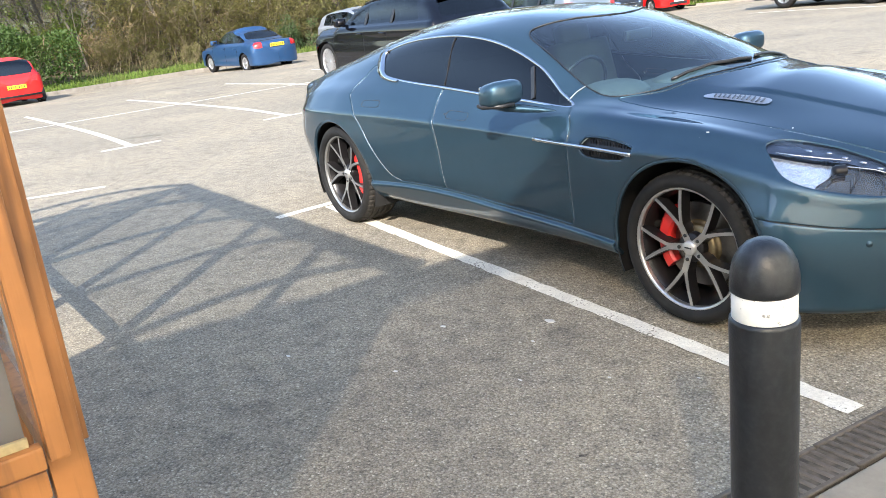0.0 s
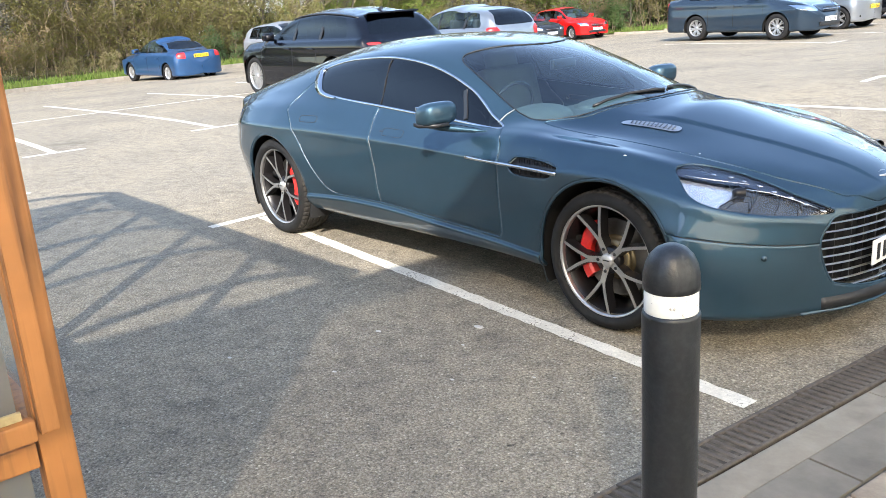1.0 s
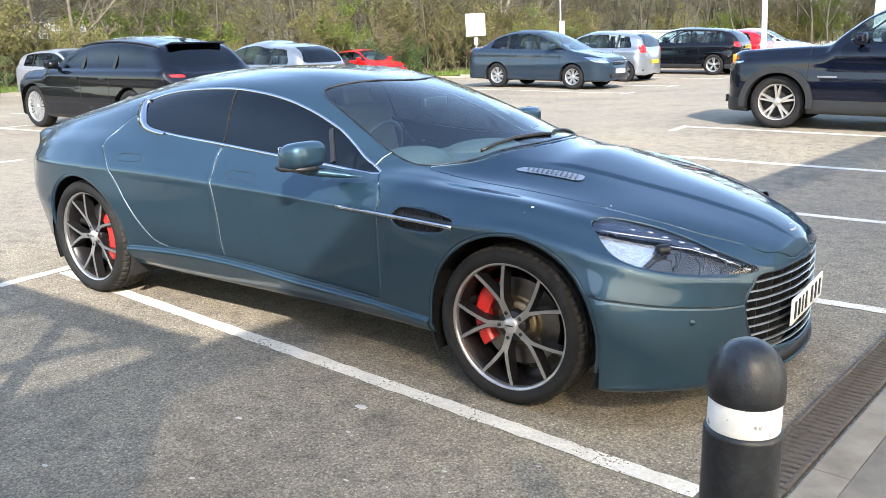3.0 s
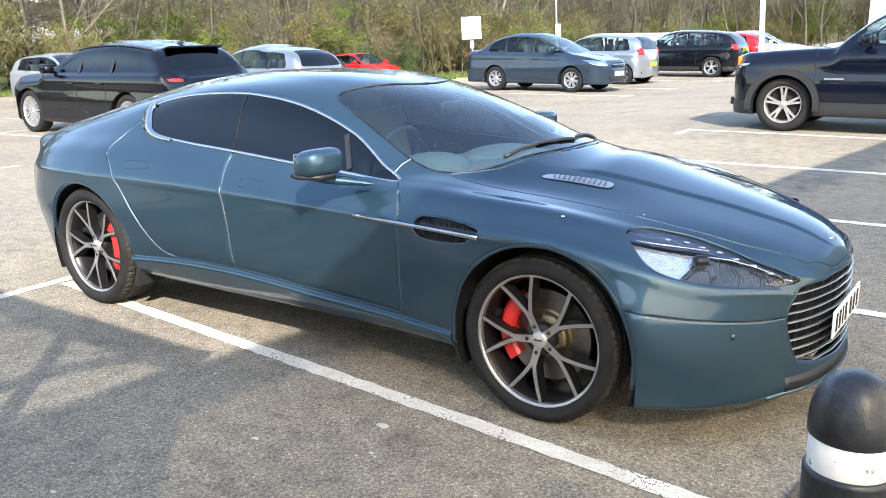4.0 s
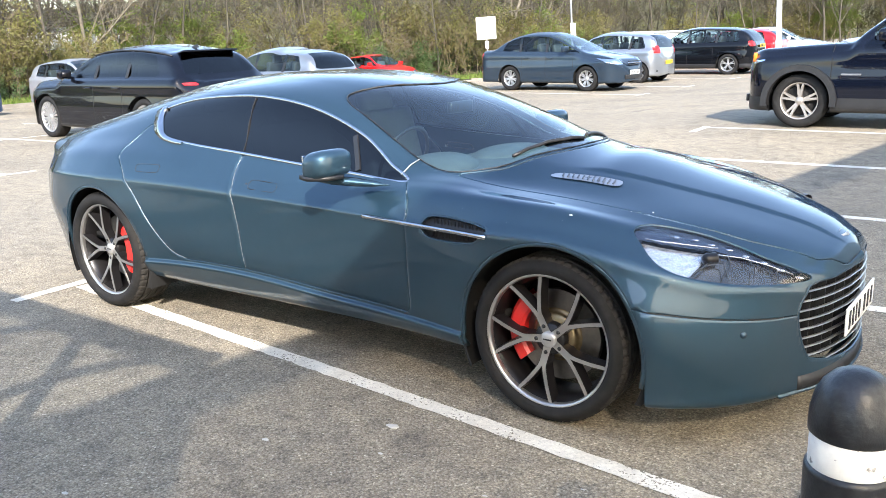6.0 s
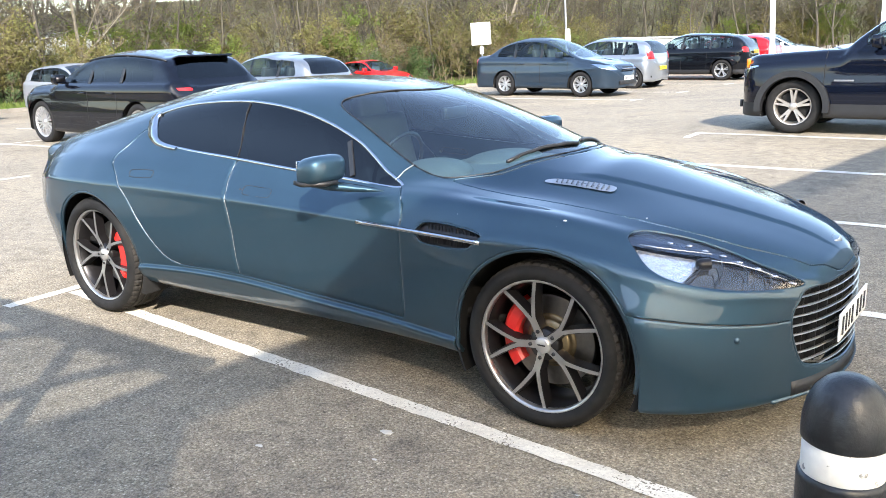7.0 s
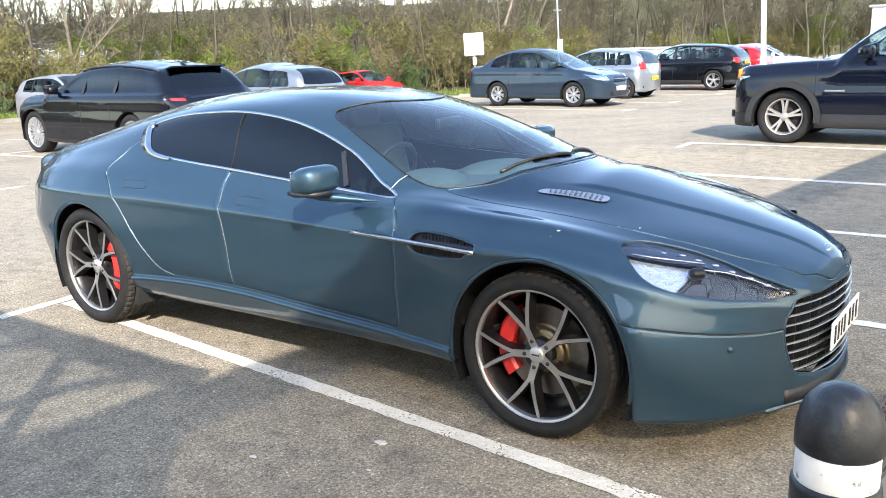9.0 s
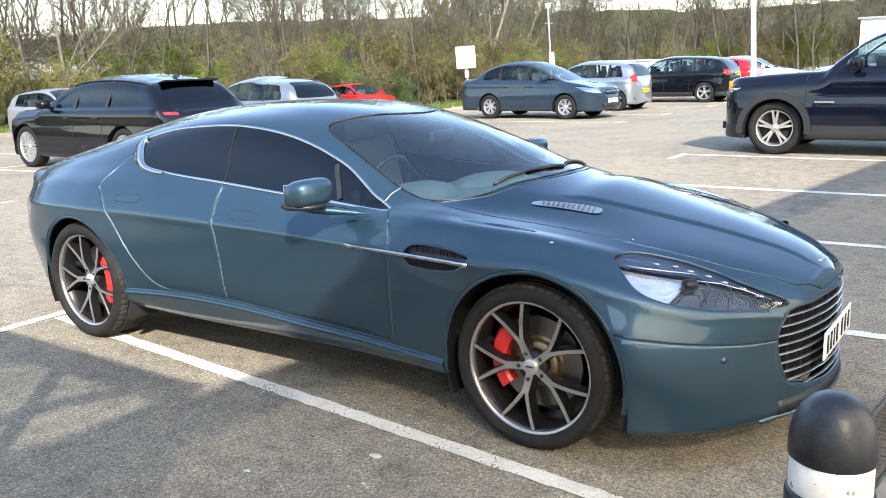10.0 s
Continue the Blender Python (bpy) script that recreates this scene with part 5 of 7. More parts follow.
        for x in posts:
            zt, zb = float(rail_z(np.array(x))), float(bz(np.array(x)))
            line = on_side(grid, [(x + .02, zb), (x, (zb + zt) / 2), (x - .02, zt)], .001, sg)
            part("door_post", sweep(line, [(-.035, -.004), (.035, -.004), (.035, .004), (-.035, .004)], [(0, sg, .3)] * 3), BLACK_TRIM, car, smooth=False)
        # door shut lines, handles
        for x in (posts[0] + .02, -.38, posts[1] + .1 if len(posts) > 1 else tail + 1.2):
            if abs(x + wb) < ra + .02 or abs(x) < ra + .02:
                zs = np.linspace(r + ra * .75, belt - .02, 6)
            else:
                zs = np.linspace(.36, belt - .01, 8)
            line = on_side(grid, [(x, z) for z in zs], .0005, sg)
            part("shut_line", sweep(line, [(-.004, -.003), (.004, -.003), (.004, .002), (-.004, .002)], [(0, sg, 0)] * len(line)), DARK_CAVITY, car, smooth=False)
        for x in ((posts[0] + .16), (posts[1] + .25 if len(posts) > 1 else None)):
            if x is not None:
                y = surface_y(grid, x, belt - .13)
                part("door_handle", boxed((.19, .035, .032), Matrix.Translation((x, sg * (y + .012), belt - .13)), .012), paint, car)
        # mirrors
        xm = x_cowl - .42
        ym = surface_y(grid, xm, belt)
        bm = boxed((.13, .22, .15), Matrix.Translation((xm, sg * (ym + .12), belt + .10)), .045, 3)
        box(bm, (.06, .10, .04), Matrix.Translation((xm, sg * (ym + .02), belt + .035)), .01)
        mr = part("door_mirror", bm, paint, car)
        part("mirror_glass", boxed((.006, .14, .085), Matrix.Translation((xm - .067, sg * (ym + .12), belt + .10))), ALLOY_DARK, mr)
        for cxw in (0, -wb):
            bm = lathe([(ra, 0), (ra + .02, -.01), (ra + .02, -.28), (0, -.29)], 24, arc=math.radians(220), start=math.radians(-20))
            bm.transform(Matrix.Translation((cxw, sg * (w - .035), r)) @ Matrix.Diagonal((1, sg, 1, 1)))
            part("arch_liner", bm, DARK_CAVITY, car)
            if arch_flare:
                edge = [(cxw + (ra + .035) * math.cos(a), sg * (w + .005), r + (ra + .035) * math.sin(a)) for a in np.linspace(-.15, math.pi + .15, 22)]
                part("arch_flare", sweep(edge, [(-.045, -.04), (.045, -.04), (.035, arch_flare), (-.045, arch_flare)], [(0, sg, 0)] * 22), BLACK_TRIM, car, "black plastic arch flare", smooth=False)
            turn = Matrix() if sg < 0 else Matrix.Rotation(math.pi, 4, "Z")
            plain_wheel(car, Matrix.Translation((cxw, sg * (w - tw / 2 - .03), r)) @ turn, r, tw, rim, spokes, rim_mat or SILVER_RIM, twin)
        if rails:
            line = [(x, sg * (w - .27), surface_top(grid, x, w - .27) + .008) for x in np.linspace(x_head - .15, tail + .55, 14)]
            part("roof_rail", sweep(line, tube_profile(.013, 8)), BLACK_TRIM, car)
        if side_lamp:
            part("side_lamp", boxed((.05, .035, .12), Matrix.Translation((nose - .16, sg * (surface_y(grid, nose - .16, .92) + .004), .92)), .012), AMBER, car, "amber corner lamp")
            part("name_badge", boxed((.24, .008, .022), Matrix.Translation((-.62, sg * (surface_y(grid, -.62, .70) + .004), .70)), .002), GALV_BADGE, car)
    # face: grille bars, lower intake, plates
    for i in range(slats):
        z = lamp_z[0] - .02 + .045 * i
        x = nose + .004
        part("grille_bar", boxed((.03, w * .78, .022), Matrix.Translation((x - .01, 0, z)), .006), BLACK_TRIM if i % 2 == 0 else CHROME, car)
    part("lower_intake", boxed((.04, w * 1.05, .10), Matrix.Translation((nose - .012, 0, .36)), .012), BLACK_TRIM, car)
    if front_plate:
        bar_plate(car, Matrix.Translation((nose + .016, 0, .47)) @ Matrix.Rotation(radians(90), 4, "Z"), .52, .111, PLATE_WHITE)
    if rear_plate:
        bar_plate(car, Matrix.Translation((tail - .012, 0, rear_plate if rear_plate is not True else .78)) @ Matrix.Rotation(radians(-90), 4, "Z"), .52, .111, PLATE_YELLOW)
    if spoiler:
        bm = boxed((.24, 1.10, .03), Matrix.Translation((tail + .54, 0, float(top(np.array(tail + .54))) - .005)) @ Matrix.Rotation(radians(13), 4, "Y"), .012)
        part("roof_spoiler", bm, paint, car)
        bm = bmesh.new()
        vs = [bm.verts.new(p) for p in ((-.10, -.022, 0), (.10, -.015, 0), (.10, .015, 0), (-.10, .022, 0), (-.085, -.004, .065), (-.085, .004, .065))]
        for f in ((3, 2, 1, 0), (0, 1, 4), (1, 2, 5, 4), (2, 3, 5), (3, 0, 4, 5)):
            bm.faces.new([vs[i] for i in f])
        bm.transform(Matrix.Translation((tail + .85, 0, float(top(np.array(tail + .85))) - .004)))
        part("roof_aerial", bm, BLACK_TRIM, car, "small fin aerial", smooth=False)
    if cladding:
        part("rear_bumper_trim", boxed((.05, w * 1.3, .14), Matrix.Translation((tail + .022, 0, .38)), .02), BLACK_TRIM, car)
    # cabin
    part("cabin_floor", boxed((wb + .5, 2 * w - .35, .05), Matrix.Translation((-wb / 2 - .3, 0, .36))), DARK_CAVITY, car)
    part("dashboard", boxed((.5, 2 * w - .4, .14), Matrix.Translation((x_cowl - .38, 0, belt - .09)), .04), DASH, car)
    for x in (-1.55, -2.35):
        for y in (-.36, .36):
            room = float(top(np.array(x - .16))) - belt
            bm = boxed((.12, .46, .60), Matrix.Translation((x, y, belt - .06 - (.14 if room < .45 else 0))) @ Matrix.Rotation(radians(-14), 4, "Y"), .045)
            if room > .45:
                box(bm, (.08, .24, .16), Matrix.Translation((x - .1, y, belt + .30)), .03)
            part("seat", bm, DASH, car)
    part("underbody", boxed((L - 1.2, 2 * w - .5, .05), Matrix.Translation(((nose + tail) / 2, 0, .22))), DARK_CAVITY, car)
    return car


def hatch_roof(L, fo, H, hood=.95, cowl=-.35, tail_z=.95, slope=.35):
    nose, tail = fo, fo - L
    return [(nose, .46), (nose - .04, .62), (nose - .12, .72), (nose - .3, .80), (-.05, hood - .04), (cowl, hood), (cowl - .25, hood + .14), (cowl - .7, H - .10), (cowl - 1.0, H - .02), (cowl - 1.5, H),
            (tail + slope + .9, H - .015), (tail + slope + .25, H - .07), (tail + slope, H - .13), (tail + slope * .55, (H - .13 + tail_z) / 2 + .06), (tail + .07, tail_z), (tail + .03, tail_z - .12), (tail, .62)]


def saloon_roof(L, fo, H, hood=.95, cowl=-.35, deck=1.02):
    nose, tail = fo, fo - L
    return [(nose, .46), (nose - .04, .62), (nose - .12, .71), (nose - .3, .79), (-.05, hood - .05), (cowl, hood), (cowl - .25, hood + .14), (cowl - .7, H - .10), (cowl - 1.05, H - .01), (cowl - 1.5, H),
            (tail + 1.65, H - .05), (tail + 1.25, H - .16), (tail + .80, deck + .05), (tail + .55, deck), (tail + .1, deck - .03), (tail + .03, deck - .14), (tail, .62)]


def place(x, y, heading, lift=0.0):
    return pose(x, y, float(ground_z(x, y)) + lift, 0, 0, heading)


# black SUV, its nose towards the verge
parked_car("suv", place(-13.45, 5.62, 180), "glossy black large SUV with silver multi-spoke wheels", (.0022, .003, .006), 4.72, .955, 2.87, .74,
           [(.74, .60), (.72, .78), (.66, .90), (.45, .97), (-.1, 1.03), (-.4, 1.055), (-.75, 1.22), (-1.2, 1.45), (-1.55, 1.54), (-2.0, 1.585), (-2.8, 1.565), (-3.2, 1.51), (-3.45, 1.45), (-3.68, 1.23), (-3.84, 1.03), (-3.92, .95), (-3.97, .75), (-3.98, .6)],
           1.035, .372, .275, .25, 10, True, (-.60, -3.25), (1.13, 1.42, .70, .58, -3.2), tint=TINT, rails=True, lamp_z=(.76, .88), tail_z=(.93, 1.0), posts=(-1.55, -2.45), rear_plate=.80, rim_mat=SILVER_RIM, spoiler=True, metal=0.0)
# silver hatchback beside it
parked_car("hatchback", place(-14.6, 10.25, 180), "silver five-door hatchback parked beside a black SUV", (.30, .31, .31), 4.03, .86, 2.54, .82,
           hatch_roof(4.03, .82, 1.47, .96, -.35, .98, .42), .93, .31, .21, .2, 6, False, (-.45, -2.75), (1.02, 1.34, .60, .48, -2.6), metal=.8, posts=(-1.35, -2.25), rear_plate=.66)
# red hatchback and a dark one facing out by the verge
parked_car("hatchback", place(-24.3, 27.9, -12), "bright red hatchback parked beside the grass verge", (.55, .012, .012), 4.25, .88, 2.6, .86,
           hatch_roof(4.25, .86, 1.45, .95, -.35, .95, .5), .93, .31, .21, .2, 7, False, (-.45, -2.85), (1.02, 1.32, .60, .48, -2.7), metal=.1)
parked_car("hatchback", place(-24.6, 25.2, -12), "dark grey hatchback parked beside a red one", (.035, .04, .048), 4.1, .87, 2.55, .84,
           hatch_roof(4.1, .84, 1.45, .95, -.35, .95, .45), .93, .31, .21, .2, 6, False, (-.45, -2.8), (1.02, 1.32, .60, .48, -2.6))
# blue saloon and red small hatchback at the far kerb
parked_car("saloon", place(-27.75, 8.45, 184), "metallic mid-blue saloon with its rear to the car park", (.024, .07, .16), 4.36, .85, 2.61, .88,
           saloon_roof(4.36, .88, 1.43, .95, -.33, 1.0), .92, .31, .20, .19, 7, False, (-.42, -2.75), (1.05, 1.33, .60, .46, -2.2), tail_z=(.74, .95), rear_plate=.83, metal=.4)
parked_car("hatchback", place(-28.3, .8, 182), "bright red small hatchback parked by a hedge", (.60, .02, .018), 3.45, .80, 2.34, .66,
           hatch_roof(3.45, .66, 1.47, .97, -.30, .95, .25), .93, .285, .19, .17, 5, False, (-.42, -2.3), (.98, 1.36, .58, .50, -2.1), tail_z=(.85, 1.05), rear_plate=.62, metal=.0)
# grey saloon across the aisle
parked_car("saloon", place(-8.80, 17.63, -3), "slate-grey metallic saloon parked across the aisle", (.026, .042, .062), 4.49, .86, 2.40, .96,
           [(.96, .50), (.92, .64), (.83, .76), (.6, .85), (.1, .95), (-.1, .985), (-.4, 1.12), (-.9, 1.38), (-1.2, 1.49), (-1.6, 1.54), (-2.1, 1.515), (-2.4, 1.44), (-2.7, 1.30), (-2.9, 1.17), (-3.0, 1.12), (-3.3, 1.085), (-3.48, 1.06), (-3.55, .92), (-3.57, .62)],
           .99, .325, .215, .205, 7, True, (-.20, -2.66), (1.17, 1.42, .62, .50, -2.2), tail_z=(.78, 1.0), lamp_z=(.68, .84), big_lamp=.5, posts=(-1.25, -2.1))
# silver hatchback and black compact SUV behind it
parked_car("hatchback", place(-11.6, 21.3, 180), "silver rounded hatchback with red lamps, rear outward", (.33, .35, .37), 4.0, .86, 2.575, .80,
           hatch_roof(4.0, .80, 1.50, .97, -.33, .98, .32), .95, .315, .21, .2, 6, False, (-.42, -2.75), (1.03, 1.38, .60, .50, -2.6), metal=.8, tail_z=(.84, 1.08), rear_plate=.60)
parked_car("suv", place(-10.66, 25.95, 180), "black compact SUV with silver wheels", (.003, .0035, .005), 4.45, .90, 2.76, .85,
           hatch_roof(4.45, .85, 1.55, 1.02, -.35, 1.0, .42), 1.0, .34, .235, .22, 5, True, (-.5, -3.1), (1.06, 1.42, .64, .52, -2.9), rails=True, tail_z=(.88, 1.08), cladding=.36, rear_plate=.92, posts=(-1.4, -2.35), metal=0.0)
# near compact off-roader
parked_car("off_roader", place(-1.42, 9.22, 180), "dark navy boxy off-roader with black arch flares", (.003, .0045, .010), 4.24, .90, 2.57, .80,
           [(.80, .52), (.79, .80), (.75, .93), (.66, .99), (.3, 1.04), (-.3, 1.08), (-.56, 1.10), (-.72, 1.24), (-1.06, 1.52), (-1.24, 1.61), (-1.6, 1.67), (-2.8, 1.665), (-3.1, 1.63), (-3.2, 1.55), (-3.35, 1.15), (-3.41, 1.0), (-3.43, .75), (-3.44, .6)],
           1.085, .352, .245, .22, 5, True, (-.74, -3.0), (1.18, 1.52, .66, .58, -2.9), cladding=.40, arch_flare=.045, rails=True, lamp_z=(.74, .90), big_lamp=.2, posts=(-1.42, -2.4), rear_plate=.95, rim_mat=WARM_RIM, side_lamp=True, metal=0.0)


# ---- markings ----
for y, x0, x1 in ((1.30, -3.6, 1.15), (3.71, -3.2, 1.3), (5.87, -2.9, 1.5), (8.12, -2.55, 1.7)):
    road_line((x0, y - .05), (x1, y + .03), .10)
    road_line((x0 - .02, y - .52), (x0 - .02, y + .05), .10)
for y in (-.66, 1.60, 4.05, 6.5, 8.9):
    road_line((-18.7, y + .45), (-9.15, y), .10)
    road_line((-9.12, y - .38), (-9.08, y + .38), .10)
road_line((-14.75, -4.0), (-13.5, 12.0), .10)
road_line((-6.9, -2.6), (-6.55, -1.68), .09)
for y in (15.9, 18.9, 22.8):
    road_line((-11.5, y), (-6.9, y + .1), .10)
    road_line((-6.9, y - .35), (-6.86, y + .4), .10)


# ---- drain, pavement, bollard ----
DIR = Vector((.095, 1.0, 0)).normalized()          # way of the drain
SIDE = Vector((1.0, -.095, 0)).normalized()
DRAIN0 = Vector((.89, -1.95, 0))                   # car-side edge of the channel
DRAIN_TURN = math.degrees(math.atan2(DIR.y, DIR.x)) - 90


def drain_run():
    run = empty("drain_channel", pose(DRAIN0.x, DRAIN0.y, .003, 0, 0, DRAIN_TURN), "rusty cast-iron slotted drainage channel along the pavement edge", "drain")
    bm = boxed((.17, 22.0, .01), Matrix.Translation((.085, 6.0, .002)))
    part("channel_bed", bm, DRAIN_DARK, run, "dark dirty channel bed", smooth=False)
    rail = boxed((.018, .496, .020), Matrix(), .003, 1)
    slat = boxed((.140, .020, .018), Matrix(), .004, 1)
    meshes = {}
    for key, bm in (("rail", rail), ("slat", slat)):
        me = bpy.data.meshes.new(key)
        bm.to_mesh(me)
        bm.free()
        me.materials.append(IRON)
        meshes[key] = me
    rng = random.Random(8)
    for k in range(-6, 16):
        g = new("grate", None)
        g.parent = run
        g.matrix_basis = pose(0, k * .5, .006, rng.uniform(-.4, .4), rng.uniform(-.6, .6), 0)
        for x in (.009, .161):
            o = new("grate_rail", meshes["rail"])
            o.parent, o.location = g, (x, .25, 0)
        for j in range(12):
            o = new("grate_slat", meshes["slat"])
            o.parent, o.location = g, (.085, .022 + j * .0415, -.001)
            o.rotation_euler = (0, 0, radians(4))
    return run


drain_run()


def pavement():
    """Concrete edging and a strip of worn slabs beside the channel, then small pavers and larger flags."""
    grp = tagged(new("pavement"), "worn concrete edging, slabs and beige pavers in front of the shop", "pavement", kind="structure")
    grp.matrix_world = pose(DRAIN0.x, DRAIN0.y, 0, 0, 0, DRAIN_TURN)
    GRIT = mat("joint_grit", (.13, .115, .09), .95, vary=.4, scale=60, bump=.6, bump_scale=150)
    SLAB = mat("worn_dark_concrete", (.20, .178, .143), .8, vary=.25, scale=5, bump=.3, bump_scale=150, second=(.12, .106, .086), second_scale=1.6, second_amount=.8)
    PAVER = mat("beige_paver", (.33, .27, .205), .85, vary=.2, scale=20, bump=.4, bump_scale=150, second=(.2, .165, .125), second_scale=4, second_amount=.6, random_tint=.18)
    part("bedding", boxed((3.2, 30, .02), Matrix.Translation((1.79, 8, -.004))), GRIT, grp, smooth=False)
    rng = random.Random(3)
    y = -7.0
    while y < 22:
        ln = rng.uniform(1.2, 1.6)
        part("edge_slab", boxed((.128, ln - .006, .03), Matrix.Translation((.252, y + ln / 2, .004 + rng.uniform(-.001, .001))), .005), CONCRETE, grp, "pale concrete edging", smooth=False)
        y += ln
    y = -7.2
    while y < 20:
        part("slab", boxed((.19, 1.55, .03), Matrix.Translation((.413, y + .78, .003 + rng.uniform(-.001, .001))) @ Matrix.Rotation(radians(rng.uniform(-.5, .5)), 4, "Y"), .003), SLAB, grp, "dark worn concrete strip", smooth=False)
        y += 1.56
    for i, (x0, wd) in enumerate(((.515, .60), (1.115, .75), (1.865, .75), (2.615, .77))):
        y = -7.0 + .43 * i
        while y < 20:
            if i or not -1.0 < y + .45 < 3.4:
                part("flag", boxed((wd - .010, .89, .03), Matrix.Translation((x0 + wd / 2, y + .45, .003 + rng.uniform(-.002, .002))) @ Matrix.Rotation(radians(rng.uniform(-.25, .25)), 4, "Y"), .004), CONCRETE, grp, smooth=False)
            y += .9
    bm = boxed((.094, .194, .03), Matrix(), .005, 1)
    me = bpy.data.meshes.new("paver")
    bm.to_mesh(me)
    bm.free()
    me.materials.append(PAVER)
    for i in range(6):
        for j in range(23):
            o = new("paver", me)
            o.parent = grp
            o.location = (.567 + i * .1, -1.2 + j * .2 + (.1 if i % 2 else 0), .003 + rng.uniform(-.002, .002))
            o.rotation_euler = (radians(rng.uniform(-.5, .5)), radians(rng.uniform(-.5, .5)), radians(rng.uniform(-.6, .6)))
    return grp


pavement()


def bollard(x, y):
    b = empty("bollard", pose(x, y, .004, 0, 0, 0), "black plastic bollard with a scuffed white reflective band", "bollard")
    dome = [(0, 1.012), (.018, 1.010), (.036, 1.001), (.051, .985), (.061, .964), (.066, .94), (.067, .918), (.067, .905), (.0635, .902)]
    part("cap", lathe(dome, 40, axis="z"), BOLLARD, b)
    part("reflective_band", lathe([(.0628, .9025), (.0635, .901), (.0637, .849), (.0628, .8475)], 40, axis="z"), BAND, b, "scuffed white reflective band")
    part("post", lathe([(.0632, .848), (.068, .846), (.069, .838), (.068, .70), (.0685, .30), (.069, 0), (0, 0)], 40, axis="z"), BOLLARD, b)
    return b


bollard(1.353, -2.315)


def utility_cover(x, y):
    c = empty("utility_cover", pose(x, y, .019, 0, 0, DRAIN_TURN), "small dark metal cover plate set in the pavement", "cover")
    part("frame", boxed((.15, .22, .008), Matrix(), .002), IRON, c, smooth=False)
    part("lid", boxed((.126, .196, .006), Matrix.Translation((0, 0, .004)), .002), IRON, c, smooth=False)


utility_cover(1.40, .06)

# ---- timber shelter with curved clear roof ----
TIMBER = streaked("stained_timber", (.38, .155, .045), (.20, .082, .028), (38, 38, 2.2), .55, .35)
TIMBER_PALE = mat("weathered_bead", (.42, .33, .17), .75, vary=.3, scale=18, bump=.3, second=(.16, .15, .06), second_scale=14, second_amount=.6)


def grimy(name, clear, body):
    """A pane dulled by a film of grime: clear is the share of light that passes straight."""
    m = glass(name, (.96, .97, .96), .05)
    nt = m.node_tree
    o = [n for n in nt.nodes if n.bl_idname == "ShaderNodeOutputMaterial"][0]
    tl, df, m1, m2 = (nt.nodes.new("ShaderNode" + k) for k in ("BsdfTranslucent", "BsdfDiffuse", "MixShader", "MixShader"))
    tl.inputs[0].default_value = df.inputs[0].default_value = (*body, 1)
    m1.inputs[0].default_value, m2.inputs[0].default_value = .5, 1 - clear
    pane = o.inputs[0].links[0].from_socket
    nt.links.new(tl.outputs[0], m1.inputs[1])
    nt.links.new(df.outputs[0], m1.inputs[2])
    nt.links.new(pane, m2.inputs[1])
    nt.links.new(m1.outputs[0], m2.inputs[2])
    nt.links.new(m2.outputs[0], o.inputs[0])
    return m


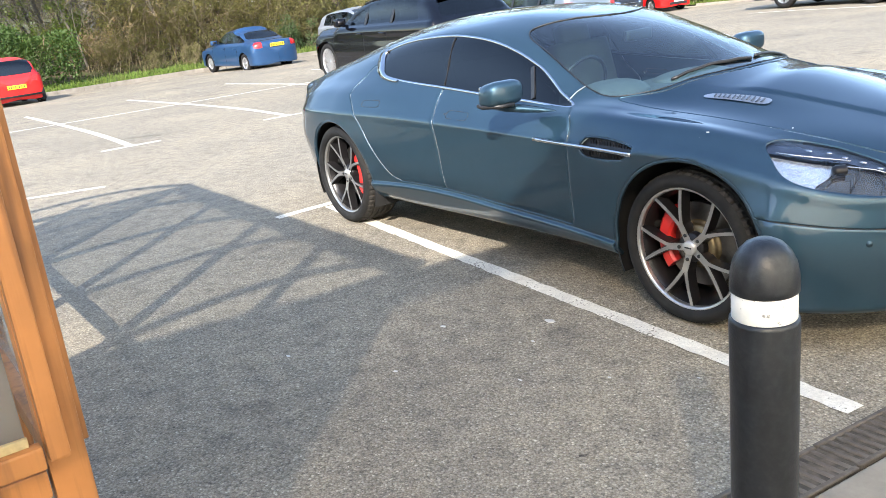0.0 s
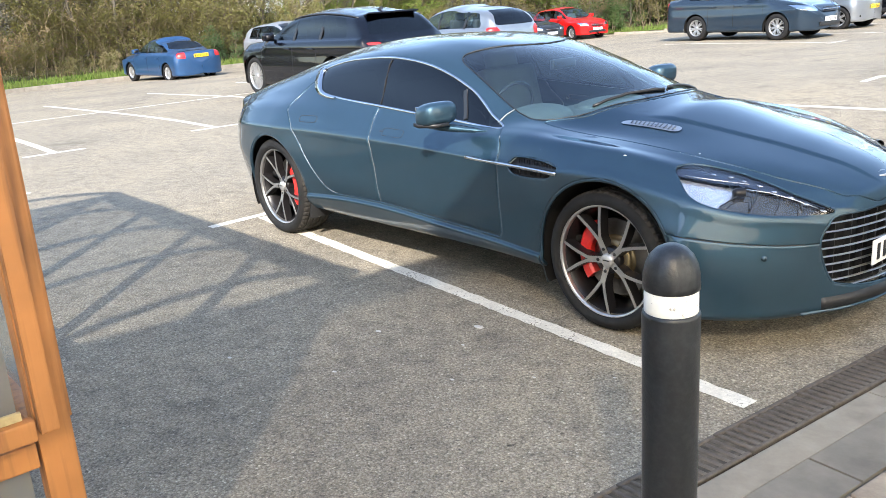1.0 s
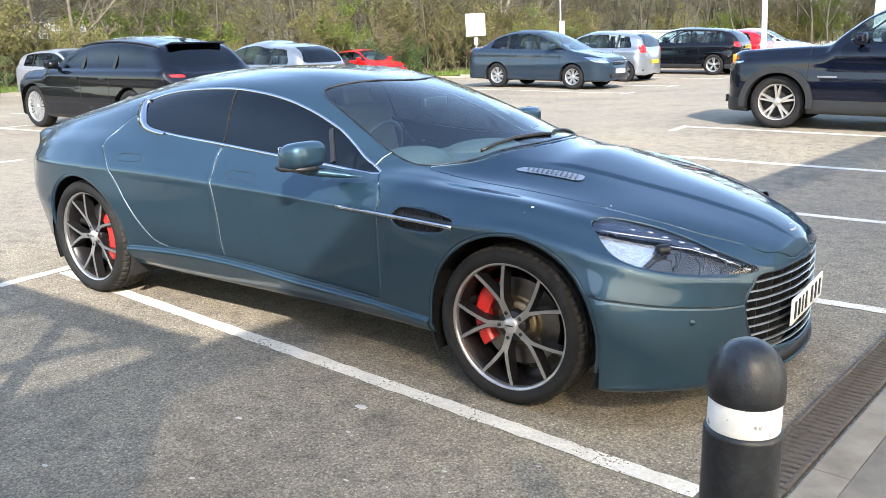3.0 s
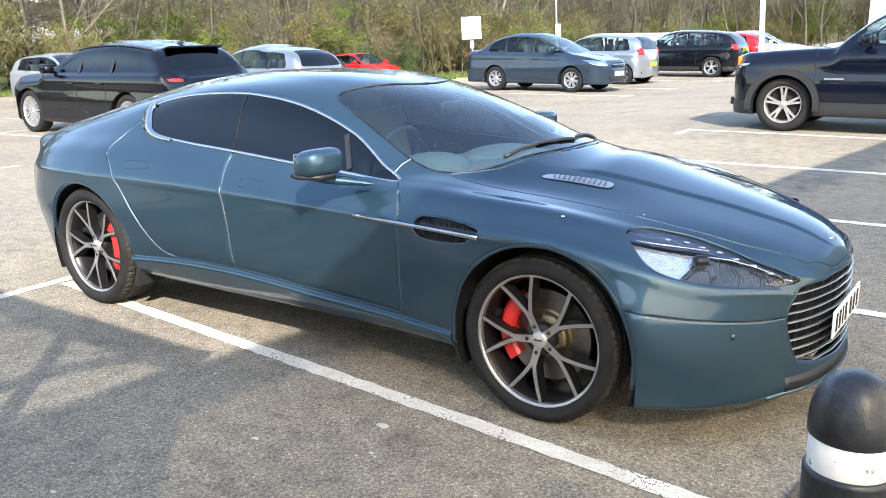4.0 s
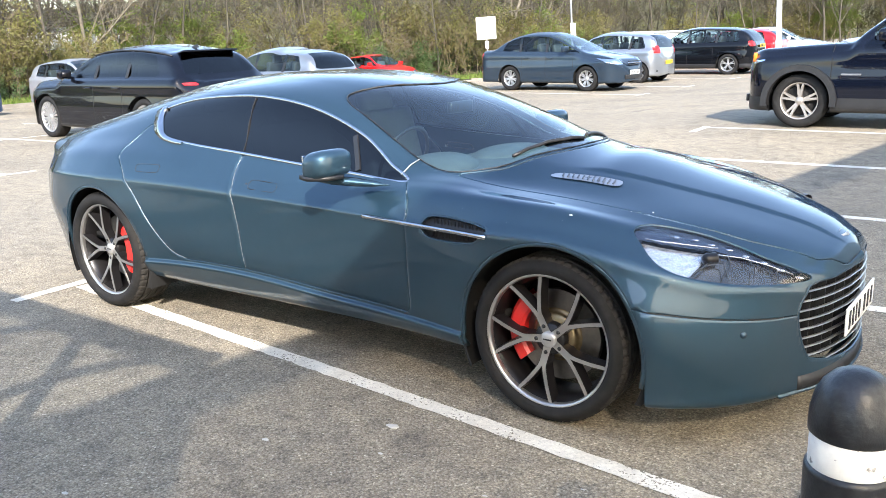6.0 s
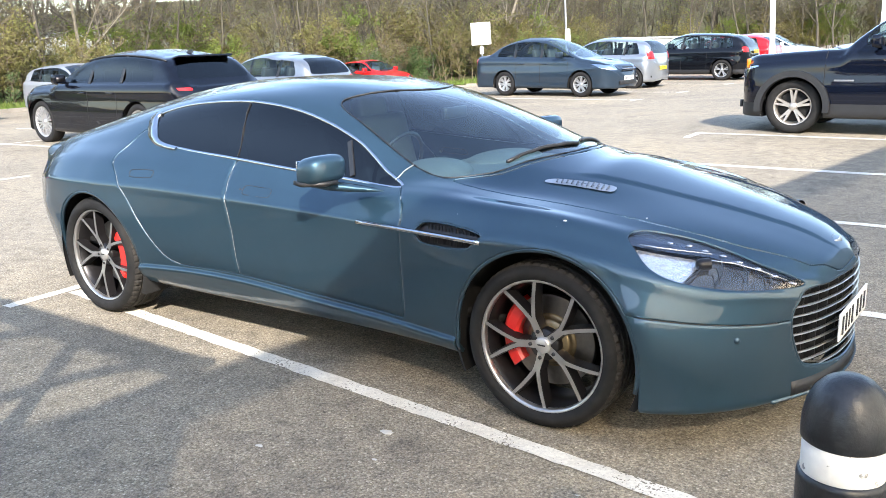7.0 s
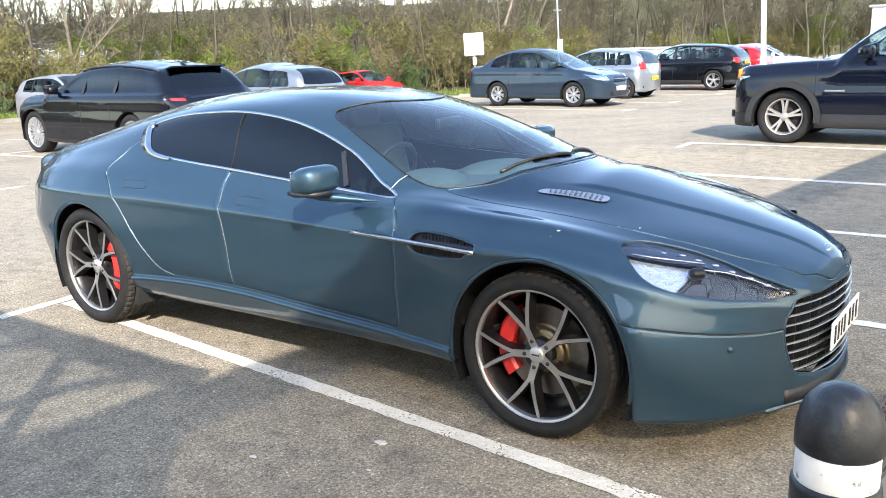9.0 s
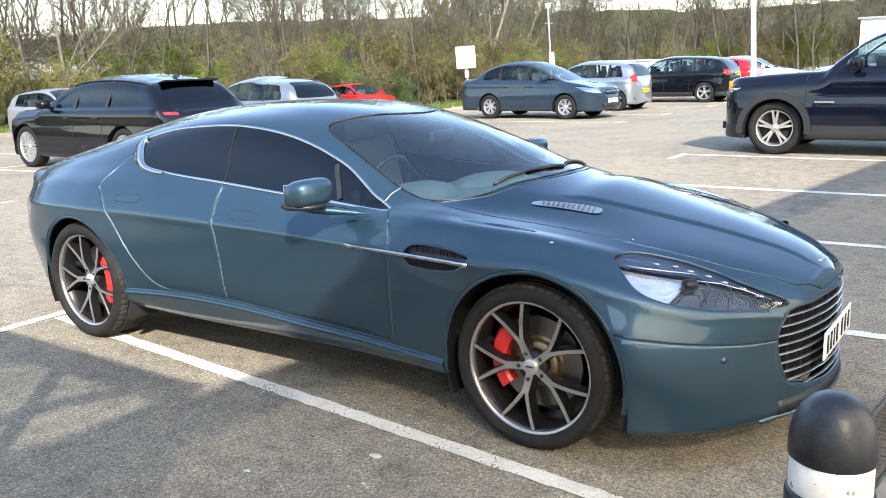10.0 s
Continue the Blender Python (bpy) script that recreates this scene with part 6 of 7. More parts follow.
def shelter():
    s = empty("timber_shelter", pose(.52, -3.50, 0), "orange-brown stained timber shelter with glass panes", "shelter")
    LEN, DEP, EAVE = 3.92, 2.6, 2.2
    SHELTER_GLASS, END_GLASS = grimy("shelter_glass", .72, (.5, .48, .43)), grimy("dirty_end_glass", .42, (.34, .33, .30))

    def stick(name, size, at, mat_=TIMBER, bevel=.006, rot=None):
        bm = boxed(size, Matrix.Translation(at) @ (rot or Matrix()), bevel)
        return part(name, bm, mat_, s, smooth=False)

    ys = (0.0, -DEP)
    for i in range(5):
        for y in ys:
            stick("post", (.060, .076, EAVE), (-i * LEN / 4, y - (.006 if y == 0 else 0), EAVE / 2))
    # rails along both long sides and the two ends
    for y in ys:
        for z, h in ((EAVE - .04, .10), (.675, .06), (.10, .10)):
            for i in range(4):
                stick("rail", (LEN / 4 - .10, .06, h), (-(i + .5) * LEN / 4, y, z))
    for x in (0, -LEN):
        stick("end_post", (.08, .08, EAVE + .2), (x, -1.0, EAVE / 2 + .1))
        for z, h in ((EAVE - .04, .10), (.675, .06), (.10, .10)):
            stick("rail", (.06, .90, h), (x, -.50, z))
            stick("rail", (.06, DEP - 1.0 - .095, h), (x, -1.0 - (DEP - 1.0) / 2, z))
    # sash frame and cover strip on the near post
    stick("cover_strip", (.030, .022, EAVE - .75), (-.045, .040, .715 + (EAVE - .75) / 2), bevel=.004)
    stick("sash_stile", (.034, .040, EAVE - .80), (.050, -.022, .735 + (EAVE - .80) / 2))
    stick("sash_rail", (.034, .90, .050), (.050, -.50, .750))
    stick("glazing_bead", (.012, .84, .020), (.042, -.49, .785), TIMBER_PALE, .003)
    # panes
    for i in range(4):
        for y in ys:
            stick("pane", (LEN / 4 - .10, .006, EAVE - .80), (-(i + .5) * LEN / 4, y, .74 + (EAVE - .80) / 2), SHELTER_GLASS, 0)
    for x in (0, -LEN):
        stick("pane", (.006, .86, EAVE - .80), (x, -.50, .74 + (EAVE - .80) / 2), END_GLASS, 0)
        stick("pane", (.006, .86, .50), (x, -.50, .40), END_GLASS, 0)
    # curved roof: hoops and clear sheets
    arc = [(.10 - DEP * t, EAVE + .02 + .45 * math.sin(math.pi * t)) for t in np.linspace(0, 1, 15)]
    for i in range(5):
        line = [(-i * LEN / 4, y, z) for y, z in arc]
        part("roof_hoop", sweep(line, [(-.03, -.03), (.03, -.03), (.03, .03), (-.03, .03)]), TIMBER, s, smooth=False)
    bm = bmesh.new()
    rows_ = [[bm.verts.new((x, y, z + .035)) for x in (.02, -LEN - .02)] for y, z in arc]
    for a, b in zip(rows_, rows_[1:]):
        bm.faces.new((a[0], a[1], b[1], b[0]))
    part("roof_sheet", bm, glass("roof_polycarbonate", (.92, .92, .92), .2), s, "clear curved roof sheet")
    part("eave_beam", boxed((LEN + .02, .07, .12), Matrix.Translation((-LEN / 2, .02, EAVE + .02)), .006), TIMBER, s, smooth=False)
    return s


shelter()

# ---- the unseen shop behind the camera, with an added fill-light sheet ----
# Unseen wall; kept pale to bounce light towards the car's front.
RENDER = mat("pale_render", (.78, .75, .68), .85, vary=.1, scale=6, bump=.3, second=(.68, .65, .58), second_scale=1.2, second_amount=.5)
FASCIA = mat("fascia_panel", (.74, .73, .70), .5, vary=.08, scale=2)
FRAME_GREY = mat("window_frame", (.30, .31, .32), .4, .3, vary=.1)


def fill_sheet_material():
    """Milky sheet added as fill light: part of the sun comes straight through, part is scattered."""
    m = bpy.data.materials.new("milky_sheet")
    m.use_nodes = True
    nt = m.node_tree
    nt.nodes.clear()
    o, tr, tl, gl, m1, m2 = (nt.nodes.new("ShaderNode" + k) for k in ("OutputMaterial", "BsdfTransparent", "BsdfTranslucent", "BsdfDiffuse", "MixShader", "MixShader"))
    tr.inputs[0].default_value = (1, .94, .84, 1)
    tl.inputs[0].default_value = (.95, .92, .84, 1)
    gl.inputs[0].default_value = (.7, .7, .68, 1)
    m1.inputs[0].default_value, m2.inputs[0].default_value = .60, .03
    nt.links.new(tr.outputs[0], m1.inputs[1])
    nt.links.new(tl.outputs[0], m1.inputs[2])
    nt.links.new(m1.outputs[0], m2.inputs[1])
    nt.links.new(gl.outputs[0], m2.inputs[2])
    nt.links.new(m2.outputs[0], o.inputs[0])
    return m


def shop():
    """Shop front out of view: a tall rendered wall that casts the long shadow, with a wide milky sheet added to let
    fill light through, open behind it.
    """
    b = tagged(new("shop_front"), "unseen pale rendered shop front with a tall milky sheet added as fill light", "building", kind="structure")
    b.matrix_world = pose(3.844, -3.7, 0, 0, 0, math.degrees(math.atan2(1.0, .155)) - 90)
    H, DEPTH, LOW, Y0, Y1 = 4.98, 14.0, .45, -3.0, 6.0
    SHEET = fill_sheet_material()

    def wall(name, y0, y1, z0, z1, x, thick=.22, material=RENDER):
        return part(name, boxed((thick, y1 - y0, z1 - z0), Matrix.Translation((x + thick / 2, (y0 + y1) / 2, (z0 + z1) / 2))), material, b, smooth=False)

    wall("wall", -30, Y0, 0, H - .2, 0)
    wall("wall", Y1, 60, 0, H - .2, 0)
    wall("wall", Y0, Y1, 0, LOW, 0)
    wall("fascia", -30, 60, H - .2, H, -.02, .26, FASCIA)
    # Added fill: filtered sun reaches the bumper, the pavement and the ground ahead.
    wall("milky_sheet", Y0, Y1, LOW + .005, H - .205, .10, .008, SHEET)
    wall("wall", -30, 60, 0, 3.0, DEPTH)
    return b


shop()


# ---- litter on the asphalt ----
def flecks():
    """Small pale scraps and chips lying on the tarmac."""
    rng = random.Random(21)
    scrap = mat("pale_scrap", (.55, .53, .48), .85, vary=.2, scale=40)
    for x, y, rad in ((-.506, -1.253, .026), (-.40, -1.46, .010), (-.86, -1.62, .014), (.10, -1.50, .008), (-.15, -1.75, .009), (-.62, -2.05, .010), (.36, -1.28, .007), (-1.15, -2.3, .012)):
        bm = bmesh.new()
        bmesh.ops.create_icosphere(bm, subdivisions=2, radius=rad)
        for v in bm.verts:
            v.co *= rng.uniform(.65, 1.2)
        bm.transform(Matrix.Translation((x, y, ground_z(x, y) + .001)) @ Matrix.Diagonal((1.25, .75, .1, 1)))
        tagged(part("scrap", bm, scrap), "small pale scrap lying flat on the asphalt", "litter", group="scraps on the asphalt")


flecks()


# ---- verge, hedge, trees and the hill behind ----
GRASS = mat("grass_sheet", (.085, .12, .028), .95, spec=.1, vary=.35, scale=9, bump=.6, bump_scale=60, second=(.13, .115, .05), second_scale=1.3, second_amount=.6)
BLADE = mat("grass_blades", (.08, .13, .022), .8, spec=.15, vary=.3, scale=4, second=(.15, .135, .055), second_scale=2, second_amount=.5)
SOIL = mat("woodland_floor", (.085, .068, .04), .95, spec=.1, vary=.4, scale=3, bump=.6, second=(.07, .10, .03), second_scale=.6, second_amount=.7)
BARK = mat("grey_bark", (.072, .06, .047), .9, vary=.3, scale=9, bump=.6, bump_scale=40, second=(.095, .095, .055), second_scale=2.5, second_amount=.6, random_tint=.25)
BARK_PALE = mat("pale_bark", (.15, .13, .10), .9, vary=.3, scale=7, bump=.5, bump_scale=40, second=(.16, .14, .10), second_scale=3, second_amount=.6, random_tint=.2)
TWIG = mat("brown_twigs", (.115, .088, .056), .9, vary=.25, scale=3, random_tint=.3)
TWIG_PALE = mat("straw_twigs", (.18, .14, .085), .9, vary=.25, scale=3, random_tint=.25)


def leaf_material(name, color, alt):
    m = mat(name, color, .6, vary=.25, scale=1.5, second=alt, second_scale=.8, second_amount=.8, random_tint=.25)
    b = m.node_tree.nodes["Principled BSDF"]
    nt = m.node_tree
    tr = nt.nodes.new("ShaderNodeBsdfTranslucent")
    mx = nt.nodes.new("ShaderNodeMixShader")
    mx.inputs[0].default_value = .35
    nt.links.new(b.inputs["Base Color"].links[0].from_socket, tr.inputs[0])
    nt.links.new(b.outputs[0], mx.inputs[1])
    nt.links.new(tr.outputs[0], mx.inputs[2])
    nt.links.new(mx.outputs[0], nt.nodes["Material Output"].inputs[0])
    return m


LEAF_FRESH = leaf_material("fresh_leaves", (.12, .175, .025), (.16, .18, .04))
LEAF_OLIVE = leaf_material("olive_buds", (.16, .14, .045), (.145, .155, .038))
LEAF_YELLOW = leaf_material("yellow_buds", (.21, .19, .045), (.17, .18, .038))
LEAF_DARK = leaf_material("evergreen_leaves", (.045, .085, .022), (.075, .12, .03))
LEAF_HEDGE = leaf_material("hedge_leaves", (.055, .11, .018), (.09, .15, .03))
LEAF_RUST = leaf_material("russet_buds", (.18, .125, .056), (.15, .125, .046))

KERB_LINE = [(-29.6, -40), (-29.2, -8), (-29.3, 3), (-29.8, 9), (-30.0, 14), (-30.0, 20), (-29.7, 25), (-28.6, 28), (-22.5, 30.3), (-19.8, 32), (-19.6, 36), (-22, 44), (-27, 62), (-34, 130)]
kerb_x = spline([(y, x) for x, y in KERB_LINE])


def kerb_and_verge():
    ys = np.concatenate([np.linspace(-40, -10, 8), np.arange(-9, 40, .9), np.linspace(41, 130, 25)])
    pts = [(float(kerb_x(y)), float(y)) for y in ys]
    kb = tagged(new("kerb"), "weathered concrete kerb along the grass verge", "kerb", kind="structure")
    for (x0, y0), (x1, y1) in zip(pts, pts[1:]):
        ln = math.hypot(x1 - x0, y1 - y0)
        if ln < 1.2:
            z = float(ground_z(x0, y0))
            m = Matrix.Translation(((x0 + x1) / 2, (y0 + y1) / 2, z + .04)) @ Matrix.Rotation(math.atan2(y1 - y0, x1 - x0), 4, "Z")
            part("kerb_stone", boxed((ln - .012, .14, .20), m, .02), KERB, kb, smooth=False)
        else:
            z = float(ground_z(x0, y0))
            m = Matrix.Translation(((x0 + x1) / 2, (y0 + y1) / 2, z + .04)) @ Matrix.Rotation(math.atan2(y1 - y0, x1 - x0), 4, "Z")
            part("kerb_run", boxed((ln + .01, .14, .20), m, .02), KERB, kb, smooth=False)
    cols = [-.07, -.6, -1.4, -2.4, -3.6, -5.0, -8, -13, -22, -40, -70, -130]
    rise = [.12, .15, .2, .26, .32, .4, .55, .8, 1.0, 1.3, 2.5, 4.0]
    verts, faces = [], []
    for j, (x, y) in enumerate(pts):
        for c, h in zip(cols, rise):
            n = noise.noise((x + c, y, 0)) * min(.25, .02 - c * .02)
            verts.append((x + c, y, float(ground_z(x, y)) + h + n - .02))
    k = len(cols)
    for j in range(len(pts) - 1):
        for i in range(k - 1):
            faces.append((j * k + i, (j + 1) * k + i, (j + 1) * k + i + 1, j * k + i + 1))
    near = [f for f in faces if f[0] % k < 3]
    far = [f for f in faces if f[0] % k >= 3]
    tagged(pydata("verge", verts, near, GRASS), "rough green grass verge behind the kerb", "grass", kind="structure")
    tagged(pydata("woodland_floor", verts, far, SOIL), "leaf-littered woodland floor", "ground", kind="structure")
    rng = random.Random(5)
    v, f = [], []
    for _ in range(9000):
        y = rng.uniform(-4, 34)
        d = abs(rng.gauss(0, 1.2)) + .1
        if d > 3.2:
            continue
        x = float(kerb_x(y)) - d
        z = float(ground_z(float(kerb_x(y)), y)) + .12 + d * .05
        h, a, w = rng.uniform(.05, .20), rng.uniform(0, 6.28), rng.uniform(.012, .03)
        dx, dy = math.cos(a) * w, math.sin(a) * w
        lx, ly = rng.uniform(-.08, .08), rng.uniform(-.08, .08)
        n = len(v)
        v += [(x - dx, y - dy, z - .03), (x + dx, y + dy, z - .03), (x + lx, y + ly, z + h)]
        f.append((n, n + 1, n + 2))
    tagged(pydata("grass", v, f, BLADE, smooth=False), "tufts of fresh spring grass on the verge", "grass", kind="stuff")


kerb_and_verge()


def grow(rng, base, way, height, r0, counts, lengths, spread, droop=.04, first=.12):
    """Limbs of a tree or bush by level: each a list of (points, radii); the last level are single twigs."""
    levels = [[] for _ in counts]

    def limb(p, d, length, r, level, steps):
        pts, rad = [p], [r]
        for i in range(steps):
            d = (d + Vector((rng.gauss(0, .11), rng.gauss(0, .11), rng.gauss(.03, .06) - droop * level * .2))).normalized()
            p = p + d * (length / steps)
            pts.append(p)
            rad.append(r * (1 - .8 * (i + 1) / steps))
        levels[level].append((pts, rad))
        if level + 1 >= len(counts):
            return
        n = max(1, int(counts[level + 1] * rng.uniform(.75, 1.25)))
        for k in range(n):
            t = rng.uniform(first if level == 0 else .15, 1.0)
            f = t * steps
            i = min(int(f), steps - 1)
            q = pts[i].lerp(pts[i + 1], f - i)
            a = (pts[i + 1] - pts[i]).normalized()
            e = Vector((rng.gauss(0, 1), rng.gauss(0, 1), rng.gauss(.35, .6))).normalized()
            e = (a * (1 - spread) + e * spread).normalized()
            limb(q, e, lengths[level + 1] * rng.uniform(.55, 1.25) * (1.15 - .55 * t if level == 0 else 1), max(rad[i] * rng.uniform(.35, .6), .004), level + 1, (4, 3, 2, 1, 1)[level + 1])

    limb(base, way, height, r0, 0, 7)
    return levels


def limb_mesh(levels, thick):
    """Tubes for limbs, slender blades for the last twigs."""
    v, f = [], []
    for level, limbs in enumerate(levels):
        sides = (6, 4, 3)[min(level, 2)]
        for pts, rad in limbs:
            d = (pts[-1] - pts[0]).normalized()
            a = d.orthogonal().normalized()
            b = d.cross(a)
            n = len(v)
            if level >= thick:
                w = max(rad[0], .009)
                for i, p in enumerate(pts[:-1]):
                    v += [p - a * w * (1 - .5 * i / len(pts)), p + a * w * (1 - .5 * i / len(pts))]
                v.append(pts[-1])
                for i in range(len(pts) - 2):
                    f.append((n + 2 * i, n + 2 * i + 1, n + 2 * i + 3, n + 2 * i + 2))
                e = n + 2 * (len(pts) - 2)
                f.append((e, e + 1, e + 2))
                continue
            for p, r in zip(pts, rad):
                r = max(r, .007)
                for i in range(sides):
                    t = 2 * math.pi * i / sides
                    v.append(p + a * (r * math.cos(t)) + b * (r * math.sin(t)))
            for j in range(len(pts) - 1):
                for i in range(sides):
                    f.append((n + j * sides + i, n + j * sides + (i + 1) % sides, n + (j + 1) * sides + (i + 1) % sides, n + (j + 1) * sides + i))
    return v, f


def leaf_mesh(rng, levels, count, size, scatter):
    """Small pointed leaves along the finer limbs, thicker in some clumps than in others."""
    v, f = [], []
    fine = [(l[0], rng.random() ** 2.2) for lv in levels[-2:] for l in lv]
    picks = rng.choices([l for l, _ in fine], [w + .04 for _, w in fine], k=count)
    for pts in picks:
        i = rng.randrange(len(pts) - 1)
        c = pts[i].lerp(pts[i + 1], rng.random()) + Vector((rng.gauss(0, scatter), rng.gauss(0, scatter), rng.gauss(0, scatter)))
        a = Vector((rng.gauss(0, 1), rng.gauss(0, 1), rng.gauss(0, 1))).normalized()
        b = a.orthogonal().normalized()
        s = size * rng.uniform(.5, 1.5)
        n = len(v)
        v += [c - b * s * .55, c + b * s * .55, c + a * s * 1.7]
        f.append((n, n + 1, n + 2))
    return v, f


def tree(seed, height, bark, leaf, leaves, label, r0=.09, spread=.6, limbs=15):
    rng = random.Random(seed)
    t = empty("tree", Matrix(), label, "tree", "trees behind the verge")
    way = Vector((rng.gauss(0, .06), rng.gauss(0, .06), 1)).normalized()
    levels = grow(rng, Vector((0, 0, -.2)), way, height, r0, (1, limbs, 7, 5, 3), (height, height * .36, height * .15, height * .07, .38), spread)
    pydata("trunk", *limb_mesh(levels, 3), bark, t)
    pydata("crown", *leaf_mesh(rng, levels, leaves, .045, .07), leaf, t, smooth=False)
    return t


def bush(seed, height, leaf, leaves, label, stems=12, size=.05, scatter=.08, twig=None):
    rng = random.Random(seed)
    b = empty("bush", Matrix(), label, "bush", "bushes along the verge")
    all_levels = [[], [], [], []]
    for _ in range(stems):
        off = Vector((rng.gauss(0, height * .25), rng.gauss(0, height * .25), -.1))
        way = Vector((rng.gauss(0, .28), rng.gauss(0, .28), 1)).normalized()
        h = height * rng.uniform(.5, 1.0)
        for lv, got in zip(all_levels, grow(rng, off, way, h, .018, (1, 7, 4, 3), (h, h * .38, h * .18, .22), .55, .06, .05)):
            lv += got
    pydata("stem_tangle", *limb_mesh(all_levels, 1), twig or TWIG, b)
    pydata("foliage", *leaf_mesh(rng, all_levels, leaves, size, scatter), leaf, b, smooth=False)
    return b


def woodland():
    rng = random.Random(21)
    trees = [tree(1, 11.5, BARK, LEAF_OLIVE, 500, "tall bare grey tree with first olive buds"),
             tree(2, 9.5, BARK, LEAF_FRESH, 1300, "slender tree with sparse fresh green leaves", .07, .5),
             tree(3, 12.5, BARK_PALE, LEAF_OLIVE, 300, "pale-barked tall tree, nearly leafless", .10, .5),
             tree(4, 8.0, BARK, LEAF_OLIVE, 1300, "small twiggy tree in bud", .06, .65),
             tree(5, 9.5, BARK, LEAF_RUST, 900, "bare tree with russet buds", .075, .6),
             tree(6, 12.0, BARK, LEAF_FRESH, 500, "ivy-stemmed tall tree with a thin crown", .085, .55)]
    bushes = [bush(11, 3.4, LEAF_OLIVE, 4200, "tangled brown bush with olive buds", 13),
              bush(12, 3.0, LEAF_FRESH, 5200, "bush covered in fresh green leaves", 11),
              bush(13, 2.6, LEAF_DARK, 5600, "dark evergreen bush among bare stems", 9, .055, .12),
              bush(14, 3.6, LEAF_RUST, 2200, "bare brown tangle of stems with russet buds", 15, twig=TWIG_PALE),
              bush(15, 1.7, LEAF_OLIVE, 3600, "low brown bramble tangle on the verge", 15, .04, twig=TWIG_PALE),
              bush(16, 4.2, LEAF_YELLOW, 5200, "tall willow-like bush in yellow-green bud", 14, .045)]
    used_t, used_b = set(), set()

    def put(source, i, used, m):
        if i in used:
            return copy_thing(source[i], m)
        used.add(i)
        source[i].matrix_world = m
        return source[i]

    def floor_at(x, y):
        d = max(0.0, float(kerb_x(y)) - x)
        return float(ground_z(float(kerb_x(y)), y)) + .12 + float(np.interp(d, [0, 5, 13, 40], [0, .28, .62, 1.1]))

    def tree_at(x, yy, kinds, lo, hi):
        put(trees, rng.choice(kinds), used_t, pose(x, yy, floor_at(x, yy), rng.uniform(-4, 4), rng.uniform(-4, 4), rng.uniform(0, 360)) @ Matrix.Scale(rng.uniform(lo, hi), 4))

    y = -7.0
    while y < 80:
        for k in range(4):
            d = rng.uniform(3.5, 9) if k else rng.uniform(9, 24)
            yy = y + rng.uniform(-.9, .9)
            if yy < 4.6 and d < 5:
                continue
            tree_at(float(kerb_x(yy)) - d, yy, [0, 0, 1, 2, 3, 3, 4, 5], .75, 1.2)
        y += 1.9 if y < 34 else 2.6
    for i in range(90):
        yy = rng.uniform(2, 66)
        tree_at(float(kerb_x(yy)) - rng.uniform(10, 34), yy, [0, 2, 2, 3, 4, 5], .9, 1.35)
    y = -7.0
    while y < 66:
        for row in range(3):
            d = 2.3 + row * 2.0 + rng.uniform(-.4, .5)
            yy = y + rng.uniform(-.5, .5)
            x = float(kerb_x(yy)) - d
            if yy < 4.6 and d < 4.6:
                continue
            weights = [4, 2, 2, 3, 5, 0] if row == 0 else [4, 4, 2, 3, 0, 4]
            i = rng.choices(range(6), weights)[0]
            s = rng.uniform(.7, 1.15) * (1 if row else .75)
            put(bushes, i, used_b, pose(x, yy, floor_at(x, yy) - .05, 0, 0, rng.uniform(0, 360)) @ Matrix.Scale(s, 4))
        y += 1.25 if y < 34 else 2.2
    # the belt turning behind the far rows
    for i in range(80):
        t = rng.random() * .42
        x, y = -30 + 70 * t + rng.gauss(0, 2), 66 + 26 * t + rng.uniform(0, 14)
        put(trees, rng.choice([0, 0, 1, 2, 3, 4, 5]), used_t, pose(x, y, .2, rng.uniform(-3, 3), rng.uniform(-3, 3), rng.uniform(0, 360)) @ Matrix.Scale(rng.uniform(.8, 1.25), 4))
    for i in range(34):
        t = rng.random() * .42
        x, y = -30 + 70 * t + rng.gauss(0, 2), 68 + 26 * t + rng.uniform(0, 10)
        put(bushes, rng.choice([0, 0, 1, 1, 3, 5]), used_b, pose(x, y, .1, 0, 0, rng.uniform(0, 360)) @ Matrix.Scale(rng.uniform(.8, 1.3), 4))
    # clipped green hedge behind the small red car
    hedge = empty("hedge", pose(-31.0, .9, -.45), "dense bright green leafy hedge by the red hatchback", "hedge")
    v, f = [], []
    hr = random.Random(2)
    for _ in range(16000):
        px, py, pz = hr.gauss(0, .55), hr.uniform(-5.0, 3.2), hr.random() ** .7 * 2.4
        k = 1.15 + .25 * math.sin(py * 1.3) + .15 * math.sin(py * 3.1)
        if abs(px) > k or pz > 1.9 + .35 * math.sin(py * .9 + 1) + .2 * math.sin(py * 2.7):
            continue
        c = Vector((px, py, pz))
        a = Vector((hr.gauss(0, 1), hr.gauss(0, 1), hr.gauss(0, 1))).normalized()
        b = a.orthogonal().normalized()
        s = hr.uniform(.03, .07)
        n = len(v)
        v += [c - a * s, c + b * s * .6, c + a * s, c - b * s * .6]
        f.append((n, n + 1, n + 2, n + 3))
    pydata("foliage", v, f, LEAF_HEDGE, hedge, smooth=False)
    hs = [[], [], [], []]
    for _ in range(14):
        off = Vector((hr.gauss(0, .3), hr.uniform(-4.8, 3), -.1))
        for lv, got in zip(hs, grow(hr, off, Vector((hr.gauss(0, .2), hr.gauss(0, .2), 1)).normalized(), 1.8, .02, (1, 6, 4, 3), (1.8, .7, .3, .2), .5)):
            lv += got
    pydata("stem_tangle", *limb_mesh(hs, 1), TWIG, hedge)


woodland()


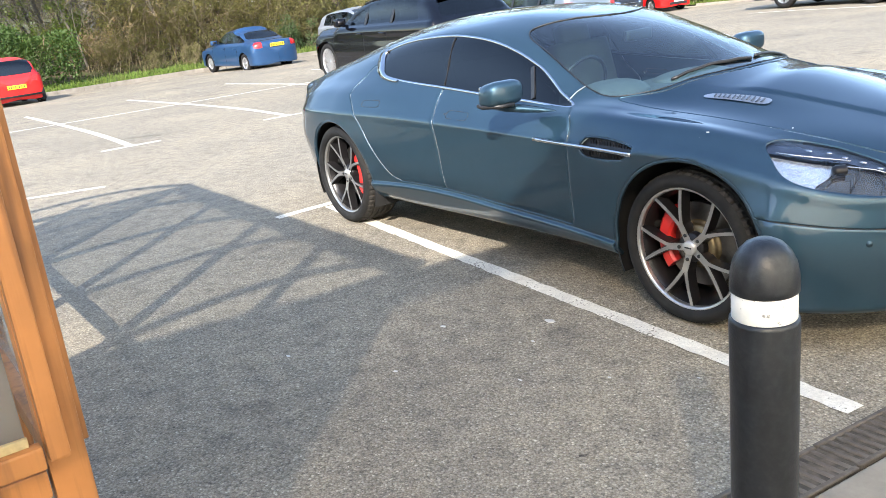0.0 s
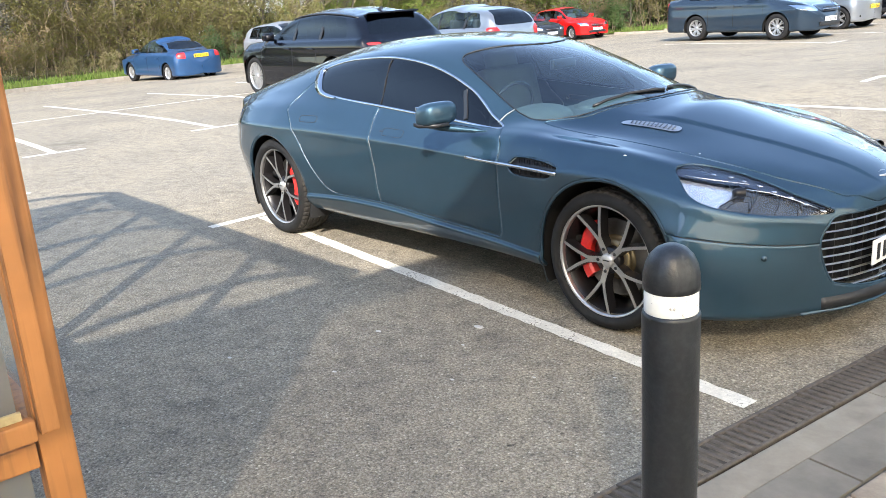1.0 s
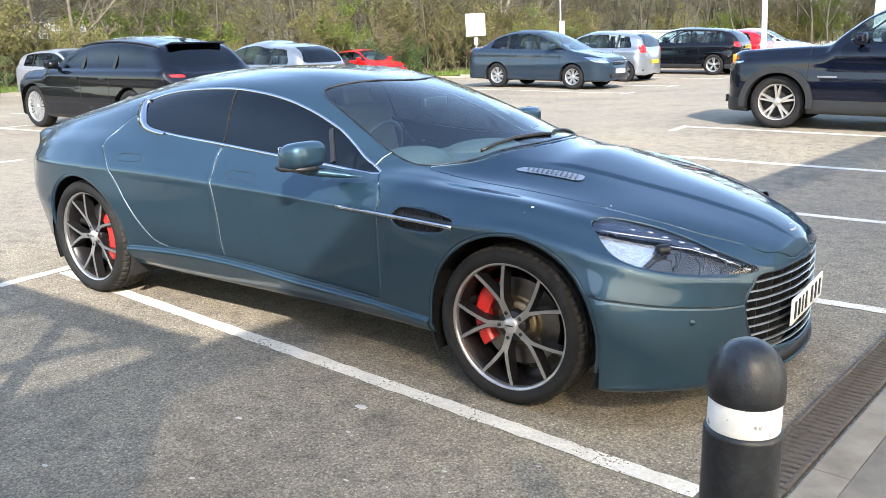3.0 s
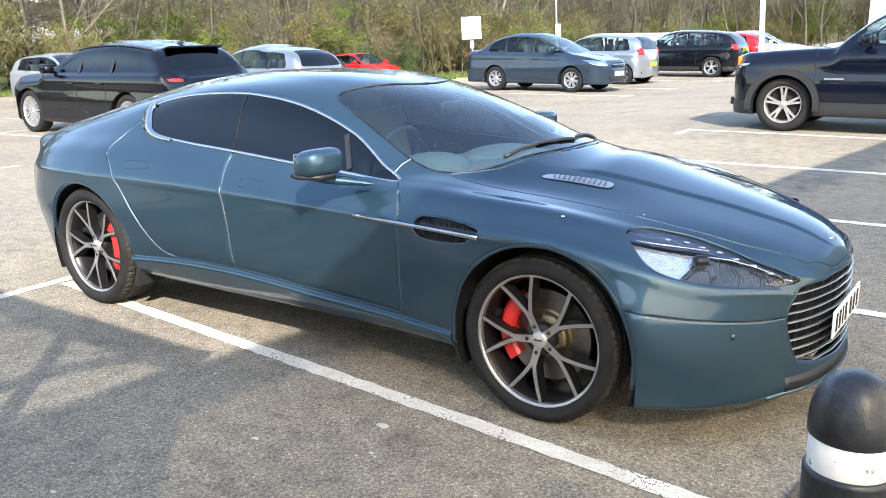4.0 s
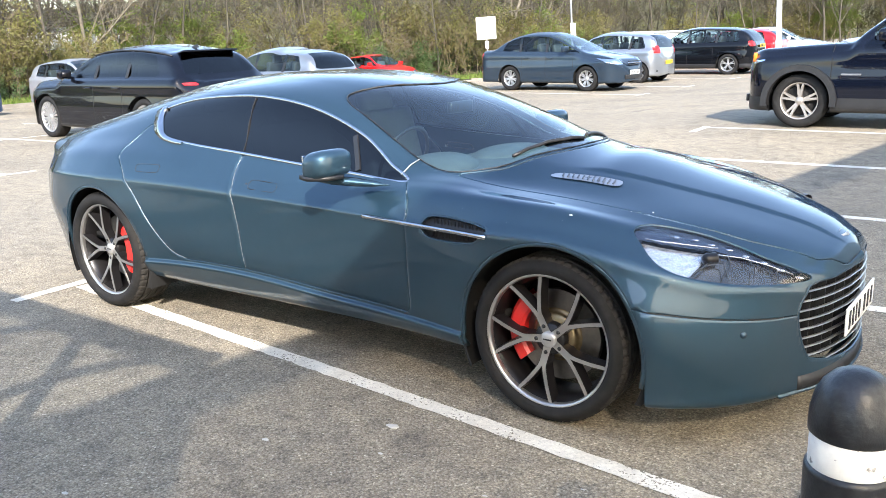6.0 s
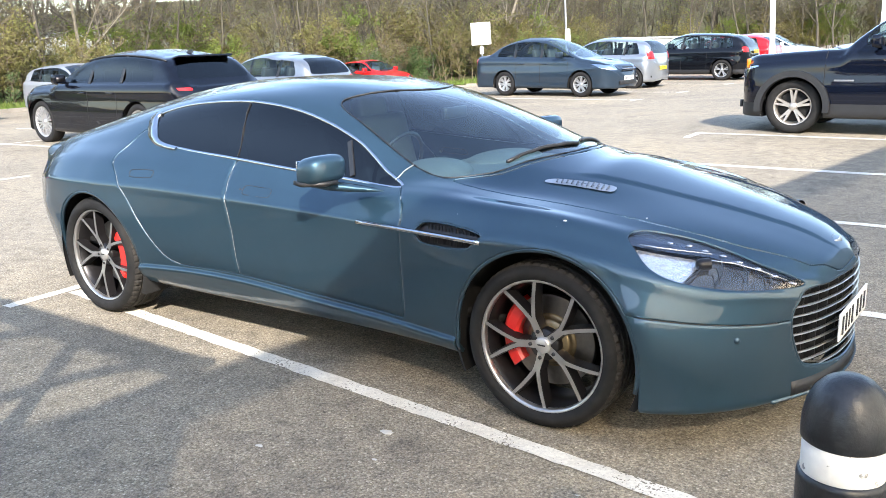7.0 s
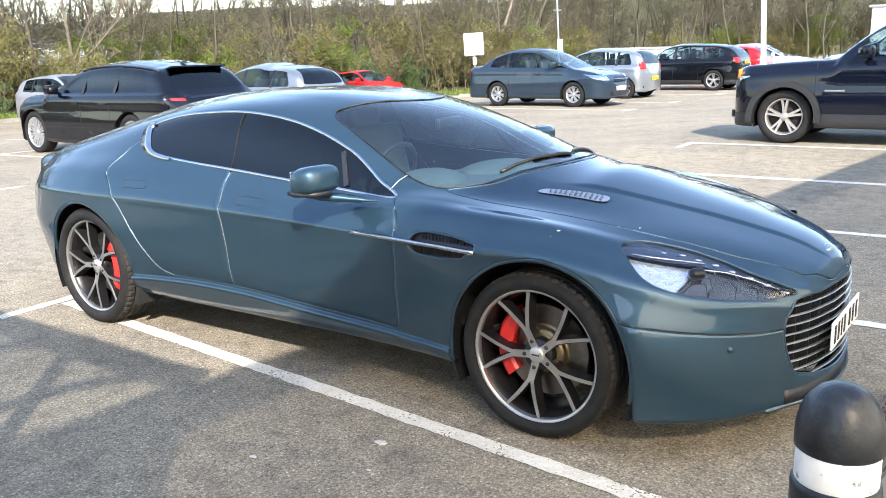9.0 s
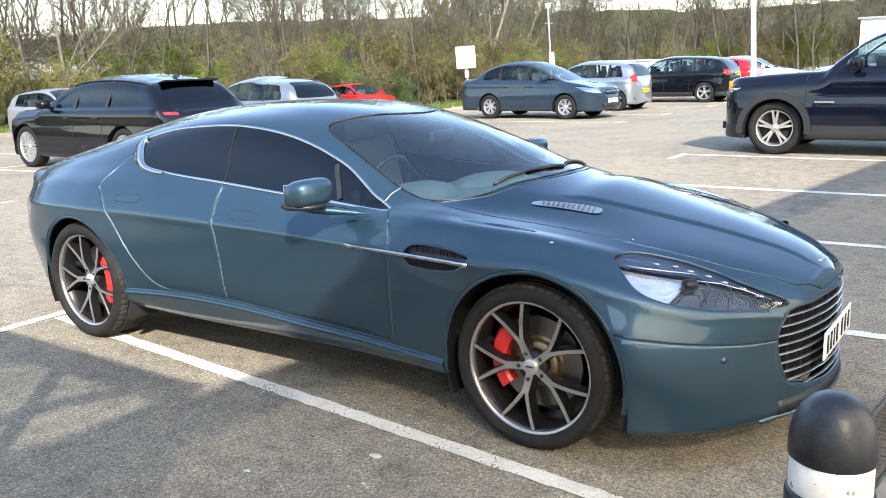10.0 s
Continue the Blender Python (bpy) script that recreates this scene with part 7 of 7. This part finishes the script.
def hill():
    """The rising fields and woods behind the trees."""
    woods = mat("far_woods", (.07, .066, .03), .95, spec=.05, vary=.5, scale=.5, second=(.055, .042, .026), second_scale=.09, second_amount=.8, detail=9)
    verts, faces = [], []
    A, Rn = 260, 8
    for j in range(Rn):
        for i in range(A):
            a = radians(60 + 150 * i / (A - 1))
            d = 150 + 55 * j
            h = -3 + j * 4.7 + 5 * noise.noise((a * 3, j * .4, 0)) + 2.2 * noise.noise((a * 40, j, 3)) + 1.5 * noise.noise((a * 110, j, 5))
            h *= 1.0 - .35 * math.exp(-((math.degrees(a) - 158) / 12) ** 2)
            verts.append((d * math.cos(a), d * math.sin(a), h))
    for j in range(Rn - 1):
        for i in range(A - 1):
            faces.append((j * A + i, j * A + i + 1, (j + 1) * A + i + 1, (j + 1) * A + i))
    tagged(pydata("hill_backdrop", verts, faces, woods), "hazy brown and green wooded hillside", "hill", kind="structure")


hill()


# ---- posts, signs, far cars and low buildings ----
GALV = mat("galvanised_steel", (.26, .265, .27), .55, .5, vary=.12, scale=4)
WHITE_PAINT = mat("white_paint", (.78, .78, .76), .5, vary=.06, scale=3, second=(.6, .6, .57), second_scale=1, second_amount=.4)
LEAN_UP = Matrix.Rotation(radians(-2.6), 4, Vector((-.59, .81, 0)))


def lamp_post(x, y, r, h, material, label):
    p = empty("lamp_post", Matrix.Translation((x, y, float(ground_z(x, y)))) @ LEAN_UP, label, "lamp post")
    part("base_plate", boxed((r * 4, r * 4, .03), Matrix.Translation((0, 0, .015)), .005), GALV, p)
    part("column", lathe([(r * 1.25, 0), (r * 1.25, 1.0), (r, 1.1), (r * .75, h), (0, h)], 20, axis="z"), material, p)
    bm = boxed((.5, .22, .10), Matrix.Translation((.25, 0, h - .02)), .03)
    part("lamp_head", bm, GALV, p)
    return p


lamp_post(-6.3, 25.2, .085, 8.5, WHITE_PAINT, "tall white lamp post among parked cars")


def camera_post():
    x, y = -18.0, 33.5
    p = empty("camera_post", Matrix.Translation((x, y, -.1)) @ LEAN_UP, "slim grey pole with a white box and cross arm", "pole")
    part("column", lathe([(.05, -.6), (.048, 2.6), (.04, 4.2), (0, 4.22)], 16, axis="z"), GALV, p)
    part("cross_arm", boxed((.05, .75, .05), Matrix.Translation((0, 0, 3.35)), .01), GALV, p)
    part("dome", lathe([(0, 4.0), (.10, 4.05), (.13, 4.16), (.10, 4.26), (0, 4.28)], 16, axis="z"), WHITE_PAINT, p)
    part("control_box", boxed((.16, .24, .62), Matrix.Translation((.10, -.05, 1.70)), .015), WHITE_PAINT, p, "white control box")


camera_post()


def notice_board():
    x, y = -21.4, 31.4
    turn = math.degrees(math.atan2(y + 3.68, x - 1.55)) - 90
    s = empty("notice_sign", Matrix.Translation((x, y, -.55)) @ LEAN_UP @ Matrix.Rotation(radians(turn), 4, "Z"), "square white notice board on a grey pole", "sign")
    part("pole", lathe([(.03, 0), (.03, 2.8), (0, 2.8)], 12, axis="z"), GALV, s)
    bd = part("board", boxed((.92, .03, 1.03), Matrix.Translation((0, -.05, 2.35)), .012), WHITE_PAINT, s)
    for i, (px, pz, w) in enumerate(((-.08, 2.52, .40), (.28, 2.52, .06), (-.05, 2.26, .34), (.28, 2.24, .06))):
        part("text_bar", boxed((w, .004, .045), Matrix.Translation((px, -.068, pz))), FRAME_GREY, bd, smooth=False)
    part("small_plate", boxed((.16, .012, .34), Matrix.Translation((0, -.05, 1.58)), .005), WHITE_PAINT, s)


notice_board()

for nm, x, y, hd, label, col in (
        ("hatchback", -10.9, 30.5, 180, "red hatchback behind a black compact SUV", (.5, .015, .02)),
        ("hatchback", -7.2, 33.0, 5, "white hatchback parked beyond a lamp post", (.75, .75, .74)),
        ("hatchback", -9.3, 40.0, 5, "dark grey hatchback in the far rows", (.03, .035, .045)),
        ("estate_car", -5.9, 35.8, 175, "silver estate car in the far rows", (.45, .46, .48)),
        ("hatchback", -14.5, 47.0, 15, "white hatchback in the far rows", (.7, .7, .7)),
        ("hatchback", -20.6, 10.8, 0, "silver-grey hatchback parked nose to nose with a black SUV", (.3, .31, .32))):
    parked_car(nm, place(x, y, hd), label, col, 4.2, .87, 2.58, .84, hatch_roof(4.2, .84, 1.47, .96, -.35, .97, .4), .93, .31, .21, .2, 6, False, (-.45, -2.8), (1.02, 1.34, .60, .48, -2.6), rear_plate=.66)


def low_building(x, y, length, depth, h, turn, label):
    b = empty("portable_building", pose(x, y, float(ground_z(x, y)), 0, 0, turn), label, "building")
    part("wall", boxed((length, depth, h), Matrix.Translation((0, 0, h / 2)), .02), WHITE_PAINT, b, smooth=False)
    part("roof", boxed((length + .3, depth + .3, .14), Matrix.Translation((0, 0, h + .07)), .03), FRAME_GREY, b, smooth=False)
    n = max(1, int(length / 3))
    for i in range(n):
        xx = -length / 2 + (i + .5) * length / n
        w = part("window", boxed((1.1, .04, .7), Matrix.Translation((xx, -depth / 2 - .01, h * .62))), TINT, b, smooth=False)
        part("window_frame", boxed((1.2, .03, .06), Matrix.Translation((xx, -depth / 2 - .02, h * .62 - .38))), GALV, w, smooth=False)
    return b


low_building(-22.5, 59, 9, 3, 1.9, 20, "low white portable building beyond the car rows")
low_building(-5.6, 56, 5, 3, 3.3, -5, "white flat-roofed kiosk beyond the off-roader")
low_building(-47, 22, 12, 6, 3.6, 65, "white building glimpsed through bare trees")
part_chimney = empty("white_pole", pose(-44, 18.5, .5), "white pole seen through the trees", "pole")
part("column", lathe([(.28, 0), (.24, 9), (0, 9)], 16, axis="z"), WHITE_PAINT, part_chimney)
